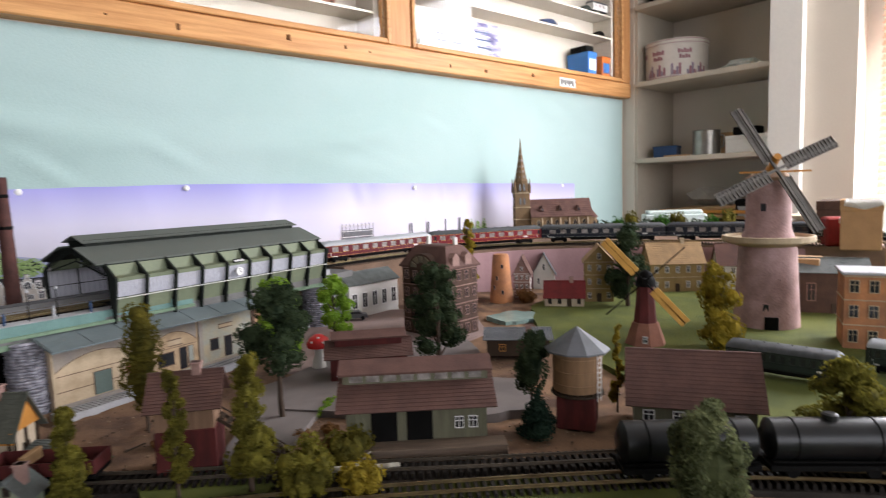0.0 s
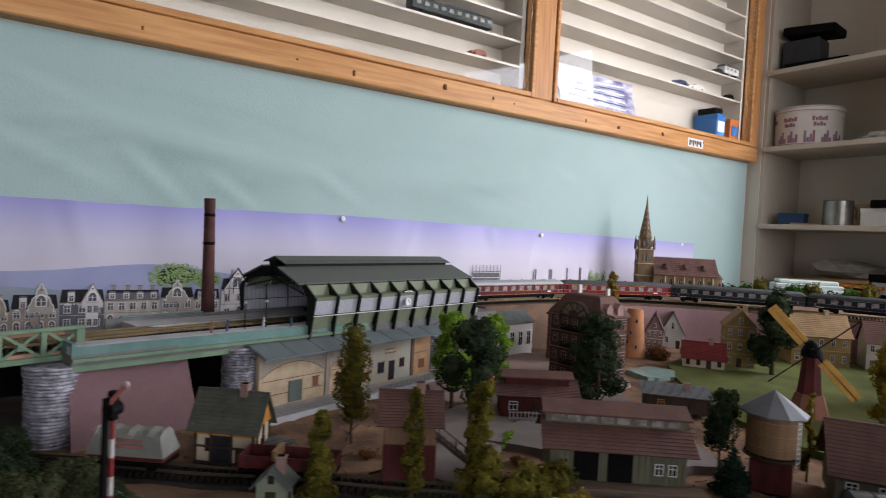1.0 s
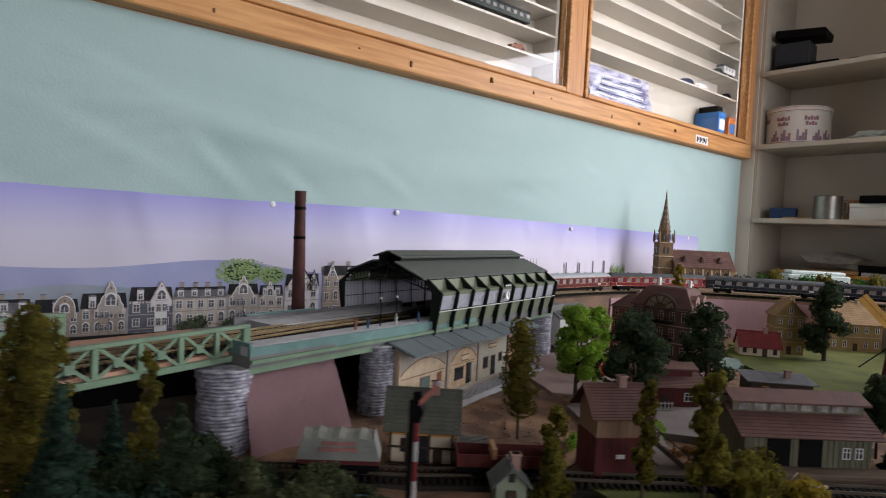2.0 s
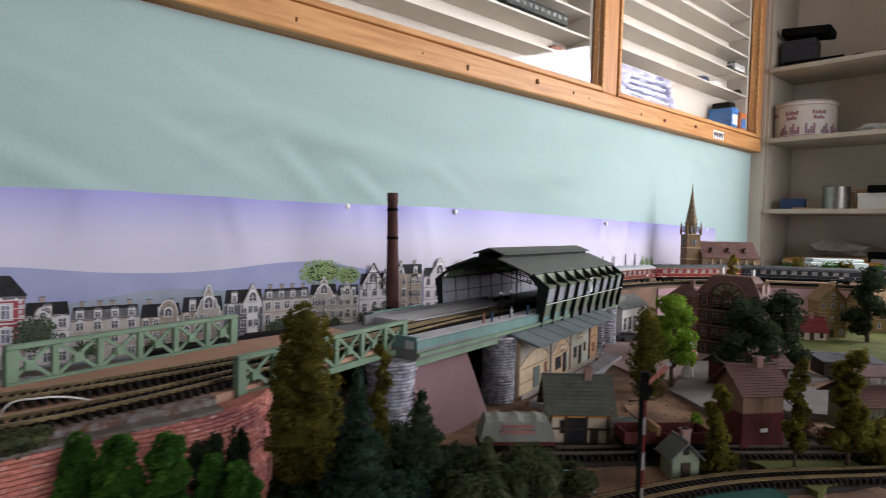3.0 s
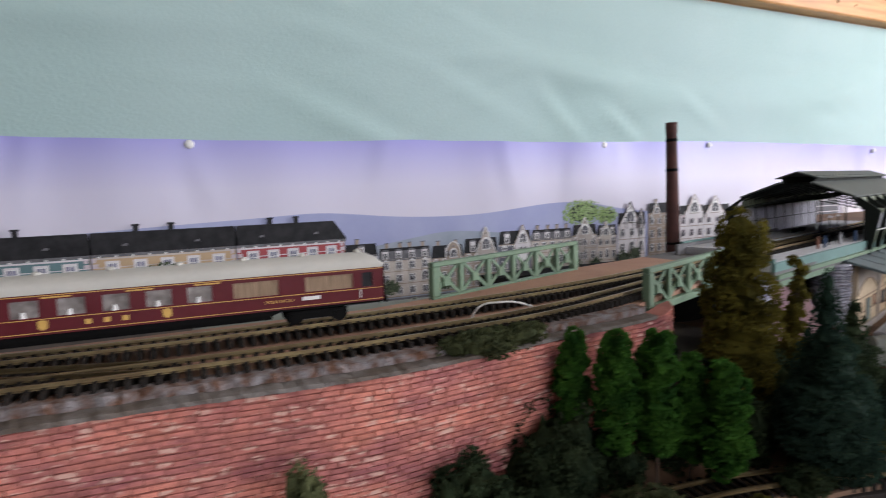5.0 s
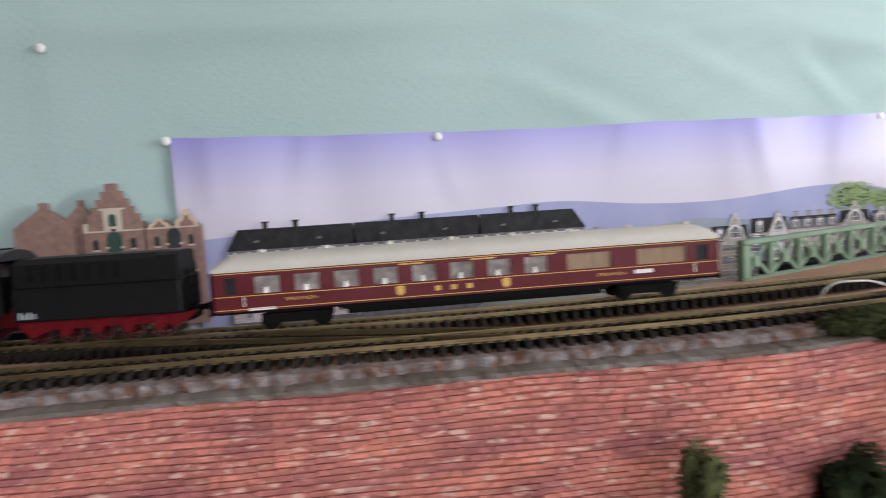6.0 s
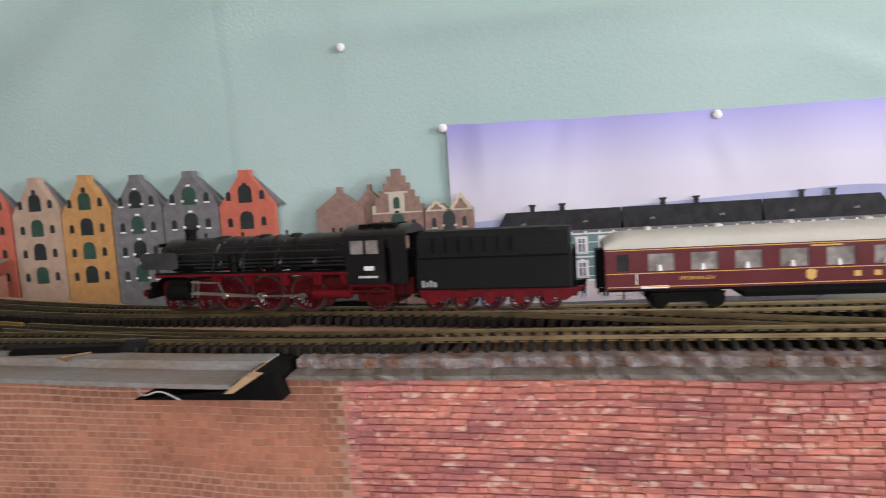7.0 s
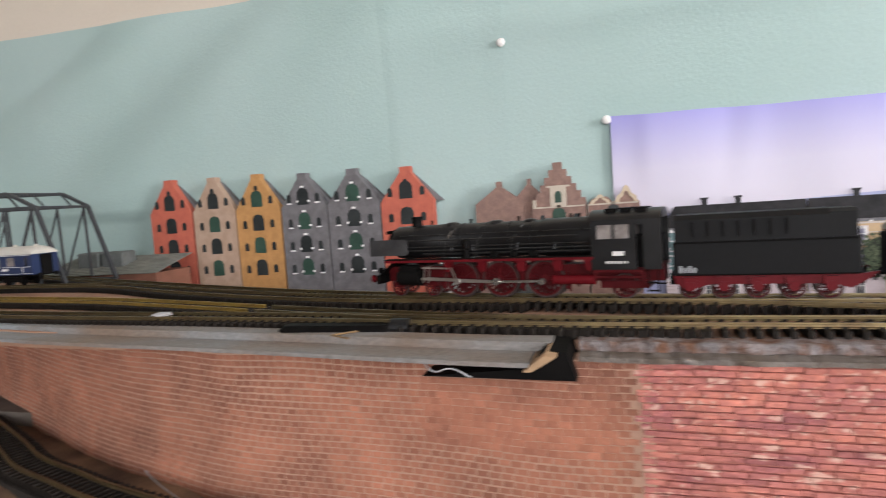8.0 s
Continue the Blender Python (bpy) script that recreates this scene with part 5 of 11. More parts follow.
# lower yard behind the deck
slab("yard", "low grey-brown yard behind the track deck", -1.304, -0.845, -2.2, -0.05, 1.0, 1.020, material("grey_brown_yard", (0.15, 0.125, 0.105), 0.9, second=(0.09, 0.078, 0.07), scale=25, fine=900, vary=0.3, bump=0.6))

# edge ledges: blotched strip, grey strip, and the grey two-step board to the south


def ledge(name, label, line, y0, y1, off0, off1, z0, z1, mat, wob=0.0):
    pts, t = line
    sel = [p for p in pts if y0 <= p[1] <= y1]
    b = B()
    rings = []
    for i, p in enumerate(sel[::1]):
        w = wob * noise.noise(Vector((p[1] * 130, z0 * 50, 1)))
        w2 = wob * noise.noise(Vector((p[1] * 210, z1 * 50, 7)))
        rings.append([(p[0] + off0, p[1], z0), (p[0] + off1 + w, p[1], z0), (p[0] + off1 + w2, p[1], z1 + w2 * 0.5), (p[0] + off0, p[1], z1)])
    solid(b, rings)
    return tagged(part(name, b, mat), label, "ledge", "", "structure")


ledge("ledge", "blotched grey and rust plaster strip under the deck edge", wall_front, -0.962, -0.33, -0.022, -0.009, DZ - 0.002, DZ + 0.0026, ROCKY, 0.0022)
ledge("ledge", "worn grey strip on top of the brick wall", wall_front, -0.962, -0.33, -0.05, 0.0025, WALL_TOP, DZ - 0.002, EDGE_EARTH, 0.0016)
ledge("ledge", "grey painted board edge above the wall", ledge_front, -1.88, -0.974, -0.036, -0.022, DZ - 0.001, DZ + 0.0034, EDGE_GREY, 0.0004)
ledge("ledge", "grey painted lower board edge above the wall", ledge_front, -1.88, -0.982, -0.045, 0.0, WALL_TOP + 0.001, DZ - 0.001, EDGE_GREY, 0.0004)
# cut end of the ledge, and a black block painting the gap's shade
bm = B()
prism(bm, [(-0.976, DZ + 0.003), (-0.966, DZ + 0.002), (-0.962, DZ - 0.011), (-1.035, DZ - 0.0095), (-0.985, DZ - 0.0055)], "x", -0.760, -0.7135)
tagged(part("board_gap", bm, BLACK_MATT), "black block for the shade in the gap at the sawn ledge end", "gap", "", "structure")
bm = B()
prism(bm, [(-0.975, DZ + 0.003), (-0.970, DZ + 0.002), (-0.981, DZ - 0.0045), (-0.985, DZ - 0.0045)], "x", -0.735, -0.7045)
tagged(part("board_end", bm, material("bare_sawn_wood", (0.44, 0.29, 0.17), 0.8, vary=0.2, bump=0.3)), "bare sawn wood end of the ledge board", "board", "", "structure")
# turnout motor beside the near track
motor = thing("turnout_motor", "long black turnout motor lying beside the near track", "turnout motor")
bm = B()
rbox(bm, -0.766, -0.7525, -1.137, -1.066, DZ, DZ + 0.0068, 0.0022)
part("housing", bm, BLACK_MATT, motor)
bm = B()
tube(bm, (-0.7595, -1.067, DZ + 0.0046), (-0.7595, -1.056, DZ + 0.0046), 0.0052, seg=16)
part("coil", bm, BLACK, motor)
bm = B()
for a, b in (((-0.753, -1.085, DZ + 0.004), (-0.742, -1.096, DZ + 0.0042)), ((-0.742, -1.096, DZ + 0.0042), (-0.734, -1.082, DZ + 0.0042))):
    tube(bm, a, b, 0.0006, seg=6)
part("wire", bm, material("bare_copper_wire", (0.22, 0.14, 0.07), 0.5), motor)
def wire(label, points, radius, mat):
    cu = bpy.data.curves.new("loose_wire", "CURVE")
    cu.dimensions, cu.bevel_depth, cu.bevel_resolution = "3D", radius, 2
    sp = cu.splines.new("BEZIER")
    sp.bezier_points.add(len(points) - 1)
    for q, p in zip(sp.bezier_points, points):
        q.co, q.handle_left_type, q.handle_right_type = p, "AUTO", "AUTO"
    cu.materials.append(mat)
    return tagged(new("loose_wire", cu), label, "wire")


wire("bent white wire lying at the foot of the brick wall", [(-0.79, -1.30, GZ + 0.004), (-0.775, -1.27, GZ + 0.006), (-0.76, -1.245, GZ + 0.004), (-0.735, -1.20, GZ + 0.004)], 0.0005, PAVING)
wire("thin white wire end dangling under the ledge board", [(-0.716, -1.035, DZ - 0.003), (-0.711, -1.028, DZ - 0.0065), (-0.711, -1.02, DZ - 0.005), (-0.711, -1.010, DZ - 0.009)], 0.0004, PAVING)
wire("arched white wire loop standing between the tracks", [(-0.765, -0.455, DZ + 0.001), (-0.762, -0.449, DZ + 0.010), (-0.758, -0.435, DZ + 0.012), (-0.760, -0.42, DZ + 0.010), (-0.764, -0.398, DZ + 0.002)], 0.0007, PALE_WALL)

bm = B()
rnd = random.Random(77)
rings = [[(-0.788 + 0.006 * k * math.cos(a) * rnd.uniform(0.6, 1.2), -1.248 + 0.009 * k * math.sin(a) * rnd.uniform(0.6, 1.2), RAIL_TOP + DZ + 0.001 + z) for a in np.linspace(0, 5.6, 9)] for k, z in ((0.8, 0.0), (1.0, 0.0008), (0.6, 0.0018), (0.2, 0.0022))]
solid(bm, rings)
tagged(part("paper_scrap", bm, PAVING), "crumpled off-white paper scrap lying on the near track", "paper scrap")

patch("ground", "short green grass strip before the lower track", [(-0.400, 0.286), (-0.308, 0.397), (-0.240, 0.470), (-0.205, 0.430), (-0.262, 0.350), (-0.362, 0.252)], GZ + 0.0060, GRASS, 0.008, jag=0.003)
patch("pavement", "pale concrete roadway behind the tank wagons", [(-0.246, 0.654), (-0.269, 0.715), (-0.235, 0.774), (-0.170, 0.835), (-0.150, 0.800), (-0.211, 0.695)], GZ + 0.0072, PAVING, 0.009, jag=0.001)
for k in range(70):
    t = k / 69
    bm = B()
    x, y = -0.7985 - 0.110 * t, 0.107 + 0.346 * t
    prism(bm, [(x, y), (x + 0.0225, y + 0.007), (x + 0.0220, y + 0.0092), (x - 0.0005, y + 0.0022)], "z", GZ + 0.0078, GZ + 0.0090)
    part("rib", bm, PAVING, ribbed)
# sandy strip beside the lower track, and loose grains on the earth
patch("path", "bare sandy strip beside the lower track", [(-0.665, -0.40), (-0.640, -0.27), (-0.618, -0.19), (-0.578, -0.06), (-0.558, -0.02), (-0.545, -0.05), (-0.57, -0.15), (-0.60, -0.27), (-0.63, -0.40)], GZ + 0.0065, material("sandy_board", (0.30, 0.19, 0.125), 0.9, second=(0.21, 0.13, 0.085), scale=30, fine=900, vary=0.3, bump=0.6), 0.008, jag=0.002)
GRAIN = material("tan_gravel_grain", (0.30, 0.20, 0.13), 0.9, second=(0.10, 0.065, 0.045), scale=200, vary=0.3, rand="island", spec=0.1)
rng = np.random.default_rng(5)
verts, faces = [], []
for k in range(9000):
    x, y = rng.uniform(-0.92, -0.12), rng.uniform(-0.45, 0.75)
    if noise.noise(Vector((x * 9, y * 9, 8))) < rng.uniform(-0.5, 0.4):
        continue
    r, i = 0.0005 + 0.0011 * rng.random() ** 2, len(verts)
    z = ground_height(x, y)
    a = rng.uniform(0, 6.28)
    for q in range(4):
        verts.append((x + r * math.cos(a + q * 1.57) * rng.uniform(0.6, 1.2), y + r * math.sin(a + q * 1.57) * rng.uniform(0.6, 1.2), z - 0.0004))
    verts.append((x, y, z + r * rng.uniform(0.6, 1.1)))
    faces += [(i, i + 1, i + 4), (i + 1, i + 2, i + 4), (i + 2, i + 3, i + 4), (i + 3, i, i + 4)]
me = bpy.data.meshes.new("gravel")
me.from_pydata(verts, [], faces)
me.materials.append(GRAIN)
tagged(new("gravel", me), "loose tan and brown grains scattered on the earth", "gravel", "", "stuff")

# ---- the train ----
RZ = DZ + 0.001 + RAIL_TOP


def mm(name, bm, mats, parent=None, label="", smooth=False, m=None):
    """A part drawn in millimetres."""
    for v in bm.verts:
        v.co *= 0.001
    return part(name, bm, mats, parent, label, smooth, m)


def ring(bm, r0, r1, y0, y1, seg=28, mi=0):
    """A flat ring round the y axis."""
    def pts(a):
        c, s = math.cos(a), math.sin(a)
        return [(r0 * c, y0, r0 * s), (r1 * c, y0, r1 * s), (r1 * c, y1, r1 * s), (r0 * c, y1, r0 * s)]
    rings = [pts(2 * math.pi * i / seg) for i in range(seg)]
    solid(bm, rings + rings[:1], mi, caps=False)


def disc(bm, r, y0, y1, seg=20, mi=0):
    tube(bm, (0, y0, 0), (0, y1, 0), r, seg=seg, mi=mi)


WHEELS = {}
TYRE = material("dull_dark_wheel_tyre", (0.075, 0.055, 0.05), 0.5, metal=0.4, vary=0.2, bump=0)


def spoked_disc(hub_r, in_r, out_r, half, spokes, y0, y1):
    """One casting: hub, spokes and rim share their edges."""
    b = B()
    loops = {}
    for layer, y in enumerate((y0, y1)):
        for key, q in (("hub", hub_r), ("in", in_r), ("out", out_r)):
            w = math.asin(min(0.9, half / q)) if key != "out" else math.asin(half / in_r)
            w = min(w, 0.9 * math.pi / spokes)
            loops[key, layer] = [b.verts.new((q * math.cos(a), y, q * math.sin(a))) for k in range(spokes) for a in (2 * math.pi * k / spokes - w, 2 * math.pi * k / spokes + w)]
    n = 2 * spokes
    for layer in (0, 1):
        b.faces.new(loops["hub", layer])
        for k in range(n):
            j = (k + 1) % n
            b.faces.new((loops["in", layer][k], loops["in", layer][j], loops["out", layer][j], loops["out", layer][k]))
            if k % 2 == 0:
                b.faces.new((loops["hub", layer][k], loops["hub", layer][j], loops["in", layer][j], loops["in", layer][k]))
    for k in range(n):
        j = (k + 1) % n
        b.faces.new((loops["out", 0][k], loops["out", 0][j], loops["out", 1][j], loops["out", 1][k]))
        b.faces.new((loops["hub", 0][k], loops["in", 0][k], loops["in", 1][k], loops["hub", 1][k]))
        if k % 2:
            for key in ("hub", "in"):
                b.faces.new((loops[key, 0][k], loops[key, 0][j], loops[key, 1][j], loops[key, 1][k]))
    bmesh.ops.recalc_face_normals(b, faces=b.faces[:])
    return b


def wheel(parent, x, z, r, side, spokes, gauge=7.6):
    """A spoked wheel: spokes and hub, with a metal tyre as its own piece."""
    key = (r, spokes)
    if key not in WHEELS:
        b = spoked_disc(r * 0.2, r * 0.80, r * 0.93, 0.045 * r, spokes, -1.0, 0.6)
        for v in b.verts:
            v.co *= 0.001
        t = B()
        seg = [(0.92, -1.2), (1.0, -1.2), (1.0, 0.8), (1.08, 0.8), (1.08, 1.3), (0.92, 1.3)]
        turns = [[(r * q * math.cos(a), y, r * q * math.sin(a)) for q, y in seg] for a in np.linspace(0, 2 * math.pi, 29)]
        solid(t, turns, 0, caps=False)
        for v in t.verts:
            v.co *= 0.001
        WHEELS[key] = (mesh_of("wheel", b, RED_DARK), mesh_of("tyre", t, TYRE))
    w = share("wheel", WHEELS[key][0], parent, Matrix.Translation((x * 0.001, side * gauge * 0.001, z * 0.001)) @ pose(0, 0, 0, 0, 17 * x, 0 if side < 0 else 180))
    share("tyre", WHEELS[key][1], w, Matrix())
    return w


def locomotive(m):
    loco = thing("steam_locomotive", "black express steam locomotive with red frames and wheels, on the track", "locomotive", m)
    # boiler with bands, smokebox, domes
    b = B()
    prof = [(0.5, 15), (6, 15.2), (9.5, 16), (11.2, 18.5), (11.4, 52), (11.1, 52.5), (11.1, 118), (11.7, 119), (11.7, 150)]
    solid(b, [[(x, r * math.cos(2 * math.pi * i / 28), 36.5 + r * math.sin(2 * math.pi * i / 28)) for i in range(28)] for r, x in prof])
    mm("boiler", b, BLACK, loco, smooth=35)
    for x in (33, 52, 66, 82, 98, 112, 128, 142):
        b = B()
        solid(b, [[(x + d, 11.55 * math.cos(2 * math.pi * i / 28), 36.5 + 11.55 * math.sin(2 * math.pi * i / 28)) for i in range(28)] for d in (0, 0.9)])
        mm("boiler_band", b, BLACK, loco)
    b = B()
    lathe(b, [(4.2, 46), (3.6, 48), (3.4, 52), (3.9, 53), (3.9, 54)], 16, centre=(32, 0))
    mm("chimney", b, BLACK_MATT, loco, smooth=40)
    for x, r, h in ((58, 5.5, 48.9), (88, 5.0, 48.9), (110, 4.6, 48.7)):
        b = B()
        lathe(b, [(r, 45), (r, h - 2), (r * 0.8, h - 0.6), (r * 0.4, h)], 16, centre=(x, 0))
        mm("dome", b, BLACK, loco, smooth=50)
    for i, (x, h) in enumerate(((42, 50), (70, 49.6), (102, 49.8), (134, 49.6), (139, 49.6))):
        b = B()
        tube(b, (x, 2, 46), (x, 2, h), 0.8, seg=8)
        ball(b, (x, 2, h), 1.1)
        mm("valve", b, BLACK_MATT, loco)
    # pipes along the flank
    for side in (-1, 1):
        b = B()
        for zz, rr, x0, x1 in ((31, 0.6, 22, 148), (33.5, 0.45, 30, 146), (38, 0.5, 24, 140), (28.6, 0.8, 40, 148)):
            y = side * (math.sqrt(max(1, 11.9 ** 2 - (zz - 36.5) ** 2)) + 0.2)
            tube(b, (x0, y, zz), (x1, y, zz), rr, seg=6)
        for x in (61, 76, 104, 127):
            tube(b, (x, side * 11.8, 30), (x + 3, side * 7.5, 45.5), 0.45, seg=6)
        mm("pipework", b, PIPE_BLACK, loco)
        # hand rail and steps in bare metal
        b = B()
        tube(b, (60, side * 12.6, 39), (63, side * 12.2, 44), 0.5, seg=6)
        mm("bright_pipe", b, SILVER, loco)
        # hand rail on knobs, pumps and boxes on the running board, thin air pipes
        b = B()
        tube(b, (20, side * 12.4, 41.5), (148, side * 12.4, 41.5), 0.28, seg=6)
        mm("hand_rail", b, PIPE_BLACK, loco)
        for x in (24, 48, 72, 96, 120, 144):
            b = B()
            tube(b, (x, side * 11.0, 41.2), (x, side * 12.6, 41.5), 0.35, seg=6)
            ball(b, (x, side * 12.5, 41.5), 0.6)
            mm("rail_knob", b, BLACK_MATT, loco)
        b = B()
        lathe(b, [(2.4, 26), (2.4, 31), (1.6, 31.6), (2.6, 32), (2.6, 37), (1.2, 38)], 14, centre=(72, side * 13.0))
        mm("air_pump", b, BLACK_MATT, loco, smooth=40)
        for x, w in ((88, 5), (101, 4), (112, 6)):
            b = B()
            rbox(b, x, x + w, side * 13.2 - 1.6, side * 13.2 + 1.6, 26, 29.5, 0.5)
            mm("sand_pipe_box", b, BLACK_MATT, loco)
        for x0, x1 in ((52, 58), (84, 80), (108, 102)):
            b = B()
            tube(b, (x0, side * 6, 46), (x1, side * 12.2, 37), 0.4, seg=6)
            tube(b, (x1, side * 12.2, 37), (x1 - 2, side * 12.6, 26), 0.4, seg=6)
            mm("sand_pipe", b, PIPE_BLACK, loco)
        # brake hangers and a guard between the wheels
        for x in (54, 79, 106, 134):
            b = B()
            bar(b, (x, side * 9.5, 16), (x + 1, side * 9.5, 4), 0.9, 1.4)
            prism(b, [(x - 1.5, 6), (x + 1.2, 5), (x + 1.6, 10), (x, 10.5)], "y", side * 8.6, side * 10.4)
            mm("brake_hanger", b, RED_DARK, loco)
        # cab steps
        b = B()
        for z in (5, 9.5):
            box(b, 178, 184, side * 14 - 1.2, side * 14 + 1.2, z, z + 0.6)
        bar(b, (178.5, side * 14, 5), (178.5, side * 14, 17.5), 0.6)
        bar(b, (183.5, side * 14, 5), (183.5, side * 14, 17.5), 0.6)
        mm("cab_step", b, BLACK_MATT, loco)
        # smoke deflector
        b = B()
        pts = [(2.5, 28.5), (30, 28.5), (31.5, 30), (31.5, 38), (30, 39.5), (4, 39.5), (2.5, 38)]
        prism(b, pts, "y", side * 14.8, side * 14.1)
        mm("smoke_deflector", b, DEFLECTOR, loco, "grey smoke deflector plate")
        # running board and its red edge
        b = B()
        box(b, 14, 150, min(side * 10.5, side * 15.8), max(side * 10.5, side * 15.8), 25.2, 26.0)
        mm("running_board", b, BLACK_MATT, loco)
        b = B()
        box(b, 14, 150, min(side * 15.2, side * 15.9), max(side * 15.2, side * 15.9), 23.6, 25.2)
        mm("edge_beam", b, RED, loco, "red edge beam under the running board")
        # frame brackets
        for x in (56, 79, 104, 126, 144):
            b = B()
            prism(b, [(x, 24), (x + 6, 24), (x + 5, 17), (x + 1.5, 17)], "y", side * 10, side * 14)
            mm("bracket", b, RED, loco)
        # cylinder
        b = B()
        tube(b, (23, side * 12.5, 13), (39, side * 12.5, 13), 5.2, seg=18)
        tube(b, (24, side * 12.5, 19), (38, side * 12.5, 19), 3.0, seg=14)
        box(b, 25, 37, side * 12.5 - 3, side * 12.5 + 3, 12, 20)
        mm("cylinder", b, BLACK_MATT, loco, smooth=40)
        # valve gear
        b = B()
        bar(b, (40, side * 14.5, 12.5), (92, side * 15.2, 10.5), 0.8, 1.6)
        bar(b, (92, side * 15, 10.5), (120, side * 15, 11), 0.7, 1.5)
        bar(b, (66, side * 15, 11), (92, side * 15, 10.5), 0.7, 1.5)
        mm("coupling_rod", b, SILVER, loco, "bright nickel coupling rod")
        b = B()
        bar(b, (44, side * 15.4, 13.2), (90, side * 16, 11), 0.6, 1.2)
        bar(b, (41, side * 15, 20), (60, side * 15.4, 19.4), 0.6, 1.0)
        bar(b, (44, side * 15.6, 21), (42, side * 15.6, 10), 1.6, 0.7)
        bar(b, (47, side * 15.6, 21), (45.5, side * 15.6, 10), 0.9, 0.7)
        bar(b, (62, side * 15.6, 20), (66, side * 15.6, 9.5), 0.7, 1.0)
        mm("valve_gear", b, SILVER, loco, "bright nickel valve gear")
        for x, r in ((66, 1.8), (92, 2.4), (120, 2.0)):
            b = B()
            tube(b, (x, side * 14, 10.8), (x, side * 16.6, 10.8), r, seg=14)
            mm("crank_pin", b, SILVER, loco)
        # air tank under the cab
        b = B()
        tube(b, (126, side * 12.5, 11.5), (150, side * 12.5, 11.5), 2.9, seg=16)
        mm("air_tank", b, RED, loco, "red air tank", smooth=40)
        for x, z, r, n in ((20, 5.7, 5.7, 10), (45, 5.7, 5.7, 10), (66, 11.5, 11.5, 18), (92, 11.5, 11.5, 18), (120, 11.5, 11.5, 18), (165, 7.2, 7.2, 12)):
            wheel(loco, x, z, r, side, n)
        # cab side with two windows, made of strips
        y0, y1 = min(side * 14.6, side * 15.6), max(side * 14.6, side * 15.6)
        for x0, x1, z0, z1 in ((149, 173, 17.5, 35.2), (149, 152.5, 35.2, 43.2), (160.5, 162, 35.2, 43.2), (169.5, 173, 35.2, 43.2), (176.5, 186, 17.5, 43.2), (149, 186, 43.2, 46)):
            b = B()
            box(b, x0, x1, y0, y1, z0, z1)
            mm("cab_panel", b, BLACK, loco)
        b = B()
        for x0, x1 in ((152.5, 160.5), (162, 169.5)):
            box(b, x0, x1, side * 15.0 - 0.1, side * 15.0 + 0.1, 35.2, 43.2)
        mm("cab_window", b, WINDOW_LIT, loco)
        b = B()
        for k in range(7):
            box(b, 157 + k * 1.7, 158 + k * 1.7, side * 15.7 - 0.1, side * 15.7 + 0.1, 21.0, 22.4)
        box(b, 160.5, 166.5, side * 15.7 - 0.1, side * 15.7 + 0.1, 25.5, 28.0)
        mm("number_plate", b, PRINT_WHITE, loco)
        b = B()
        box(b, 150, 176, side * 15.2 - 0.6, side * 15.2 + 0.6, 15.9, 17.4)
        box(b, 150, 152, side * 14.8 - 0.6, side * 14.8 + 0.6, 12, 16)
        bar(b, (152, side * 14.8, 13.2), (176, side * 14.8, 13.2), 1.2)
        bar(b, (176, side * 14.8, 9), (176, side * 14.8, 16), 1.2)
        mm("cab_frame", b, RED_DARK, loco)
    # cab front, roof
    b = B()
    box(b, 149, 150.5, -14.6, 14.6, 18, 46)
    mm("cab_front", b, BLACK, loco)
    b = B()
    arc = [(15.9 * math.sin(a), 46 + 5.6 * (math.cos(a) - math.cos(1.15)) / (1 - math.cos(1.15))) for a in np.linspace(-1.15, 1.15, 15)]
    solid(b, [[(x, y * 15.9 / 14.5, z) for y, z in arc] for x in (147.5, 186)])
    mm("cab_roof", b, BLACK, loco, smooth=30)
    b = B()
    for x in (156, 164, 172):
        box(b, x, x + 6, -10, 10, 48.5, 52.2)
    mm("roof_vent", b, BLACK_MATT, loco)
    # frame, buffer beam, buffers, smokebox door, lamps
    b = B()
    box(b, 12, 186, -7, 7, 10, 20)
    mm("main_frame", b, RED_DARK, loco)
    b = B()
    box(b, 150, 184, -9, 9, 18, 36)
    mm("firebox", b, BLACK_MATT, loco)
    b = B()
    box(b, 6, 8.5, -15, 15, 9, 15)
    prism(b, [(8.5, 15), (20, 24), (20, 25), (8, 16)], "y", -14, 14)
    mm("buffer_beam", b, BLACK_MATT, loco)
    for side in (-1, 1):
        b = B()
        tube(b, (6, side * 10, 12.2), (1.5, side * 10, 12.2), 1.6, seg=12)
        tube(b, (1.5, side * 10, 12.2), (0.3, side * 10, 12.2), 2.7, seg=14)
        mm("buffer", b, RED, loco)
        b = B()
        tube(b, (8, side * 9.5, 18), (5.5, side * 9.5, 18), 2.0, seg=12)
        mm("headlamp", b, BLACK_MATT, loco)
    b = B()
    tube(b, (15, 0, 36.5), (13.2, 0, 36.5), 9.5, 8.0, seg=24)
    tube(b, (13.2, 0, 36.5), (12.2, 0, 36.5), 4, 2, seg=18)
    mm("smokebox_door", b, BLACK_MATT, loco, smooth=30)
    b = B()
    box(b, 12, 14, -8, 8, 43, 45.2)
    mm("front_plate", b, BLACK_MATT, loco)
    b = B()
    box(b, 14, 54, -8.5, 8.5, 7, 10)
    mm("leading_bogie", b, RED_DARK, loco)
    b = B()
    box(b, 152, 178, -9, 9, 6, 10)
    mm("trailing_truck", b, RED_DARK, loco)
    return loco


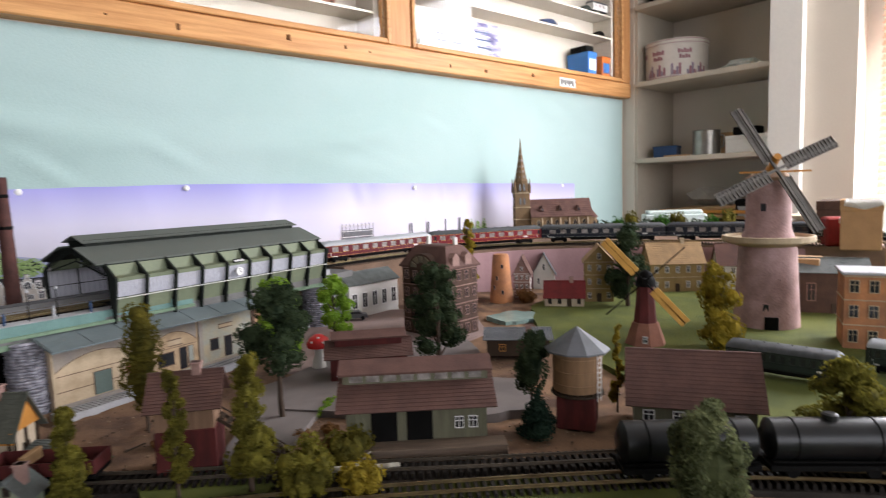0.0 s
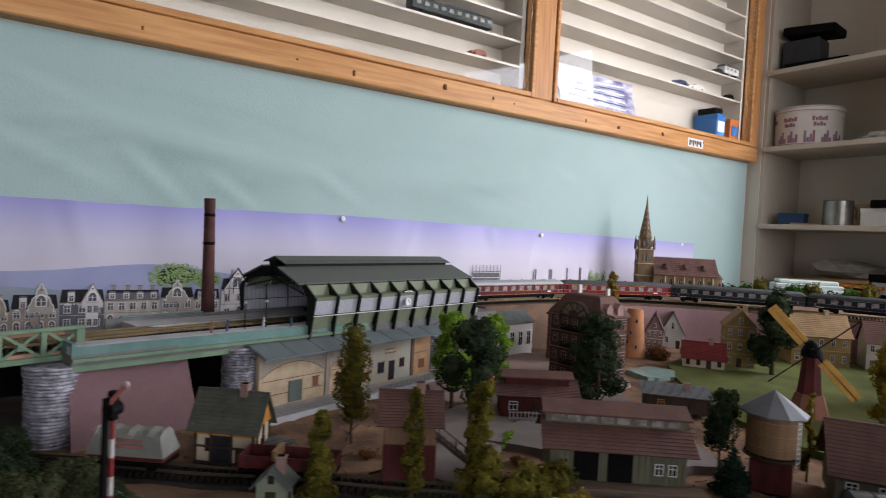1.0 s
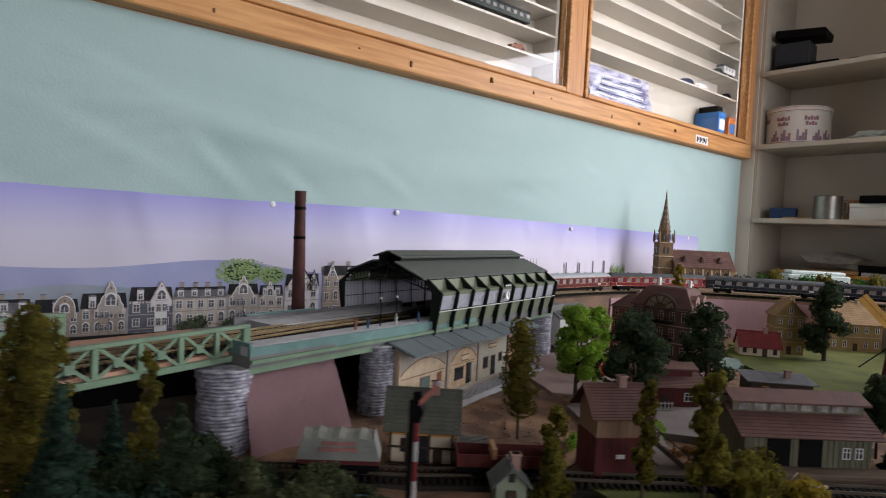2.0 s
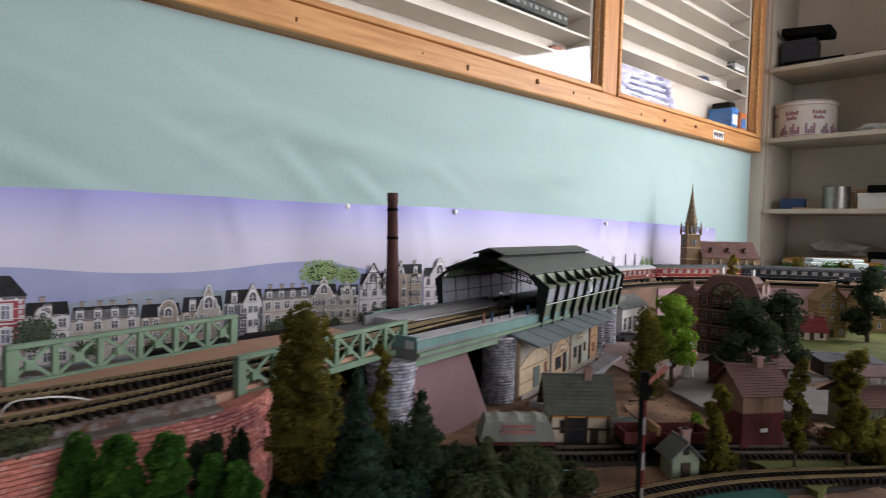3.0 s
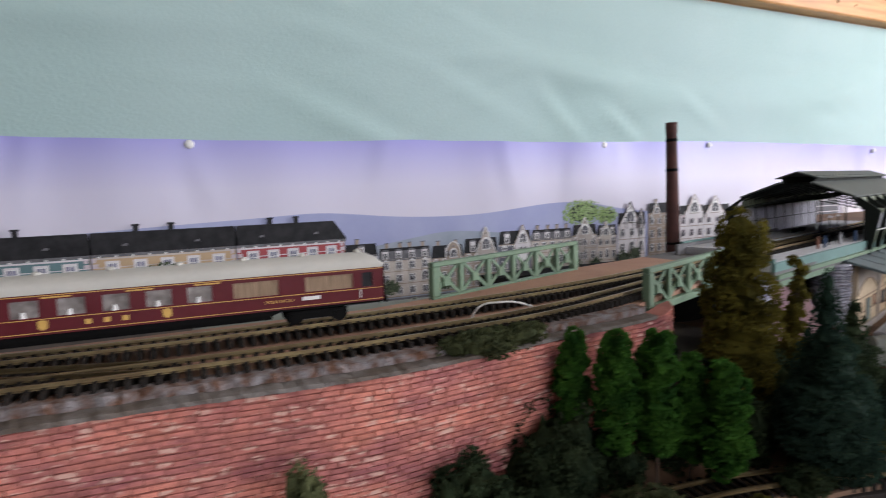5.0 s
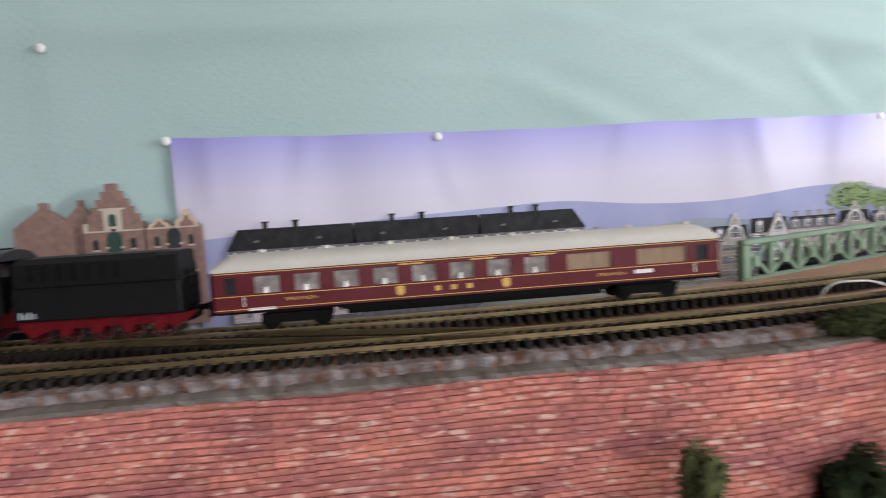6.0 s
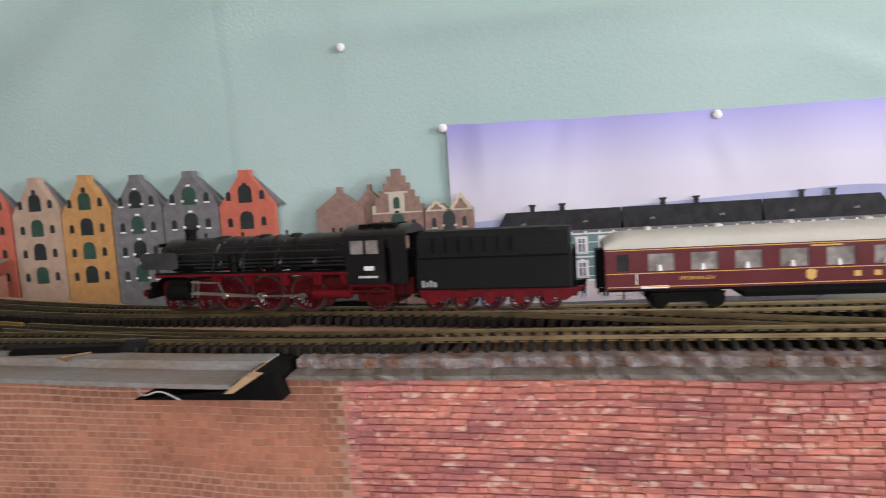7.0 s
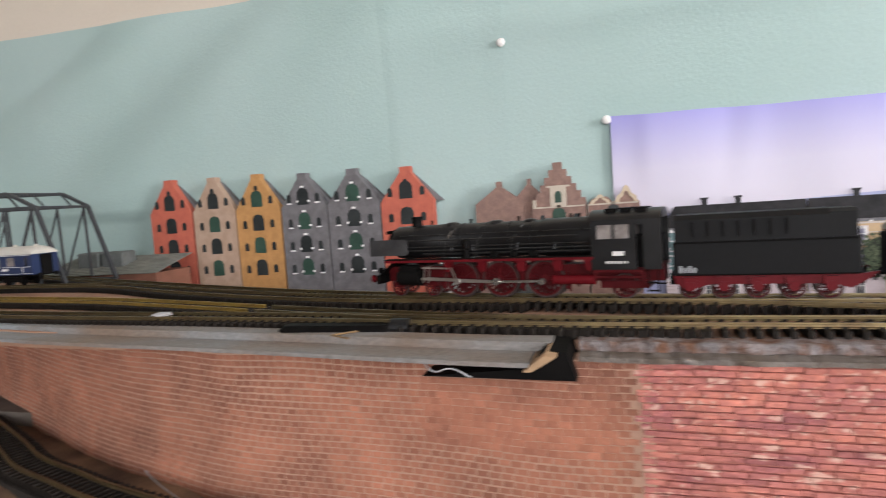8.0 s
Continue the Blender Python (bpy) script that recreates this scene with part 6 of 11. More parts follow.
def tender(m):
    t = thing("tender", "dark grey-black oil tender with a red bogie frame", "tender", m)
    b = B()
    rbox(b, 2, 84, -15.6, 15.6, 13.5, 32.0, 0.8)
    mm("tank", b, GREY_BLACK, t)
    b = B()
    prism(b, [(-14.6, 32), (14.6, 32), (13.6, 43.5), (9, 46.2), (-9, 46.2), (-13.6, 43.5)], "x", 3, 72)
    prism(b, [(-13.4, 32), (13.4, 32), (12.4, 44.5), (8, 46.0), (-8, 46.0), (-12.4, 44.5)], "x", 72, 83)
    mm("oil_bunker", b, GREY_BLACK, t, "ribbed black oil bunker")
    for side in (-1, 1):
        for x in (12, 19, 26, 33, 40, 47, 54):
            b = B()
            bar(b, (x, side * 14.9, 34.5), (x, side * 14.1, 42.5), 1.0, 1.2)
            mm("rib", b, BLACK_MATT, t)
        b = B()
        box(b, 3, 83, side * 15.7 - 0.3, side * 15.7 + 0.3, 31.0, 31.8)
        mm("rim", b, BLACK_MATT, t)
        b = B()
        for k in range(4):
            box(b, 5 + k * 2.2, 6.4 + k * 2.2, side * 15.8 - 0.1, side * 15.8 + 0.1, 15.2, 19 - (k % 2))
        mm("lettering", b, ROOF_SILVER, t)
        b = B()
        prism(b, [(2, 13.3), (84, 13.3), (91, 14.5), (90, 12.5), (80, 6), (74, 8.5), (20, 8.5), (8, 5), (3, 9)], "y", side * 10.5, side * 12.5)
        for k in range(5):
            x = 10 + k * 15.5
            tube(b, (x, side * 12, 7.5), (x, side * 14.4, 7.5), 2.6, seg=12)
            box(b, x - 3.4, x + 3.4, side * 13 - 1, side * 13 + 1, 8.5, 12.5)
        mm("bogie_frame", b, RED, t, "red riveted bogie frame")
        for k in range(5):
            wheel(t, 10 + k * 15.5, 5.7, 5.7, side, 10)
    b = B()
    box(b, 0, 86, -9, 9, 8, 13.5)
    mm("underframe", b, BLACK_MATT, t)
    for z in range(16, 36, 5):
        b = B()
        bar(b, (85, -6, z), (85, 6, z), 0.7)
        mm("rung", b, BLACK_MATT, t)
    for y in (-6, 6):
        b = B()
        bar(b, (85, y, 14), (85, y, 36), 0.8)
        mm("ladder_rail", b, BLACK_MATT, t)
    for y in (-10, 10):
        b = B()
        tube(b, (84, y, 12.2), (89, y, 12.2), 1.6, seg=12)
        tube(b, (89, y, 12.2), (90, y, 12.2), 2.7, seg=14)
        mm("buffer", b, BLACK_MATT, t)
    return t


def text_part(name, words, size, mat, parent, m):
    cu = bpy.data.curves.new(name, "FONT")
    cu.body, cu.size, cu.align_x, cu.align_y, cu.extrude = words, size, "CENTER", "CENTER", 0.00005
    cu.materials.append(mat)
    ob = new(name, cu)
    ob.parent, ob.matrix_basis = parent, m
    return ob


def coach(m, label, paint, roof, line, kind, length=288.0, curtains=False):
    """A four-axle coach: sides with open windows, panes behind them, roof, ends, bogies and underframe."""
    c = thing("passenger_coach", label, "coach", m, group="coaches of the train")
    L, H0, W0, W1, H1 = length, 13.0, 23.5, 33.5, 38.0
    if kind == "dining":
        wins = [(6, 12, 0)] + [(22 + i * 21.3, 35 + i * 21.3, 1) for i in range(8)] + [(196, 222, 2), (238, 268, 2), (274, 281, 0)]
    else:
        n = 10
        wins = [(6, 12, 0)] + [(20 + i * (L - 38) / n, 20 + i * (L - 38) / n + 14, 1) for i in range(n)] + [(L - 13, L - 7, 0)]
    for side in (-1, 1):
        y0, y1 = min(side * 15.6, side * 16.6), max(side * 15.6, side * 16.6)
        b = B()
        box(b, 0, L, y0, y1, H0, W0)
        box(b, 0, L, y0, y1, W1, H1)
        edges = [0] + [v for w in wins for v in w[:2]] + [L]
        for a, e in zip(edges[::2], edges[1::2]):
            box(b, a, e, y0, y1, W0, W1)
        mm("side", b, paint, c)
        for x0, x1, k in wins:
            b = B()
            box(b, x0, x1, side * 15.7 - 0.15, side * 15.7 + 0.15, W0, W1)
            mm("window", b, WINDOW_DARK if kind == "old" else (WINDOW_DARK, WINDOW_LIT, CURTAIN)[k] if line is GOLD else (WINDOW_DARK if k != 1 else WINDOW_LIT), c)
            if k == 1 and kind == "dining":
                b = B()
                tube(b, ((x0 + x1) / 2 - 1, side * 16.0, W0), ((x0 + x1) / 2 - 1, side * 16.0, W0 + 3.4), 1.4, 0.9, seg=8)
                mm("table_lamp", b, PRINT_WHITE, c)
        b = B()
        for z in (H0 + 1.2, W0 - 1.4, W1 + 2.2):
            box(b, 0.5, L - 0.5, side * 16.65 - 0.08, side * 16.65 + 0.08, z, z + 0.45)
        mm("lining", b, line, c)
        if kind == "dining":
            b = B()
            for x in (100, 160):
                prism(b, [(x - 2.2, 17.0), (x, 15.4), (x + 2.2, 17.0), (x + 2.4, 21), (x, 21.8), (x - 2.4, 21)], "y", side * 16.6, side * 16.75)
            for x in (121, 130, 139):
                box(b, x - 1.6, x + 1.6, min(side * 16.6, side * 16.75), max(side * 16.6, side * 16.75), 17, 20)
            mm("crest", b, GOLD, c)
            rot = pose(0, 0, 0, 90, 0, 0) if side < 0 else pose(0, 0, 0, 90, 0, 180)
            for x in (46, 222):
                text_part("lettering", "SPEISEWAGEN", 0.0027, GOLD, c, Matrix.Translation((x * 0.001, side * 0.01672, 0.0188)) @ rot)
            for x in (100, 140, 175):
                b = B()
                box(b, x, x + 14, side * 16.65 - 0.06, side * 16.65 + 0.06, 34.2, 35.1)
                mm("name_strip", b, GOLD, c)
        for x0, x1 in ((18, 32), (L - 52, L - 41)):
            b = B()
            box(b, x0, x1, side * 16.65 - 0.06, side * 16.65 + 0.06, 13.4 if x0 < 100 else 18, 15.0 if x0 < 100 else 20.5)
            mm("route_board", b, PRINT_WHITE, c)
        for x in (15.5, L - 15.5):
            b = B()
            box(b, x, x + 0.6, side * 16.9 - 0.2, side * 16.9 + 0.2, 16, 22)
            mm("grab_rail", b, PRINT_WHITE, c)
        b = B()
        prism(b, [(62, 13), (L - 62, 13), (L - 70, 9.3), (70, 9.3)], "y", side * 14.6, side * 15.2)
        mm("skirt", b, BLACK_MATT, c)
    for x0, x1 in ((0, 1), (L - 1, L)):
        b = B()
        box(b, x0, x1, -15.6, 15.6, H0, H1)
        mm("end_wall", b, paint, c)
    for x0, x1 in ((-4.2, 0), (L, L + 4.2)):
        b = B()
        box(b, x0, x1, -6, 6, 13, 36)
        mm("gangway", b, BLACK_MATT, c)
    b = B()
    box(b, 1, L - 1, -15.5, 15.5, H0 - 1.5, H0 + 1)
    mm("floor", b, BLACK_MATT, c)
    # roof: arched skin whose ends droop
    b = B()
    rings = []
    for x, k in ((-0.3, 0.35), (2, 0.62), (6, 0.88), (12, 1.0), (L - 12, 1.0), (L - 6, 0.88), (L - 2, 0.62), (L + 0.3, 0.35)):
        rings.append([(x, 16.9 * math.cos(a), H1 - 0.3 + 8.6 * k * math.sin(a) ** 0.75) for a in np.linspace(0.001, math.pi - 0.001, 15)] + [(x, -16.9, H1 - 1.2), (x, 16.9, H1 - 1.2)])
    solid(b, rings)
    mm("roof", b, roof, c, smooth=40)
    for x in range(24, int(L) - 10, 36):
        b = B()
        lathe(b, [(2.2, 46), (2.2, 47.6), (1.2, 48.2)], 10, centre=(x, 0))
        mm("roof_vent", b, roof, c)
    for x in (42, L - 42):
        g = mm("bogie", B(), BLACK_MATT, c)
        b = B()
        for side in (-1, 1):
            prism(b, [(x - 19, 10), (x + 19, 10), (x + 17, 6), (x + 9, 4.2), (x - 9, 4.2), (x - 17, 6)], "y", side * 10.4, side * 12.4)
            for d in (-14, 14):
                box(b, x + d - 3, x + d + 3, side * 12.4 - 0.6, side * 12.4 + 1.0, 4.5, 8.5)
        box(b, x - 12, x + 12, -10, 10, 8, 11)
        for d in (-14, 14):
            for side in (-1, 1):
                tube(b, (x + d, side * 7.0, 5.6), (x + d, side * 9.0, 5.6), 5.6, seg=20)
        for v in b.verts:
            v.co *= 0.001
        b.to_mesh(g.data)
        b.free()
    b = B()
    box(b, 70, L - 70, -11, 11, 6.0, 11.5)
    mm("underframe", b, BLACK_MATT, c)
    for x, d in ((0, -1), (L, 1)):
        for y in (-10, 10):
            b = B()
            tube(b, (x, y, 12.2), (x + d * 3, y, 12.2), 1.4, seg=10)
            tube(b, (x + d * 3, y, 12.2), (x + d * 3.8, y, 12.2), 2.6, seg=12)
            mm("buffer", b, BLACK_MATT, c)
    return c


def s_at_y(line, y):
    pts, t = line
    return float(np.interp(y, pts[:, 1], t))


def on_track(line, s0, s1):
    return put(at_length(line, s0), at_length(line, s1), RZ)[0]


S0 = s_at_y(TRAIN_LINE, -1.114)
STRETCH = Matrix.Diagonal((1.09, 1.03, 1.03, 1))
locomotive(on_track(TRAIN_LINE, S0, S0 + 0.203) @ STRETCH)
tender(on_track(TRAIN_LINE, S0 + 0.205, S0 + 0.303) @ STRETCH)
LOWER = Matrix.Diagonal((1.015, 1, 0.925, 1))
coach(on_track(TRAIN_LINE, S0 + 0.313, S0 + 0.606) @ LOWER, "maroon dining coach with pale roof and gold lining", MAROON, ROOF_CREAM, GOLD, "dining")
# the other coaches wait on the rear curve behind the hall
NAVY_DEEP = material("blue_black_coach_paint", (0.010, 0.012, 0.020), 0.5, vary=0.15, bump=0.03, spec=0.2)
RAKE = [("maroon coach with silver grey roof on the rear curve", MAROON, ROOF_SILVER, GOLD, "day"), ("crimson coach with grimy grey roof and gold lining", REDCOACH, ROOF_GRIMY, GOLD, "day"),
        ("blue-black coach with grimy grey roof", NAVY_DEEP, ROOF_GRIMY, ROOF_SAGE, "day"), ("blue-black coach with dark grey roof at the curve", NAVY_DEEP, ROOF_DARK, ROOF_SAGE, "day"),
        ("dark green coach with dark grey roof near the church", COACHGREEN, ROOF_DARK, PRINT_WHITE, "day")]
s = s_at_y(TRAIN_LINE, 0.60)
for row in RAKE:
    coach(on_track(TRAIN_LINE, s, s + 0.288) @ LOWER, *row)
    s += 0.302
# blue coach waiting at the deck end
coach(put((-1.018, -1.881), (-0.995, -1.594), RZ + 0.002)[0], "dark blue coach with pale roof standing at the deck end", NAVY, ROOF_CREAM, PRINT_WHITE, "day")

# coaches stabled in the low yard: only their roofs rise above the deck
for a, b2 in (((-0.905, -1.02), (-0.905, -0.76)), ((-0.915, -0.745), (-0.905, -0.49)), ((-0.955, -0.62), (-0.945, -0.36)), ((-0.935, -0.345), (-1.02, -0.10))):
    cc = put(a, b2, 1.045)[0]
    k = coach(cc, "stabled coach with sage grey roof in the low yard", COACHGREEN, ROOF_SAGE, PRINT_WHITE, "day", 250.0)

# ---- bridge, station hall and what stands under it ----


def truss(a, b, label, bays=5, h=0.038, z=DZ - 0.010):
    """A lattice girder with chords, posts and crossed diagonals."""
    m, L = put(a, b, z)
    t = thing("truss_girder", label, "bridge girder", m, group="bridge girders")
    for z0, z1, w in ((0, 0.006, 0.006), (h - 0.004, h, 0.006)):
        bm = B()
        rbox(bm, 0, L, -w / 2, w / 2, z0, z1, 0.0006)
        part("chord", bm, GREEN_STEEL, t)
    for i in range(bays + 1):
        x, w = L * i / bays, 0.0045 if i in (0, bays) else 0.0028
        bm = B()
        rbox(bm, min(max(0, x - w), L - 2 * w), min(max(2 * w, x + w), L), -w * 0.7, w * 0.7, 0.006, h - 0.004, 0.0005)
        part("post", bm, GREEN_STEEL, t)
    for i in range(bays):
        x0, x1 = L * i / bays + 0.003, L * (i + 1) / bays - 0.003
        for p, q in (((x0, 0.0008, 0.006), (x1, 0.0008, h - 0.004)), ((x0, -0.0008, h - 0.004), (x1, -0.0008, 0.006))):
            bm = B()
            bar(bm, p, q, 0.0012, 0.003)
            part("diagonal", bm, GREEN_STEEL, t)
        bm = B()
        box(bm, (x0 + x1) / 2 - 0.004, (x0 + x1) / 2 + 0.004, -0.0018, 0.0018, h / 2 - 0.004, h / 2 + 0.004)
        part("gusset", bm, GREEN_STEEL, t)
    return t


truss((-0.747, -0.309), (-0.824, -0.083), "sage green lattice bridge girder beside the near track", 6, 0.036)
truss((-0.853, -0.443), (-0.922, -0.235), "sage green lattice bridge girder beside the far track", 6, 0.035, DZ - 0.004)
bm = B()
prism(bm, [(-0.750, -0.31), (-0.827, -0.085), (-0.96, -0.10), (-0.935, -0.22), (-0.90, -0.32)], "z", DZ - 0.010, DZ - 0.0005)
tagged(part("bridge_deck", bm, CORK), "pinkish board deck of the bridge", "bridge deck", "", "structure")

# station deck
near_edge = [(-0.787, -0.096), (-0.818, 0.03), (-0.856, 0.188), (-0.957, 0.548), (-0.985, 0.63)]
far_edge = [(x - 0.165, y - 0.045) for x, y in near_edge]
bm = B()
prism(bm, near_edge + far_edge[::-1], "z", DZ - 0.012, DZ - 0.001)
tagged(part("station_deck", bm, material("dull_grey_deck", (0.16, 0.155, 0.15), 0.8, vary=0.2)), "grey station deck carried on stone piers", "station deck", "", "structure")
STONE_GREY = material("dull_grey_platform_wall", (0.17, 0.165, 0.165), 0.8, second=(0.12, 0.118, 0.12), scale=40, vary=0.2, bump=0.2)
platform = thing("platform", "grey platform with a teal green edge before the station hall", "platform")


def along(pts, off0, off1, z0, z1, mats, name, label="", y_from=-9, y_to=9):
    bm = B()
    rings = []
    line = smooth_line(pts, 0.01)[0]
    d = np.gradient(line, axis=0)
    d /= np.linalg.norm(d, axis=1)[:, None]
    for p, q in zip(line, d):
        if y_from <= p[1] <= y_to:
            n = (-q[1], q[0])
            rings.append([(p[0] + n[0] * off0, p[1] + n[1] * off0, z0), (p[0] + n[0] * off1, p[1] + n[1] * off1, z0), (p[0] + n[0] * off1, p[1] + n[1] * off1, z1), (p[0] + n[0] * off0, p[1] + n[1] * off0, z1)])
    solid(bm, rings)
    return part(name, bm, mats, platform, label)


along(near_edge, 0.004, 0.030, DZ - 0.001, DZ + 0.008, PAVING, "paving", "grey platform paving", y_to=0.58)
along(near_edge, 0.0, 0.004, DZ - 0.005, DZ + 0.0075, TEAL_STEEL, "parapet", "teal green platform parapet", y_to=0.30)
along(near_edge, -0.004, 0.0, DZ - 0.008, DZ - 0.004, GREEN_STEEL, "ledge_strip", y_to=0.30)
along(near_edge, 0.002, 0.010, DZ - 0.019, DZ - 0.012, GREEN_STEEL, "girder", "pale green girder under the deck", y_to=0.58)
along(near_edge, 0.094, 0.150, DZ - 0.001, DZ + 0.008, PAVING, "paving", "", y_from=0.0, y_to=0.58)
along(near_edge, 0.150, 0.154, DZ - 0.006, DZ + 0.014, TEAL_STEEL, "parapet", "", y_from=0.0, y_to=0.12)
along(near_edge, 0.146, 0.150, DZ - 0.006, DZ + 0.012, STONE_GREY, "platform_wall", "dull grey wall behind the far platform", y_from=-0.02, y_to=0.30)
bm = B()
bar(bm, (-0.789, -0.094, DZ + 0.003), (-0.825, -0.104, DZ + 0.003), 0.004, 0.018)
part("parapet", bm, TEAL_STEEL, platform)
# small plain figures and posts on the platform
for i, (x, y, c) in enumerate(((-0.838, 0.055, SALMON), (-0.842, 0.075, DARK_BLUE), (-0.853, 0.125, PAVING), (-0.858, 0.165, DARK_BLUE))):
    bm = B()
    lathe(bm, [(0.0014, 0), (0.0018, 0.006), (0.0019, 0.010), (0.0010, 0.0115), (0.0013, 0.013), (0.0007, 0.0145)], 8)
    tagged(part("figurine", bm, c, m=pose(x, y, DZ + 0.008)), "tiny painted plain figurine on the platform", "figurine", "platform figurines")
for x, y in ((-0.86, 0.13), (-0.852, 0.10)):
    lamp = thing("platform_lamp", "thin grey platform lamp post", "lamp", pose(x, y, DZ + 0.008), "platform lamps")
    bm = B()
    tube(bm, (0, 0, 0), (0, 0, 0.035), 0.0008, 0.0005, 6)
    part("post", bm, BLACK_MATT, lamp)
    bm = B()
    lathe(bm, [(0.0025, 0.034), (0.0015, 0.036), (0.0005, 0.037)], 8)
    part("shade", bm, PAVING, lamp)
for x, y, L in ((-0.985, 0.235, 0.020), (-0.995, 0.27, 0.018)):
    bench = thing("platform_bench", "dark bench on the far platform", "bench", pose(x, y, DZ + 0.008, 0, 0, 105), "platform benches")
    bm = B()
    box(bm, 0, L, 0, 0.006, 0.004, 0.0055)
    part("seat", bm, BLACK_MATT, bench)
    for xx in (0.002, L - 0.004):
        bm = B()
        box(bm, xx, xx + 0.0015, 0, 0.006, 0, 0.004)
        part("leg", bm, BLACK_MATT, bench)


def pier(x, y, r, z0, z1, label):
    """Thin uneven courses of stone, each a little wider or narrower, with a flared cap."""
    p = thing("stone_pier", label, "pier", pose(x, y, 0), "stone piers")
    n = int((z1 - z0) / 0.0036)
    rnd = random.Random(int(1000 * abs(x)))
    k = 40
    wave = [0.0] * k
    for i in range(n):
        bm = B()
        a, b = z0 + (z1 - z0) * i / n, z0 + (z1 - z0) * (i + 1) / n
        off = [rnd.uniform(-0.0007, 0.0007) for _ in range(k)]
        grow = rnd.uniform(-0.0006, 0.0006) + (0.0016 if i >= n - 3 else 0.0)
        phase = rnd.uniform(0, 6.28)
        top = [0.0005 * math.sin(j * 6.2832 / k * 3 + phase) + 0.0003 * math.sin(j * 6.2832 / k * 7 + 2 * phase) if i < n - 1 else 0.0 for j in range(k)]
        rings = []
        for f, e in ((0.03, 0.0022), (0.30, 0.0003), (0.62, 0.0), (0.93, 0.0020)):
            rings.append([((r + o - e + grow) * math.cos(2 * math.pi * j / k), (r + o - e + grow) * math.sin(2 * math.pi * j / k), (a + wave[j]) * (1 - f) + (b + top[j]) * f) for j, o in enumerate(off)])
        solid(bm, rings)
        part("stone_course", bm, STONE_PIER, p)
        wave = top


pier(-0.812, -0.111, 0.0265, 0.995, 1.0955, "round grey stone pier at the bridge end")
pier(-0.846, 0.094, 0.0225, 1.0, 1.0955, "round grey stone pier before the warehouse")
pier(-0.938, 0.452, 0.017, 1.0, 1.0955, "slim round grey stone pier behind the warehouse")
pier(-0.998, 0.562, 0.030, 1.0, 1.0955, "thick round grey stone pier at the hall end")

# mauve board, and near-black sheets painting the shade under the bridge
bm = B()
face(bm, [(-0.774, -0.094, 1.0), (-0.806, 0.040, 1.0), (-0.842, 0.028, 1.087), (-0.797, -0.098, 1.094)])
bmesh.ops.solidify(bm, geom=bm.faces[:], thickness=0.004)
tagged(part("leaning_board", bm, PINKBOARD), "leaning mauve board under the station deck", "board")
slab("under_deck_wall", "added near-black wall for the shade behind the piers", -1.02, -0.985, -0.30, 0.30, 0.985, DZ - 0.012, UNDER_SHADE)
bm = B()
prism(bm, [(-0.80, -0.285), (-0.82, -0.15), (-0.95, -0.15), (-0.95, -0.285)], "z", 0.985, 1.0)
tagged(part("hollow_floor", bm, UNDER_SHADE), "near-black sheet for the shade under the bridge", "", "", "structure")

# ---- train hall ----
HA, HB = (-0.857, 0.190), (-0.957, 0.550)
hm, HL = put(HA, HB, DZ)
HW, EAVE, RIDGE = 0.168, 0.058, 0.090
hall = thing("train_hall", "olive green glazed station hall with a grey lantern roof", "station hall", hm)
BAYS = 9
def lean(side, y, o, z):
    return y + side * o, z


def bay_panel(name, x0, x1, pts, mat, side, y, pinch=0.0):
    """A strip of wall between two fins. pts: two points (outward, z)."""
    bm = B()
    (o0, z0), (o1, z1) = pts
    solid(bm, [[(x + k, y + side * o0, z0), (x, y + side * o1, z1), (x, y + side * (o1 - 0.0016), z1 + 0.0008), (x + k, y + side * (o0 - 0.0016), z0 + 0.0008)] for x, k in ((x0, pinch), (x1, -pinch))])
    return part(name, bm, mat, hall)


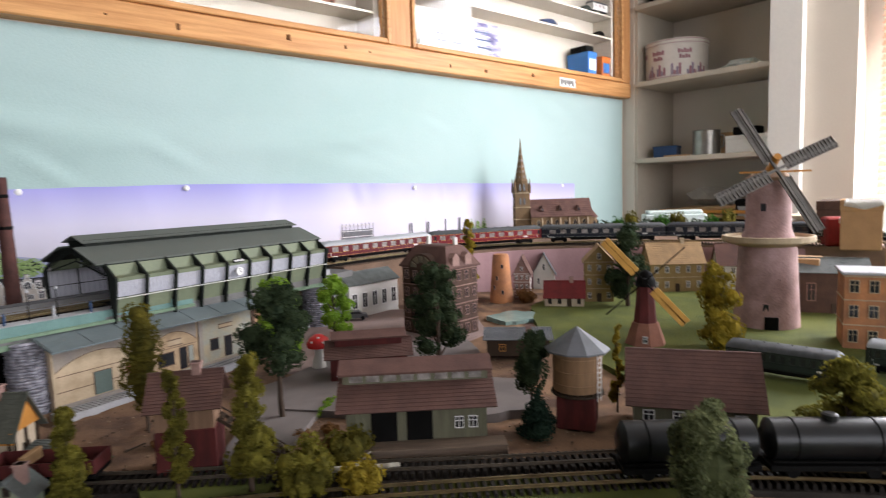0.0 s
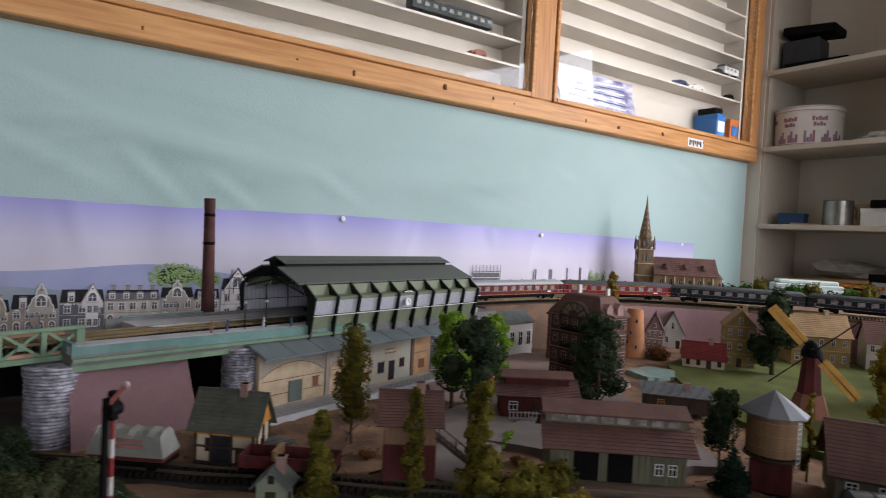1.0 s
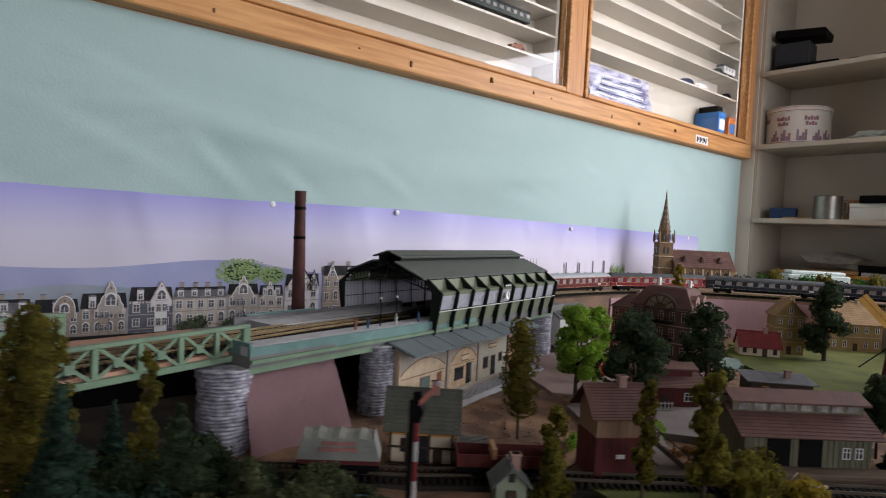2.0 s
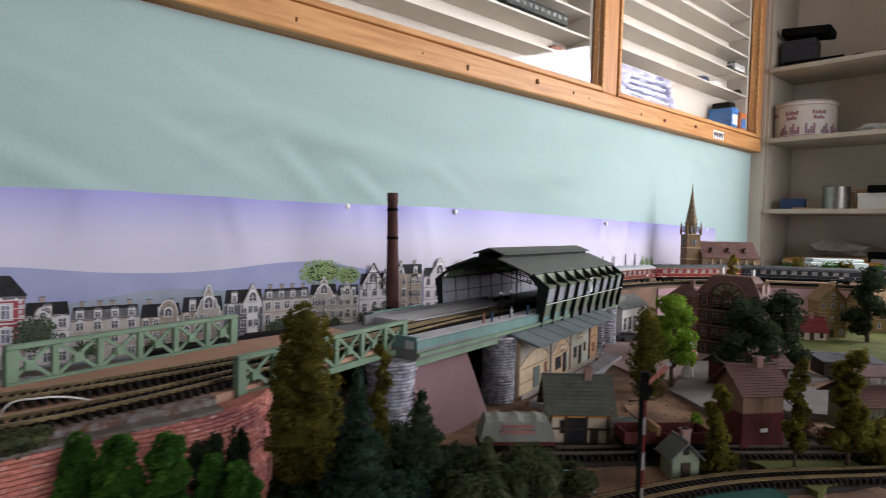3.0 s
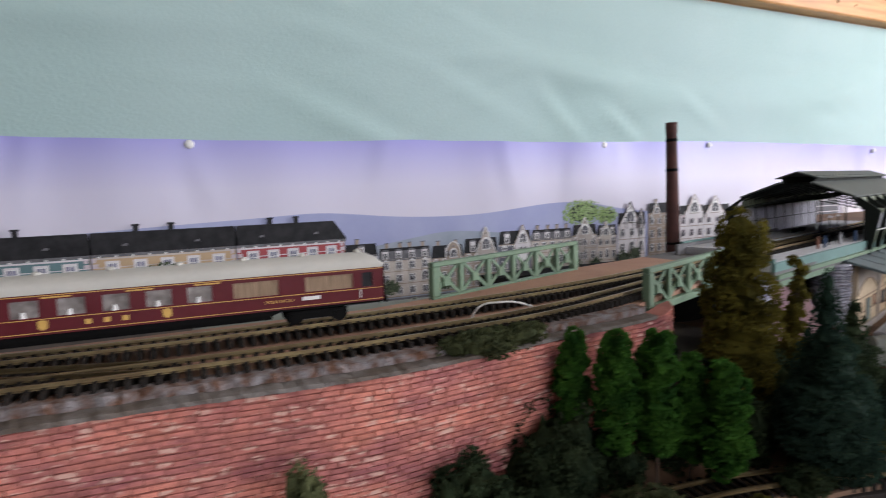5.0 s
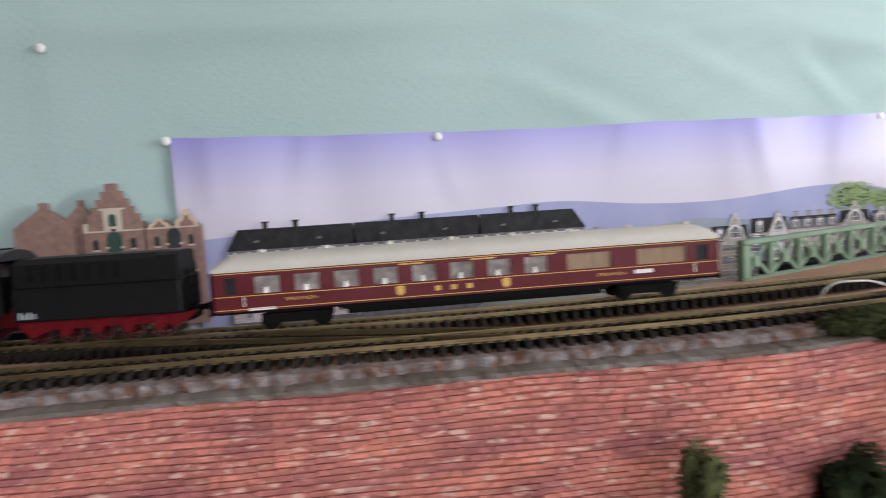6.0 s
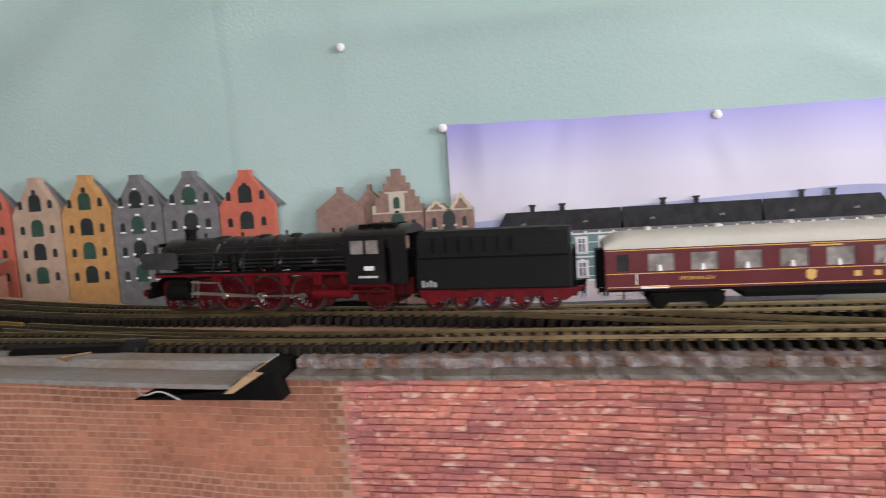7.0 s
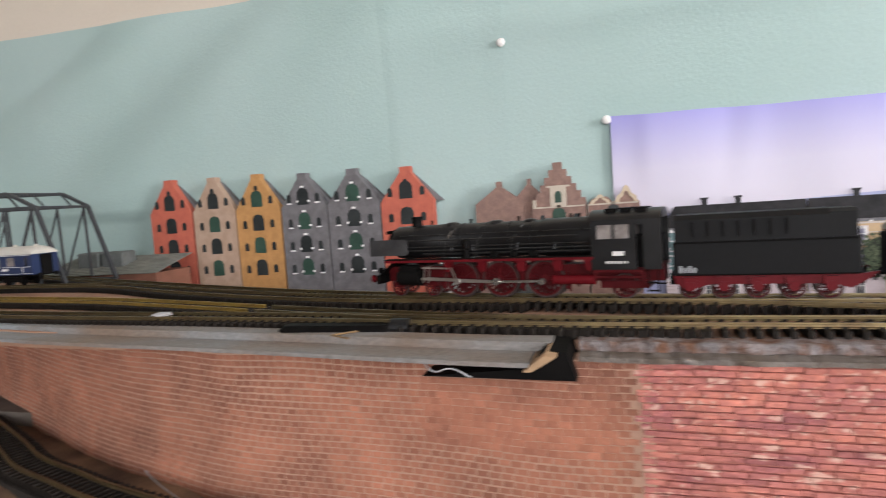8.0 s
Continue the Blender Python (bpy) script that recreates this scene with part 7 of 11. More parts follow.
for side, y in ((-1, 0.0), (1, HW)):
    for i in range(BAYS):
        x0, x1 = HL * i / BAYS + 0.0012, HL * (i + 1) / BAYS - 0.0012
        if side > 0:
            bay_panel("glazing", x0, x1, ((0.0, -0.003), (0.004, 0.052)), PANEL_WHITE, side, y)
            for k in range(5):
                bm = B()
                xx = x0 + (x1 - x0) * (k + 0.5) / 5
                bar(bm, (xx, y - 0.0022, -0.002), (xx, y + 0.0012, 0.051), 0.0005)
                part("glazing_bar", bm, HALL_GLASS, hall)
        else:
            bay_panel("wall_panel", x0, x1, ((-0.001, -0.005), (0.0045, 0.021)), HALL_GREEN, side, y, 0.0055)
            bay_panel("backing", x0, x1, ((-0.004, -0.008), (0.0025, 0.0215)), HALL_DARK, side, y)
            bay_panel("glazing", x0, x1, ((0.0048, 0.0225), (0.0085, 0.0425)), HALL_GLASS, side, y)
            for k in range(7):
                bm = B()
                xx = x0 + (x1 - x0) * (k + 0.5) / 7
                bar(bm, (xx, y + side * 0.0050, 0.0228), (xx, y + side * 0.0087, 0.0422), 0.0006)
                part("glazing_bar", bm, PAVING, hall)
        bay_panel("fascia", x0, x1, ((0.0085, 0.0425), (0.0095, 0.0475)), HALL_GREEN, side, y)
        bay_panel("ledge_panel", x0, x1, ((0.0095, 0.0475), (-0.0065, 0.0482)), HALL_GREEN, side, y)
        bay_panel("eave_panel", x0, x1, ((-0.0065, 0.0482), (-0.0122, 0.0650)), HALL_GREEN, side, y)
    for i in range(BAYS + 1):
        bm = B()
        x = HL * i / BAYS
        outline, half = ((-0.004, -0.013), (0.004, -0.013), (0.0145, 0.0465), (-0.0120, 0.0660), (-0.020, 0.064), (-0.004, 0.046)), 0.0014
        if side > 0:
            outline, half = ((-0.0022, -0.013), (0.004, -0.013), (0.0145, 0.0465), (-0.0120, 0.0660), (-0.0150, 0.064), (0.0012, 0.050)), 0.0006
        prism(bm, [(y + side * o, z) for o, z in outline], "x", x - half, x + half)
        part("fin", bm, HALL_DARK, hall, "dark projecting fin between the bays")
    bm = B()
    bar(bm, (0, y + side * 0.0098, 0.0215), (HL, y + side * 0.0098, 0.0215), 0.0011)
    part("rail", bm, PALE_WALL, hall)
    # roof slope with thickness
    bm = B()
    e = y - side * 0.0115
    mid = HW / 2 + side * 0.020
    solid(bm, [[(x, e, 0.0645), (x, mid, RIDGE - 0.006), (x, mid, RIDGE - 0.004), (x, e, 0.0662)] for x in (-0.012, HL + 0.010)])
    part("roof", bm, HALL_ROOF, hall)
    # added black sheet that paints the shade inside the roof
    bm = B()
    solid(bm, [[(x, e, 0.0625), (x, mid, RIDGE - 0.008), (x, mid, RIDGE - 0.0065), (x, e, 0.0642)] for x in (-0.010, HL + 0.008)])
    part("roof_lining", bm, HALL_DARK, hall, "black sheet for the shade under the roof")
    bm = B()
    solid(bm, [[(x, HW / 2 + side * 0.027, RIDGE), (x, HW / 2, RIDGE + 0.009), (x, HW / 2, RIDGE + 0.0105), (x, HW / 2 + side * 0.028, RIDGE + 0.0014)] for x in (-0.004, HL - 0.004)])
    part("lantern_roof", bm, HALL_ROOF, hall)
    bm = B()
    box(bm, 0.002, HL - 0.008, mid - 0.001, mid + 0.001, RIDGE - 0.006, RIDGE + 0.004)
    part("lantern_wall", bm, HALL_DARK, hall)
bm = B()
bar(bm, (0, HW - 0.0030, 0.026), (HL, HW - 0.0030, 0.026), 0.0009)
part("glazing_rail", bm, HALL_DARK, hall)
# roof trusses seen from the open end
for i in range(BAYS + 1):
    x = HL * i / BAYS
    bm = B()
    for p, q in (((x, 0.012, 0.060), (x, HW / 2, RIDGE - 0.010)), ((x, HW - 0.012, 0.060), (x, HW / 2, RIDGE - 0.010)), ((x, 0.012, EAVE - 0.008), (x, HW / 2, EAVE + 0.008)), ((x, HW - 0.012, EAVE - 0.008), (x, HW / 2, EAVE + 0.008)), ((x, HW / 2, EAVE + 0.008), (x, HW / 2, RIDGE - 0.010))):
        bar(bm, p, q, 0.0014)
    part("roof_truss", bm, HALL_DARK, hall)
bm = B()
for k in range(14):
    t = k / 14
    for s in (-1, 1):
        bar(bm, (-0.006, HW / 2 + s * (HW / 2) * t, EAVE + (RIDGE - EAVE) * (1 - t) - 0.012), (-0.006, HW / 2 + s * (HW / 2) * t, EAVE + (RIDGE - EAVE) * (1 - t) - 0.004), 0.0012)
part("gable_fringe", bm, HALL_DARK, hall)
for k in (2, 5):
    bm = B()
    tube(bm, (HL * k / 9, HW * 0.46, 0), (HL * k / 9, HW * 0.46, EAVE + 0.006), 0.0012, seg=8)
    part("column", bm, HALL_DARK, hall)
# clock and name board on the near wall
clk = B()
tube(clk, (HL * 0.5, -0.0105, 0.033), (HL * 0.5, -0.013, 0.033), 0.0062, seg=20)
clock = part("clock", clk, PRINT_WHITE, hall, "round white station clock")
bm = B()
bar(bm, (HL * 0.5, -0.0134, 0.033), (HL * 0.5, -0.0134, 0.0375), 0.0006)
bar(bm, (HL * 0.5, -0.0134, 0.033), (HL * 0.5 + 0.003, -0.0134, 0.031), 0.0006)
part("clock_pointer", bm, BLACK_MATT, hall)
bm = B()
box(bm, HL * 0.5 - 0.010, HL * 0.5 + 0.010, -0.0125, -0.0105, 0.047, 0.052)
board = part("name_board", bm, BLACK_MATT, hall)
bm = B()
for k in range(6):
    box(bm, HL * 0.5 - 0.0085 + k * 0.003, HL * 0.5 - 0.0065 + k * 0.003, -0.0128, -0.0124, 0.0482, 0.0508)
part("name_print", bm, PRINT_WHITE, hall)

# factory chimney
chim = thing("factory_chimney", "tall dark red-brown factory chimney behind the platform", "chimney", pose(-1.104, 0.112, 1.03, 0.8, -1.0, 0))
bm = B()
lathe(bm, [(0.0112, 0), (0.0108, 0.06), (0.0094, 0.17), (0.0084, 0.244), (0.0090, 0.246), (0.0090, 0.262), (0.0072, 0.262), (0.0072, 0.24)], 20)
part("shaft", bm, CHIMNEY_BRICK, chim, smooth=40)
for z in (0.068, 0.185, 0.232):
    bm = B()
    lathe(bm, [(0.0110 - z * 0.0105, z), (0.0119 - z * 0.0112, z + 0.001), (0.0119 - z * 0.0112, z + 0.004), (0.0110 - z * 0.0105, z + 0.005)], 20)
    part("iron_band", bm, BLACK_MATT, chim)
slab("chimney_ground", "dark ground behind the far platform", -1.30, -1.03, -0.06, 0.60, 1.0, 1.045, BALLAST)

# ---- warehouse under the hall ----
wm, WL = put((-0.826, 0.112), (-0.926, 0.440), GZ)
ware = thing("warehouse", "long cream warehouse with arches, under a grey-green canopy", "warehouse", wm)
bm = B()
box(bm, 0, WL, 0, 0.045, 0, 0.084)
part("wall", bm, CREAM_WALL, ware)
bm = B()
solid(bm, [[(x, -0.034, 0.077), (x, 0.030, 0.0945), (x, 0.030, 0.0965), (x, -0.034, 0.079)] for x in (-0.012, WL * 0.5, WL + 0.012)])
part("canopy", bm, CANOPY, ware, "grey-green sheet canopy")
bm = B()
for k in range(9):
    x = -0.010 + (WL + 0.02) * k / 8
    bar(bm, (x, -0.0342, 0.0792), (x, 0.030, 0.0968), 0.0007)
part("canopy_seam", bm, CANOPY, ware)
D_GREEN = material("grey_green_door", (0.13, 0.17, 0.15), 0.6, vary=0.15)
RUST = material("rust_red_shutter", (0.25, 0.09, 0.05), 0.6)
CARD_BUFF = material("buff_printed_card", (0.58, 0.46, 0.31), 0.75, second=(0.45, 0.34, 0.22), scale=55, vary=0.14, bump=0.12)
CARD_PEACH = material("peach_printed_card", (0.55, 0.40, 0.25), 0.75, second=(0.40, 0.28, 0.17), scale=70, vary=0.18, bump=0.12)
CARD_GREY = material("grey_green_printed_card", (0.36, 0.38, 0.34), 0.75, second=(0.44, 0.37, 0.25), scale=45, vary=0.15, bump=0.12)
CARD_OCHRE = material("ochre_printed_card", (0.50, 0.30, 0.15), 0.75, second=(0.38, 0.24, 0.14), scale=60, vary=0.18, bump=0.12)
CARD_LINE = material("brown_printed_line", (0.16, 0.10, 0.07), 0.8, vary=0.15)
STAIN_GREY = material("grey_printed_band", (0.30, 0.27, 0.25), 0.8, second=(0.40, 0.34, 0.27), scale=30, vary=0.15)


def card_front(x0, x1, mat, arch, doors, panes, shelf):
    """One printed front. doors and panes: (x, z, width, height, material)."""
    bm = B()
    box(bm, x0, x1, -0.0016, 0.0, 0.0, 0.083)
    front = part("card_front", bm, mat, ware)
    if arch:
        pts = [(x0 + 0.003 + (x1 - x0 - 0.006) * k / 12, 0.046 + 0.017 * math.sin(math.pi * k / 12) ** 0.8) for k in range(13)]
        bm = B()
        for p, q in zip(pts, pts[1:]):
            bar(bm, (p[0], -0.0019, p[1]), (q[0], -0.0019, q[1]), 0.0009, 0.0007)
        part("arch_moulding", bm, CARD_LINE, front)
        bm = B()
        prism(bm, pts + [(x1 - 0.001, 0.083), (x0 + 0.001, 0.083)], "y", -0.0018, -0.0016)
        part("spandrel", bm, STAIN_GREY, front)
    for x, z, w, h, m in doors:
        bm = B()
        box(bm, x0 + x - w / 2 - 0.0008, x0 + x + w / 2 + 0.0008, -0.0022, -0.0016, z, z + h + 0.0008)
        d = part("door", bm, CARD_LINE, front)
    for x, z, w, h, m in doors:
        bm = B()
        box(bm, x0 + x - w / 2, x0 + x + w / 2, -0.0026, -0.0022, z, z + h)
        part("door_leaf", bm, m, front)
    for x, z, w, h, m in panes:
        bm = B()
        box(bm, x0 + x - w / 2, x0 + x + w / 2, -0.0022, -0.0016, z, z + h)
        part("window", bm, m, front)
        bm = B()
        for zz in (z, z + h):
            box(bm, x0 + x - w / 2 - 0.001, x0 + x + w / 2 + 0.001, -0.0030, -0.0022, zz - 0.0006, zz + 0.0006)
        part("window_frame", bm, CARD_LINE, front)
    for z in shelf:
        bm = B()
        box(bm, x0 + 0.004, x1 - 0.004, -0.0021, -0.0016, z - 0.0004, z + 0.0004)
        part("cornice", bm, CARD_LINE, front)


card_front(0.001, 0.110, CARD_BUFF, True, ((0.058, 0.008, 0.021, 0.028, D_GREEN),), ((0.092, 0.024, 0.010, 0.013, RUST),), (0.022, 0.041))
card_front(0.119, 0.196, CARD_PEACH, True, ((0.052, 0.008, 0.010, 0.030, WINDOW_DARK), (0.064, 0.008, 0.007, 0.030, CARD_GREY)), ((0.026, 0.018, 0.024, 0.018, WINDOW_DARK), (0.040, 0.044, 0.020, 0.008, CARD_BUFF)), (0.041,))
card_front(0.203, 0.292, CARD_GREY, False, ((0.044, 0.008, 0.012, 0.030, WINDOW_DARK),), ((0.020, 0.022, 0.014, 0.017, WINDOW_DARK), (0.068, 0.026, 0.011, 0.014, WINDOW_DARK), (0.040, 0.052, 0.022, 0.006, CARD_BUFF)), ())
card_front(0.298, WL - 0.001, CARD_OCHRE, False, (), ((0.022, 0.018, 0.014, 0.014, RUST),), (0.044,))
for x in (0.1105, 0.1965, 0.2925):
    bm = B()
    box(bm, x, x + 0.006, -0.0035, -0.0001, 0, 0.082)
    part("pilaster", bm, CARD_LINE if x > 0.25 else STAIN_GREY, ware)
bm = B()
box(bm, 0.001, WL, -0.006, -0.0040, 0, 0.0075)
part("plinth", bm, STAIN_GREY, ware)

# ---- rear terrace with its mauve front ----
pts, tt = TRAIN_LINE
d = np.gradient(pts, axis=0)
d /= np.linalg.norm(d, axis=1)[:, None]
rim = [(p[0] + q[1] * 0.034, p[1] - q[0] * 0.034) for p, q in list(zip(pts, d))[::10] if p[1] > 0.60]
bm = B()
prism(bm, rim + [(0.2, 2.07), (-1.31, 2.07), (-1.31, 0.56)], "z", 1.0, DZ - 0.0005)
tagged(part("rear_terrace", bm, material("dark_brown_terrace_board", (0.20, 0.125, 0.085), 0.9, second=(0.12, 0.08, 0.055), scale=18, fine=900, vary=0.3, bump=0.5)), "board terrace carrying the rear curve", "", "", "structure")
bm = B()
for (a, b), (c, e) in zip(rim, rim[1:]):
    if b > 0.86 and a < -0.50:
        q = Vector((e - b, a - c)).normalized() * 0.003
        solid(bm, [[(a, b, z), (c, e, z), (c + q.x, e + q.y, z), (a + q.x, b + q.y, z)] for z in (1.0, DZ - 0.006)])
tagged(part("terrace_front", bm, PINKBOARD), "mauve board front of the rear terrace", "", "", "structure")

# ---- houses ----


def window_mesh(w, h, surround, pane, bars=True):
    """A window with its surround and glazing bars in one piece and recessed panes; origin at the sill's middle, looking to -y."""
    b = B()
    t = max(0.0006, 0.1 * w)
    xs = [-w / 2 - t, -w / 2, -0.0003, 0.0003, w / 2, w / 2 + t] if bars else [-w / 2 - t, -w / 2, w / 2, w / 2 + t]
    zs = [-t, 0, 0.62 * h, 0.62 * h + 0.0006, h, h + t] if bars else [-t, 0, h, h + t]
    glass = (1, 3) if bars else (1,)
    front = [[b.verts.new((x, -0.0009, z)) for z in zs] for x in xs]
    for i in range(len(xs) - 1):
        for k in range(len(zs) - 1):
            loop = [front[i][k], front[i + 1][k], front[i + 1][k + 1], front[i][k + 1]]
            if i in glass and k in glass:
                deep = [b.verts.new((v.co.x, -0.0001, v.co.z)) for v in loop]
                for q in range(4):
                    b.faces.new((loop[q], loop[(q + 1) % 4], deep[(q + 1) % 4], deep[q]))
                b.faces.new(deep).material_index = 1
            else:
                b.faces.new(loop)
    edge = [front[i][0] for i in range(len(xs))] + [front[-1][k] for k in range(1, len(zs))] + [front[i][-1] for i in range(len(xs) - 2, -1, -1)] + [front[0][k] for k in range(len(zs) - 2, 0, -1)]
    back = [b.verts.new((v.co.x, 0.0005, v.co.z)) for v in edge]
    for q in range(len(edge)):
        r = (q + 1) % len(edge)
        b.faces.new((edge[r], edge[q], back[q], back[r]))
    return mesh_of("window", b, [surround, pane])


def house(name, label, category, a, b, depth, z, wall_h, roof, roof_h, wall, tiles, cols=3, rows=2, side_cols=2, win=(0.006, 0.010), surround=PRINT_WHITE, over=0.004, chimney=True, door=True, group="", rows_tiles=0, tile_rows=12, trim=None):
    """A small house: walls, a roof with courses of tiles, windows on the sides that are seen, door and chimney. The front runs from a to b."""
    m, L = put(a, b, z)
    h = thing(name, label, category, m, group)
    bm = B()
    if roof == "gable_y":
        prism(bm, [(0, 0), (L, 0), (L, wall_h), (L / 2, wall_h + roof_h), (0, wall_h)], "y", 0, depth)
    elif roof == "gable_x":
        prism(bm, [(0, 0), (depth, 0), (depth, wall_h), (depth / 2, wall_h + roof_h), (0, wall_h)], "x", 0, L)
    else:
        box(bm, 0, L, 0, depth, 0, wall_h)
    part("wall", bm, wall, h)
    o, t = over, 0.0013

    def slope(p0, p1, q0, q1):
        """One roof plane between eave p0-p1 and ridge q0-q1, laid with courses of tiles."""
        p0, p1, q0, q1 = map(Vector, (p0, p1, q0, q1))
        n = (p1 - p0).cross(q0 - p0)
        n = n.normalized() * t if n.length > 1e-9 else Vector((0, 0, t))
        if n.z < 0:
            n = -n
        k = tile_rows
        for i in range(k):
            bm = B()
            u, v = i / k, (i + 1) / k
            A, Bq, C, D = p0.lerp(q0, u), p1.lerp(q1, u), p1.lerp(q1, v), p0.lerp(q0, v)
            lo, hi = n * 1.0, n * 0.62
            solid(bm, [[A, Bq, C, D], [A + lo, Bq + lo, C + hi, D + hi]])
            part("tile_course", bm, tiles, h)
    e = wall_h - o * roof_h / max(0.001, (L if roof == "gable_y" else depth) / 2)
    if roof == "gable_x":
        slope((-o, -o, e), (L + o, -o, e), (-o, depth / 2, wall_h + roof_h), (L + o, depth / 2, wall_h + roof_h))
        slope((L + o, depth + o, e), (-o, depth + o, e), (L + o, depth / 2, wall_h + roof_h), (-o, depth / 2, wall_h + roof_h))
        bm = B()
        bar(bm, (-o, depth / 2, wall_h + roof_h + t), (L + o, depth / 2, wall_h + roof_h + t), 0.0025)
        part("ridge", bm, tiles, h)
    elif roof == "gable_y":
        slope((-o, depth + o, e), (-o, -o, e), (L / 2, depth + o, wall_h + roof_h), (L / 2, -o, wall_h + roof_h))
        slope((L + o, -o, e), (L + o, depth + o, e), (L / 2, -o, wall_h + roof_h), (L / 2, depth + o, wall_h + roof_h))
        bm = B()
        bar(bm, (L / 2, -o, wall_h + roof_h + t), (L / 2, depth + o, wall_h + roof_h + t), 0.0025)
        part("ridge", bm, tiles, h)
    elif roof == "hip":
        r = min(L, depth) * 0.42
        c0, c1 = ((r, depth / 2), (L - r, depth / 2)) if L >= depth else ((L / 2, r), (L / 2, depth - r))
        zr = wall_h + roof_h
        cs = [(-o, -o), (L + o, -o), (L + o, depth + o), (-o, depth + o)]
        ends = [(c0, c1), (c1, c1), (c1, c0), (c0, c0)] if L >= depth else [(c0, c0), (c0, c1), (c1, c1), (c1, c0)]
        for i in range(4):
            p, q = cs[i], cs[(i + 1) % 4]
            a0, a1 = ends[i]
            slope((*p, wall_h), (*q, wall_h), (*a0, zr), (*a1, zr))
    elif roof == "flat":
        bm = B()
        rbox(bm, -o, L + o, -o, depth + o, wall_h, wall_h + 0.004, 0.001)
        part("roof", bm, tiles, h)
    elif roof == "mono":
        slope((-o, -o, wall_h), (L + o, -o, wall_h), (-o, depth + o, wall_h + roof_h), (L + o, depth + o, wall_h + roof_h))
    w, hh = win
    if cols or side_cols:
        me = window_mesh(w, hh, surround, WINDOW_DARK)
        for r in range(rows):
            zz = wall_h * (r + 0.32) / rows
            for c in range(cols):
                if door and r == 0 and c == cols // 2:
                    continue
                share("window", me, h, Matrix.Translation((L * (c + 0.5) / cols, -0.0002, zz)))
            for c in range(side_cols):
                share("window", me, h, Matrix.Translation((L + 0.0002, depth * (c + 0.5) / side_cols, zz)) @ pose(0, 0, 0, 0, 0, 90))
        if roof == "gable_y" and roof_h > 1.5 * hh:
            share("window", me, h, Matrix.Translation((L / 2, -0.0002, wall_h + 0.15 * roof_h)))
    if door:
        bm = B()
        c = (cols // 2 + 0.5) / max(1, cols)
        rbox(bm, L * c - 0.0045, L * c + 0.0045, -0.0012, 0.0006, 0, 0.019, 0.0003)
        part("door", bm, TIMBER, h)
    if chimney:
        bm = B()
        x, y = L * 0.68, depth * 0.5
        top = wall_h + roof_h + 0.010
        rbox(bm, x - 0.004, x + 0.004, y - 0.0035, y + 0.0035, wall_h, top, 0.0004)
        rbox(bm, x - 0.005, x + 0.005, y - 0.0045, y + 0.0045, top - 0.002, top, 0.0004)
        part("chimney", bm, trim or BROWN_PINK, h)
    if trim:
        for zz in [wall_h * r / rows for r in range(1, rows)] + [wall_h - 0.002]:
            bm = B()
            box(bm, -0.0012, L + 0.0012, -0.0012, depth, zz - 0.0007, zz + 0.0007)
            part("cornice", bm, trim, h)
    return h, m, L


# the tall city house
FAN_TAN = material("tan_leaded_fan_light", (0.19, 0.155, 0.10), 0.5, second=(0.10, 0.08, 0.055), scale=120, vary=0.3)
th, m, L = house("city_house", "tall dark brown city house with a mansard roof and arched gable", "model house", (-0.830, 0.632), (-0.727, 0.642), 0.075, GZ, 0.118, "none", 0, BROWNSTONE, SLATE, 5, 4, 4, (0.008, 0.014), BROWN_PINK, chimney=False, trim=BROWN_PINK)
bm = B()
solid(bm, [[(x0, y0, z), (L - x0, y0, z), (L - x0, 0.075 - y0, z), (x0, 0.075 - y0, z)] for z, x0, y0 in ((0.118, -0.004, -0.004), (0.121, -0.004, -0.004), (0.140, 0.008, 0.008), (0.152, 0.016, 0.016), (0.154, 0.020, 0.020))])
part("roof", bm, TILE_BROWN, th, "red-brown mansard roof")
bm = B()
arc = [(L * 0.5 + 0.030 * math.cos(a), 0.116 + 0.026 * math.sin(a)) for a in np.linspace(0, math.pi, 17)]
prism(bm, arc, "y", -0.006, 0.02)
part("arched_gable", bm, BROWNSTONE, th)
for k in range(5):
    bm = B()
    a0 = math.pi * (k + 0.14) / 5
    a1 = math.pi * (k + 0.86) / 5
    prism(bm, [(L * 0.5 + 0.012 * math.cos(a0), 0.118 + 0.010 * math.sin(a0)), (L * 0.5 + 0.025 * math.cos(a0), 0.118 + 0.021 * math.sin(a0)), (L * 0.5 + 0.025 * math.cos(a1), 0.118 + 0.021 * math.sin(a1)), (L * 0.5 + 0.012 * math.cos(a1), 0.118 + 0.010 * math.sin(a1))], "y", -0.0075, -0.0058)
    part("window", bm, FAN_TAN, th)
for r in range(1, 4):
    bm = B()
    box(bm, L * 0.28, L * 0.72, -0.010, 0, 0.118 * r / 4 + 0.004, 0.118 * r / 4 + 0.0065)
    for x in np.linspace(L * 0.29, L * 0.71, 12):
        box(bm, x - 0.0004, x + 0.0004, -0.010, -0.009, 0.118 * r / 4 + 0.0065, 0.118 * r / 4 + 0.012)
    box(bm, L * 0.28, L * 0.72, -0.010, -0.009, 0.118 * r / 4 + 0.012, 0.118 * r / 4 + 0.013)
    part("balcony", bm, BLACK_MATT, th)
for y in (0.02, 0.05):
    bm = B()
    prism(bm, [(y - 0.008, 0.122), (y + 0.008, 0.122), (y + 0.008, 0.136), (y, 0.143), (y - 0.008, 0.136)], "x", L - 0.012, L + 0.003)
    part("dormer", bm, BROWN_PINK, th)
bm = B()
box(bm, L * 0.25, L * 0.29, 0.035, 0.042, 0.15, 0.168)
part("chimney", bm, PALE_WALL, th)
bm = B()
box(bm, L * 0.75, L * 0.79, 0.045, 0.052, 0.15, 0.166)
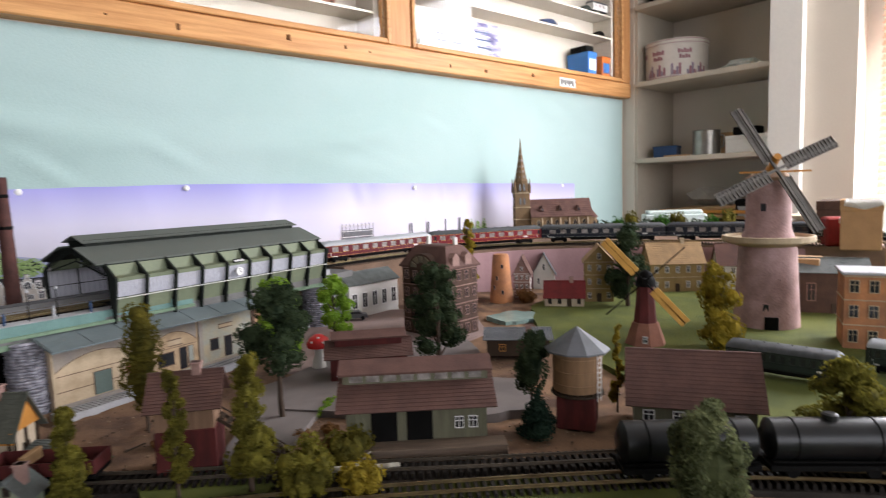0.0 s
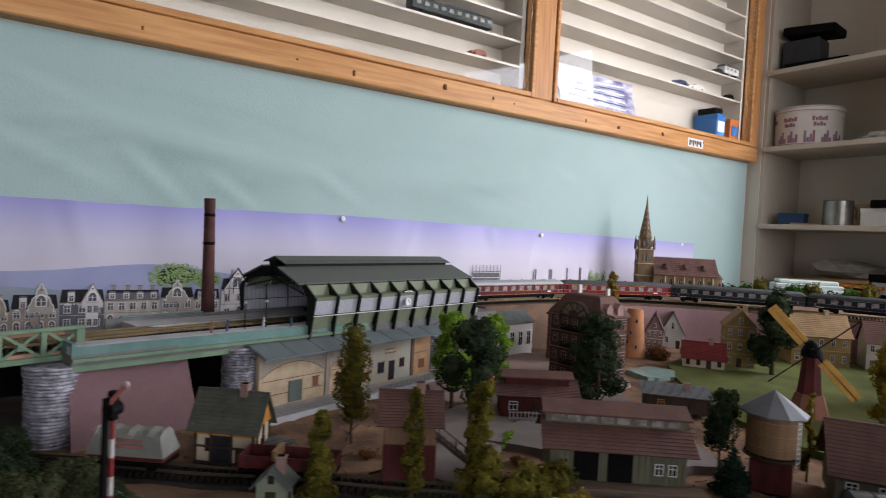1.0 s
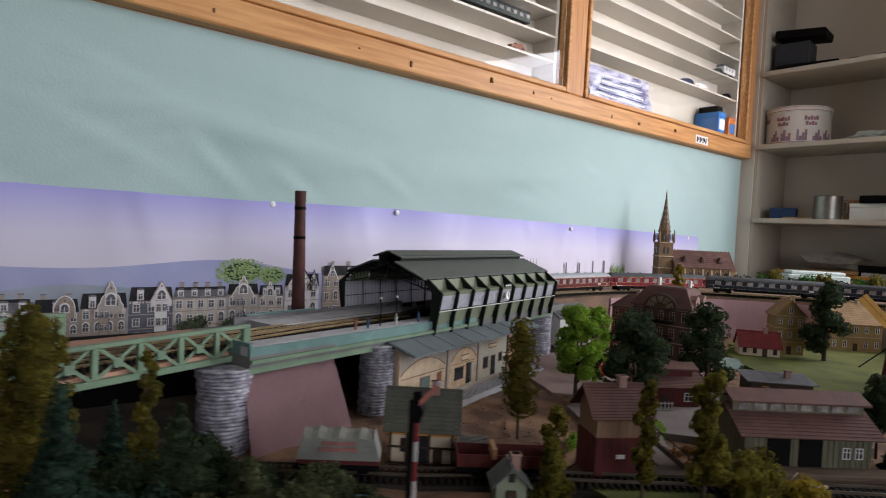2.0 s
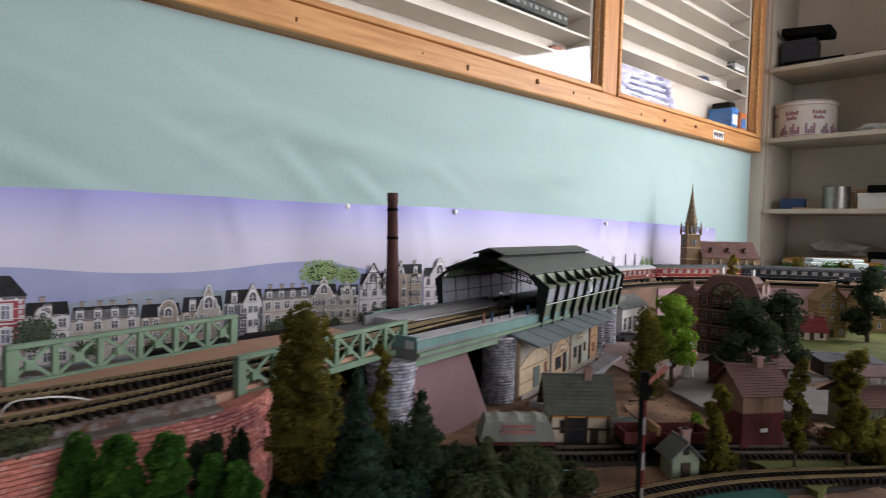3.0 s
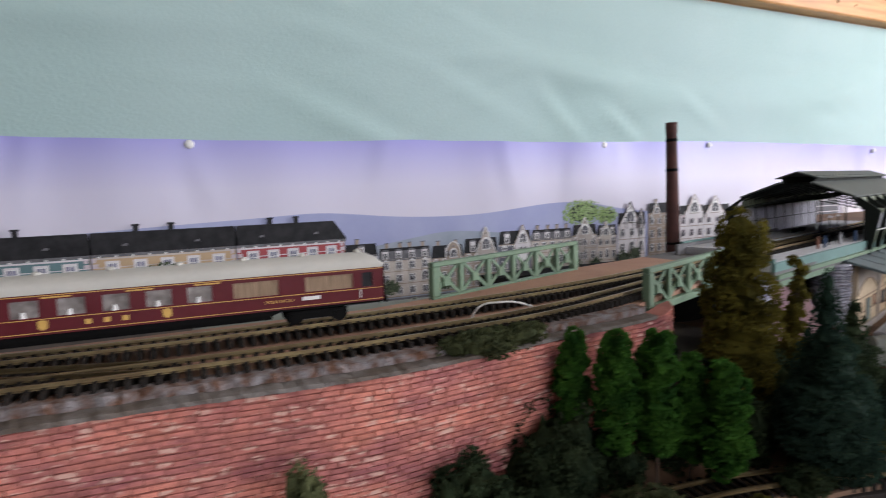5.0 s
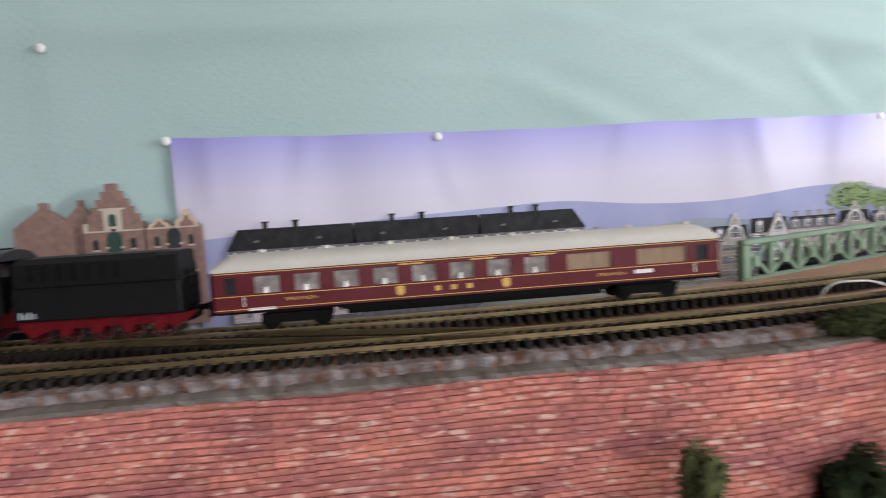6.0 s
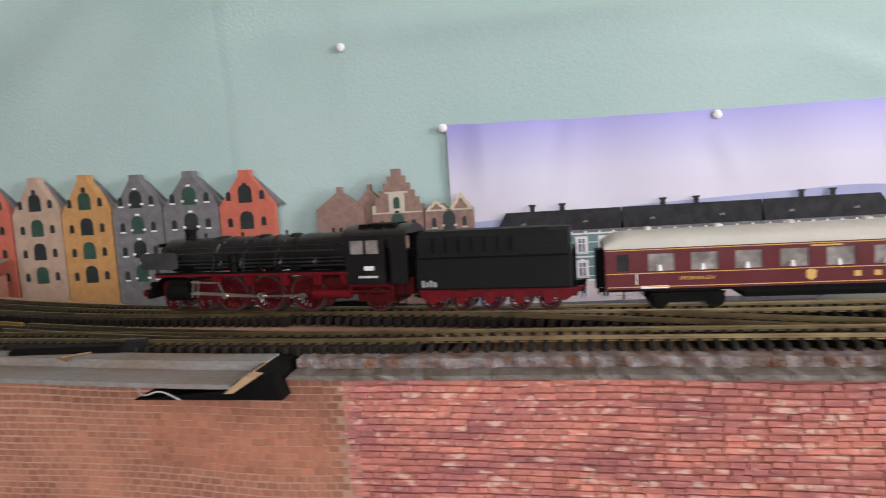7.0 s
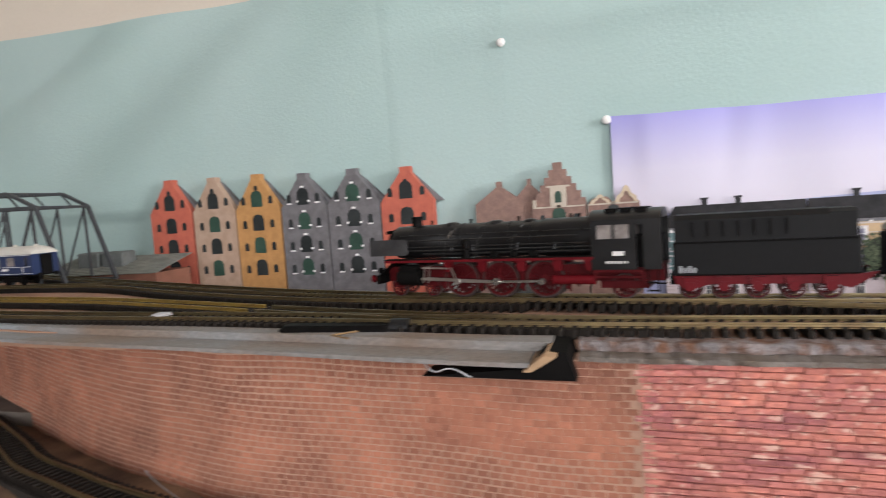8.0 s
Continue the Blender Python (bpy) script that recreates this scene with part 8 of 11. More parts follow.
part("chimney", bm, PALE_WALL, th)

house("town_house", "tall red-brown brick town house with a hipped roof", "model house", (-0.945, 0.735), (-0.885, 0.752), 0.06, GZ, 0.095, "hip", 0.026, material("red_brown_model_brick", (0.19, 0.07, 0.055), 0.85, vary=0.2, bump=0.3), TILE_BROWN, 3, 4, 2, (0.006, 0.010), SANDSTONE_PALE, trim=BROWN_PINK)
house("depot", "low white depot with arched windows and a grey roof", "model house", (-0.985, 0.620), (-1.005, 0.750), 0.06, GZ, 0.070, "gable_x", 0.018, PALE_WALL, SLATE, 5, 1, 1, (0.012, 0.028), PRINT_WHITE, chimney=False, door=False)

# tower, gables and cottages of the old village
tower = thing("brick_tower", "tapering orange card tower", "model tower", pose(-0.905, 0.955, GZ))
bm = B()
lathe(bm, [(0.026, 0), (0.0175, 0.100), (0.0155, 0.103), (0.0155, 0.104)], 14)
part("wall", bm, ORANGE_WALL, tower, smooth=40)
for z, a in ((0.02, -40), (0.05, -70), (0.075, -40), (0.03, -85)):
    me = window_mesh(0.004, 0.008, BROWN_PINK, WINDOW_DARK, False)
    share("window", me, tower, pose(0, 0, 0, 0, 0, a + 90) @ Matrix.Translation((0, -(0.0262 - z * 0.085), z)))
house("gabled_house", "narrow red brick house with a stepped gable", "model house", (-0.895, 0.985), (-0.868, 1.005), 0.05, GZ, 0.060, "gable_y", 0.034, BROWN_PINK, TILE_BROWN, 3, 3, 3, (0.0045, 0.008), PRINT_WHITE, chimney=False, trim=PALE_WALL)
house("chapel", "small white chapel with a steep pale roof", "model chapel", (-0.955, 1.120), (-0.915, 1.150), 0.05, GZ, 0.040, "gable_y", 0.045, PALE_WALL, ZINC, 2, 1, 2, (0.005, 0.014), chimney=False)
house("cottage", "low cottage with a red tiled roof on the meadow", "model house", (-0.776, 0.945), (-0.715, 0.990), 0.045, GZ + 0.006, 0.022, "gable_x", 0.026, CREAM_WALL, TILE_RED, 4, 1, 1, (0.006, 0.010), TIMBER)
house("yellow_house", "narrow ochre house with a curved gable", "model house", (-0.745, 1.035), (-0.700, 1.070), 0.06, GZ + 0.006, 0.085, "gable_y", 0.030, OCHRE_WALL, TILE_YELLOW, 3, 3, 2, (0.006, 0.011), PRINT_WHITE, trim=SANDSTONE_PALE)
house("yellow_house", "broad ochre house with a tan roof", "model house", (-0.700, 1.215), (-0.622, 1.300), 0.07, GZ + 0.006, 0.066, "gable_x", 0.040, OCHRE_WALL, TILE_YELLOW, 5, 2, 2, (0.007, 0.013), PRINT_WHITE, trim=SANDSTONE_PALE)
house("grey_house", "pale grey house with a brown roof", "model house", (-0.600, 1.320), (-0.535, 1.365), 0.07, GZ + 0.006, 0.060, "gable_x", 0.040, PALE_WALL, TILE_BROWN, 4, 2, 2, (0.007, 0.012))
house("orange_house", "orange brick house with a crenellated grey top", "model house", (-0.268, 0.975), (-0.183, 1.010), 0.07, GZ + 0.006, 0.105, "flat", 0, ORANGE_WALL, PAVING, 4, 3, 2, (0.010, 0.016), SANDSTONE_PALE, trim=SANDSTONE_PALE)

# sheds along the siding
TAN_DOCK = material("weathered_brown_planks", (0.17, 0.12, 0.085), 0.85, second=(0.11, 0.08, 0.06), scale=60, vary=0.25, bump=0.3, stretch=(0.5, 5, 5))
gs, m, L = house("goods_shed", "olive boarded goods shed with a brown clerestory roof", "goods shed", (-0.478, 0.294), (-0.398, 0.398), 0.060, GZ + 0.006, 0.044, "gable_x", 0.018, GREENISH_WALL, TILE_BROWN, 0, 1, 0, chimney=False, door=False, over=0.009, tile_rows=10)
bm = B()
box(bm, -0.004, L + 0.004, 0.020, 0.048, 0.055, 0.068)
part("clerestory", bm, GREENISH_WALL, gs)
for s in (-1, 1):
    bm = B()
    solid(bm, [[(x, 0.034 + s * 0.021, 0.067), (x, 0.034, 0.076), (x, 0.034, 0.078), (x, 0.034 + s * 0.021, 0.069)] for x in (-0.008, L + 0.008)])
    part("roof", bm, TILE_BROWN, gs)
for k in range(8):
    bm = B()
    x = L * (k + 0.5) / 8
    box(bm, x - 0.006, x + 0.006, 0.0192, 0.0202, 0.059, 0.066)
    part("window", bm, WINDOW_LIT, gs)
for x in (0.035, 0.068):
    bm = B()
    rbox(bm, x - 0.012, x + 0.012, -0.0012, 0.0006, 0.008, 0.036, 0.0003)
    part("door", bm, BLACK_MATT, gs, "dark sliding door")
for x in (0.105, 0.118):
    share("window", window_mesh(0.007, 0.010, PRINT_WHITE, WINDOW_DARK), gs, Matrix.Translation((x, -0.0004, 0.018)))
bm = B()
rbox(bm, -0.010, L + 0.016, -0.022, 0, -0.004, 0.008, 0.0006)
part("loading_dock", bm, TAN_DOCK, gs, "brown plank loading dock")
bm = B()
for k in range(22):
    x = L * (k + 0.5) / 22
    bar(bm, (x, -0.0003, 0.008), (x, -0.0003, 0.044), 0.0008)
part("cover_strip", bm, GREENISH_WALL, gs)

bs, m, L = house("lower_shed", "dark red boarded shed with a stepped brown roof", "shed", (-0.672, 0.392), (-0.618, 0.474), 0.045, GZ + 0.006, 0.034, "gable_x", 0.012, REDWOOD, TILE_BROWN, 3, 1, 1, (0.010, 0.010), PRINT_WHITE, chimney=False, over=0.008)
bm = B()
box(bm, 0.006, L - 0.006, 0.012, 0.034, 0.040, 0.052)
part("clerestory", bm, REDWOOD, bs)
bm = B()
solid(bm, [[(x, 0.006, 0.051), (x, 0.023, 0.058), (x, 0.040, 0.051), (x, 0.040, 0.053), (x, 0.023, 0.060), (x, 0.006, 0.053)] for x in (0.0, L)])
part("roof", bm, TILE_BROWN, bs)
bm = B()
for k in range(9):
    bar(bm, (0.010 + k * 0.005, -0.018, 0), (0.010 + k * 0.005, -0.018, 0.014), 0.0012)
for z in (0.004, 0.012):
    bar(bm, (0.008, -0.018, z), (0.052, -0.018, z), 0.001)
part("railing", bm, PAVING, bs, "grey railing before the shed")
house("long_shed", "olive shed with a broad brown tiled roof", "shed", (-0.318, 0.520), (-0.226, 0.579), 0.065, GZ + 0.006, 0.036, "gable_x", 0.036, GREENISH_WALL, TILE_BROWN, 4, 1, 2, (0.009, 0.010), PRINT_WHITE, chimney=False, over=0.008, tile_rows=14)
house("dark_hut", "dark timber hut with a pale flat roof", "hut", (-0.610, 0.612), (-0.545, 0.672), 0.045, GZ + 0.006, 0.024, "mono", 0.006, TIMBER, ZINC, 2, 1, 1, (0.008, 0.009), ORANGE_WOOD, chimney=True, trim=None, over=0.006)
house("dark_hut", "dark brick hall at the meadow edge", "hut", (-0.395, 1.19), (-0.30, 1.235), 0.07, GZ + 0.006, 0.075, "gable_x", 0.02, BROWNSTONE, SLATE, 3, 1, 1, (0.012, 0.03), BROWN_PINK, chimney=False)

# railwaymen's cabin with a grey tiled roof and orange gable boards
cb, m, L = house("railway_cabin", "half-timbered cabin with grey tiled roof and orange gables", "cabin", (-0.692, 0.008), (-0.650, 0.057), 0.034, GZ + 0.003, 0.043, "gable_x", 0.027, CREAM_WALL, OLIVE_SLATE, 2, 1, 1, (0.007, 0.012), TIMBER, over=0.006, tile_rows=10)
for s, x in ((-1, -0.0006), (1, L + 0.0006)):
    bm = B()
    prism(bm, [(-0.003, 0.040), (0.037, 0.040), (0.017, 0.069)], "x", x - 0.0008, x + 0.0008)
    part("gable_board", bm, ORANGE_WOOD, cb, "orange boarded gable")
bm = B()
box(bm, -0.001, L + 0.001, -0.0016, 0, 0.030, 0.038)
part("gable_band", bm, ORANGE_WOOD, cb, "orange boards under the eave")
bm = B()
for x in (0.002, L * 0.28, L * 0.62, L - 0.002):
    bar(bm, (x, -0.0008, 0), (x, -0.0008, 0.034), 0.0022)
for z in (0.002, 0.018):
    bar(bm, (0, -0.0008, z), (L, -0.0008, z), 0.0018)
for y in (0.002, 0.017, 0.032):
    bar(bm, (L + 0.0008, y, 0), (L + 0.0008, y, 0.040), 0.002)
part("timber_frame", bm, TIMBER, cb)
bm = B()
box(bm, L * 0.3, L * 0.6, -0.0010, 0.0, 0.002, 0.030)
part("entrance", bm, WINDOW_DARK, cb)
house("lean_to", "grey lean-to roof beside the cabin", "shed", (-0.645, 0.063), (-0.631, 0.079), 0.020, GZ + 0.003, 0.018, "mono", 0.006, GREENISH_WALL, SLATE, 0, 1, 0, chimney=False, door=False)

# signal box on a red brick base
TAN_BOX = material("brown_tan_boarding", (0.26, 0.16, 0.10), 0.8, second=(0.20, 0.12, 0.075), scale=50, vary=0.15, bump=0.2, stretch=(5, 5, 0.4))
sb, m, L = house("signal_box", "tan signal box with brown roof on a red base", "signal box", (-0.552, 0.149), (-0.528, 0.191), 0.042, GZ + 0.003, 0.068, "gable_x", 0.019, TAN_BOX, TILE_BROWN, 2, 1, 1, (0.010, 0.012), TIMBER, over=0.008, door=False)
bm = B()
rbox(bm, -0.0012, L + 0.0012, -0.0012, 0.0432, 0, 0.042, 0.0008)
part("base", bm, REDWOOD, sb, "dark red base storey")
bm = B()
box(bm, L * 0.42, L * 0.60, -0.0018, -0.001, 0.022, 0.026)
part("sign", bm, PRINT_WHITE, sb)
bm = B()
bar(bm, (L + 0.001, 0.010, 0.046), (L + 0.060, 0.010, 0.001), 0.0012, 0.003)
stair = part("staircase", bm, TIMBER, sb, "dark open wooden staircase")
bm = B()
bar(bm, (L + 0.001, 0.026, 0.046), (L + 0.060, 0.026, 0.001), 0.0012, 0.003)
part("stringer", bm, TIMBER, stair)
for k in range(10):
    bm = B()
    box(bm, L + 0.002 + k * 0.0057, L + 0.0065 + k * 0.0057, 0.0105, 0.0255, 0.0445 - k * 0.0043, 0.0456 - k * 0.0043)
    part("step", bm, TIMBER, stair)
bm = B()
bar(bm, (L + 0.001, 0.010, 0.060), (L + 0.058, 0.010, 0.016), 0.001)
for k in range(4):
    x = 0.004 + k * 0.017
    bar(bm, (L + x, 0.010, 0.044 - k * 0.013), (L + x, 0.010, 0.059 - k * 0.013), 0.0008)
part("hand_rail", bm, TIMBER, stair)
oh, m, L = house("outhouse", "tiny pale green outhouse with grey roof", "outhouse", (-0.567, 0.033), (-0.552, 0.054), 0.024, GZ - 0.002, 0.025, "gable_y", 0.012, material("pale_green_boarding", (0.23, 0.26, 0.18), 0.8, vary=0.15, bump=0.2), SLATE, 0, 1, 1, (0.004, 0.006), TIMBER, door=True, over=0.004)

# water tower
wt = thing("water_tower", "round tan water tower with a zinc cone roof on brick", "water tower", pose(-0.372, 0.503, GZ + 0.003))
bm = B()
rbox(bm, -0.019, 0.019, -0.019, 0.019, 0, 0.034, 0.001)
part("base", bm, REDWOOD, wt, "square dark red base", m=pose(0, 0, 0, 0, 0, 30))
bm = B()
for k in range(20):
    a = 2 * math.pi * k / 20
    bar(bm, (0.024 * math.cos(a), 0.024 * math.sin(a), 0.033), (0.024 * math.cos(a), 0.024 * math.sin(a), 0.038), 0.0016)
tube(bm, (0, 0, 0.034), (0, 0, 0.036), 0.0265, seg=24)
part("gallery", bm, TIMBER, wt)
bm = B()
lathe(bm, [(0.0245, 0.038), (0.0245, 0.080), (0.025, 0.081)], 28)
part("tank", bm, TAN_TANK, wt, "tan boarded tank", smooth=40)
for z in (0.045, 0.058, 0.071):
    bm = B()
    lathe(bm, [(0.0246, z), (0.0250, z + 0.0003), (0.0250, z + 0.0012), (0.0246, z + 0.0015)], 28, caps=False)
    part("hoop", bm, TAN_TANK, wt)
for k in range(10):
    bm = B()
    a, b = 2 * math.pi * k / 10, 2 * math.pi * (k + 1) / 10
    pts = [(0.0325 * math.cos(a), 0.0325 * math.sin(a), 0.078), (0.0325 * math.cos(b), 0.0325 * math.sin(b), 0.078), (0, 0, 0.1005)]
    solid(bm, [pts, [(p[0], p[1], p[2] + 0.0016) for p in pts]])
    part("roof_panel", bm, ZINC, wt)
bm = B()
for k in range(9):
    bar(bm, (0.0265, -0.003, 0.034 + k * 0.005), (0.0265, 0.003, 0.034 + k * 0.005), 0.0006)
for y in (-0.003, 0.003):
    bar(bm, (0.0265, y, 0.03), (0.0265, y, 0.08), 0.0006)
part("ladder", bm, PRINT_WHITE, wt)

# ---- church ----
CM, CL = put((-1.215, 1.372), (-1.075, 1.545), DZ)
ch = thing("church", "ochre sandstone church with a tall spire and brown roof", "church", CM)
bm = B()
rbox(bm, -0.020, 0.024, -0.022, 0.022, 0, 0.128, 0.0012)
part("tower", bm, SANDSTONE, ch)
for z, w in ((0.05, 0.024), (0.085, 0.024), (0.127, 0.025)):
    bm = B()
    rbox(bm, -0.020 - 0.0025, 0.024 + 0.0025, -w, w, z, z + 0.003, 0.0006)
    part("cornice", bm, SANDSTONE_PALE, ch)
bm = B()
lathe(bm, [(0.019, 0.128), (0.018, 0.160), (0.0205, 0.162), (0.0205, 0.166)], 8, centre=(0.002, 0))
part("belfry", bm, SANDSTONE, ch)
bm = B()
lathe(bm, [(0.018, 0.166), (0.0095, 0.215), (0.0028, 0.262), (0.0018, 0.276), (0.0004, 0.290)], 8, centre=(0.002, 0))
part("spire", bm, SANDSTONE, ch)
for lv in range(5):
    for k in range(8):
        bm = B()
        r = 0.0182 - 0.0031 * lv
        z = 0.172 + 0.016 * lv
        a = 2 * math.pi * (k + 0.5) / 8
        prism(bm, [(-0.0016, z), (0.0016, z), (0.0016, z + 0.006), (0, z + 0.009), (-0.0016, z + 0.006)], "y", -r * 0.93, -r * 0.86)
        part("tracery", bm, WINDOW_LIT, ch, m=Matrix.Translation((0.002, 0, 0)) @ pose(0, 0, 0, 0, 0, math.degrees(a)))
for x, y in ((-0.020, -0.022), (0.024, -0.022), (-0.020, 0.022), (0.024, 0.022)):
    bm = B()
    lathe(bm, [(0.004, 0.128), (0.004, 0.145), (0.0005, 0.170)], 6, centre=(x, y))
    part("pinnacle", bm, SANDSTONE, ch)
for z in (0.095, 0.135):
    for k, (x, y, a) in enumerate(((0.002, -0.0225, 0), (0.0245, 0, 90), (-0.0205, 0, -90))):
        for dx in (-0.006, 0.006):
            bm = B()
            prism(bm, [(-0.0028, z), (0.0028, z), (0.0028, z + 0.016), (0, z + 0.021), (-0.0028, z + 0.016)], "y", -0.0008, 0.0006)
            k0 = 0.0 if z < 0.1 else 0.0035
            part("window", bm, WINDOW_DARK, ch, m=Matrix.Translation((x, y + (k0 if a == 0 else 0), 0)) @ pose(0, 0, 0, 0, 0, a) @ Matrix.Translation((dx, 0, 0)))
bm = B()
prism(bm, [(-0.038, 0), (0.038, 0), (0.038, 0.060), (0, 0.104), (-0.038, 0.060)], "x", 0.024, CL - 0.02)
part("nave", bm, SANDSTONE, ch)
for s in (-1, 1):
    for i in range(9):
        u, v = i / 9, (i + 1) / 9
        bm = B()
        solid(bm, [[(x, s * 0.043 * (1 - u), 0.0565 + 0.050 * u), (x, s * 0.043 * (1 - v), 0.0565 + 0.050 * v), (x, s * 0.043 * (1 - v), 0.0580 + 0.050 * v), (x, s * 0.043 * (1 - u), 0.0590 + 0.050 * u)] for x in (0.024, CL - 0.016)])
        part("tile_course", bm, TILE_BROWN, ch)
for k in range(22):
    bm = B()
    x = 0.028 + k * (CL - 0.048) / 21
    prism(bm, [(x - 0.0018, 0.1065), (x + 0.0018, 0.1065), (x, 0.1115)], "y", -0.0008, 0.0008)
    part("ridge_crest", bm, TILE_BROWN, ch)
for k in range(3):
    x = 0.058 + k * (CL - 0.115) / 2
    bm = B()
    prism(bm, [(x - 0.007, 0.074), (x + 0.007, 0.074), (x, 0.090)], "y", -0.0335, -0.012)
    part("dormer", bm, TILE_BROWN, ch)
    bm = B()
    prism(bm, [(x - 0.0035, 0.0755), (x + 0.0035, 0.0755), (x, 0.0835)], "y", -0.0345, -0.0335)
    part("dormer_opening", bm, WINDOW_DARK, ch)
for k in range(6):
    x = 0.046 + k * (CL - 0.088) / 5
    for e, y, mat, name in ((0.0012, -0.0386, SANDSTONE_PALE, "window_surround"), (0.0, -0.0392, WINDOW_DARK, "window")):
        bm = B()
        w = 0.0045 + e
        prism(bm, [(x - w, 0.016 - e), (x + w, 0.016 - e), (x + w, 0.040), (x + w * 0.7, 0.045 + e), (x, 0.049 + e), (x - w * 0.7, 0.045 + e), (x - w, 0.040)], "y", y, y + 0.0008)
        part(name, bm, mat, ch)
    bm = B()
    box(bm, x - 0.0004, x + 0.0004, -0.0398, -0.0392, 0.016, 0.046)
    part("mullion", bm, SANDSTONE_PALE, ch)
    bm = B()
    prism(bm, [(-0.045, 0), (-0.038, 0), (-0.038, 0.054), (-0.0395, 0.054), (-0.043, 0.040)], "x", x + 0.0088, x + 0.0122)
    part("buttress", bm, SANDSTONE_PALE, ch)
bm = B()
solid(bm, [[(CL - 0.02 + 0.026 * math.cos(a), 0.030 * math.sin(a), z) for a in np.linspace(-math.pi / 2, math.pi / 2, 7)] for z in (0, 0.052)])
part("apse", bm, SANDSTONE, ch)
for a in (-65, -25, 15):
    bm = B()
    prism(bm, [(-0.0035, 0.016), (0.0035, 0.016), (0.0035, 0.036), (0, 0.043), (-0.0035, 0.036)], "y", -0.0300, -0.0270)
    part("window", bm, WINDOW_DARK, ch, m=Matrix.Translation((CL - 0.02, 0, 0)) @ pose(0, 0, 0, 0, 0, a + 90))
bm = B()
solid(bm, [[(CL - 0.02 + 0.030 * k * math.cos(a), 0.033 * k * math.sin(a), z) for a in np.linspace(-math.pi / 2, math.pi / 2, 7)] for z, k in ((0.052, 1), (0.086, 0.05))])
part("apse_roof", bm, TILE_BROWN, ch)

# ---- mills ----
bigmill = thing("tower_mill", "large pink foam tower mill with grey lattice sails", "windmill", pose(-0.403, 1.062, GZ + 0.006))
bm = B()
lathe(bm, [(0.0505, 0), (0.047, 0.06), (0.043, 0.128), (0.040, 0.133), (0.0385, 0.150), (0.034, 0.160), (0.0335, 0.205), (0.032, 0.240)], 26)
part("tower", bm, PINK_MILL, bigmill, smooth=40)
bm = B()
lathe(bm, [(0.041, 0.132), (0.067, 0.139), (0.069, 0.141), (0.069, 0.149), (0.065, 0.1495), (0.065, 0.144), (0.036, 0.144)], 26, caps=False)
part("gallery", bm, SANDSTONE_PALE, bigmill, "tan gallery round the tower")
bm = B()
lathe(bm, [(0.034, 0.238), (0.034, 0.243), (0.022, 0.252), (0.004, 0.256)], 18)
part("cap", bm, material("dull_tan_cap", (0.24, 0.15, 0.09), 0.8, vary=0.2), bigmill, smooth=40)
for z, a in ((0.03, 20), (0.09, -20), (0.19, 10), (0.07, 40)):
    share("window", window_mesh(0.008, 0.012, PINK_MILL, WINDOW_DARK, False), bigmill, pose(0, 0, 0, 0, 0, a) @ Matrix.Translation((0, -(0.0505 - z * 0.075), z)))
bm = B()
rbox(bm, -0.010, 0.010, -0.002, 0.004, 0, 0.022, 0.001)
part("door", bm, BLACK_MATT, bigmill, m=pose(0, 0, 0, 0, 0, 30) @ Matrix.Translation((0, -0.0495, 0)))
hub = Vector((0.024, -0.034, 0.255))
q = pose(0, 0, 0, 0, 0, 50) @ pose(0, 0, 0, -22, 0, 0)
bm = B()
tube(bm, (-0.006, 0.0, 0.244), hub * 1.08, 0.006, seg=10)
part("windshaft", bm, ORANGE_WOOD, bigmill)
bm = B()
bar(bm, (-0.030, -0.040, 0.252), (0.058, 0.012, 0.252), 0.003)
part("brake_beam", bm, ORANGE_WOOD, bigmill)
for ang, ln in ((22, 0.112), (112, 0.115), (204, 0.113), (292, 0.112)):
    sail = B()
    box(sail, 0, ln, -0.002, 0.002, -0.002, 0.002)
    for k in range(15):
        x = 0.018 + (ln - 0.02) * k / 14
        box(sail, x - 0.0006, x + 0.0006, -0.0012, 0.0012, -0.006, 0.014)
    for z in (-0.006, 0.0045, 0.0135):
        box(sail, 0.016, ln, -0.001, 0.001, z - 0.0008, z + 0.0008)
    box(sail, 0.018, ln, 0.0012, 0.0018, -0.006, 0.0135)
    part("sail", sail, MILL_SAIL, bigmill, "grey wooden lattice sail", m=Matrix.Translation(hub) @ q @ pose(0, 0, 0, 0, -ang, 0))

sm = thing("smock_mill", "small dark red mill with broad orange sails", "windmill", pose(-0.482, 0.820, GZ + 0.006))
bm = B()
lathe(bm, [(0.030, 0), (0.030, 0.002), (0.019, 0.034)], 8)
part("base", bm, SALMON, sm, "brown skirted base")
bm = B()
lathe(bm, [(0.017, 0.034), (0.012, 0.088)], 8)
part("body", bm, REDWOOD, sm)
bm = B()
lathe(bm, [(0.0145, 0.088), (0.0145, 0.096), (0.009, 0.108), (0.002, 0.112)], 12)
part("cap", bm, BLACK_MATT, sm, smooth=40)
bm = B()
rbox(bm, -0.034, 0.034, -0.030, 0.030, -0.002, 0.001, 0.0004)
part("plinth", bm, PALE_WALL, sm)
share("window", window_mesh(0.006, 0.009, PRINT_WHITE, WINDOW_DARK), sm, pose(0, 0, 0, 0, 0, 30) @ Matrix.Translation((0, -0.0285, 0.008)))
bm = B()
tube(bm, (0, 0, 0.098), (0.012, -0.022, 0.098), 0.004, seg=10)
part("windshaft", bm, BLACK_MATT, sm)
hub, q = Vector((0.011, -0.021, 0.098)), pose(0, 0, 0, 0, 0, 31)
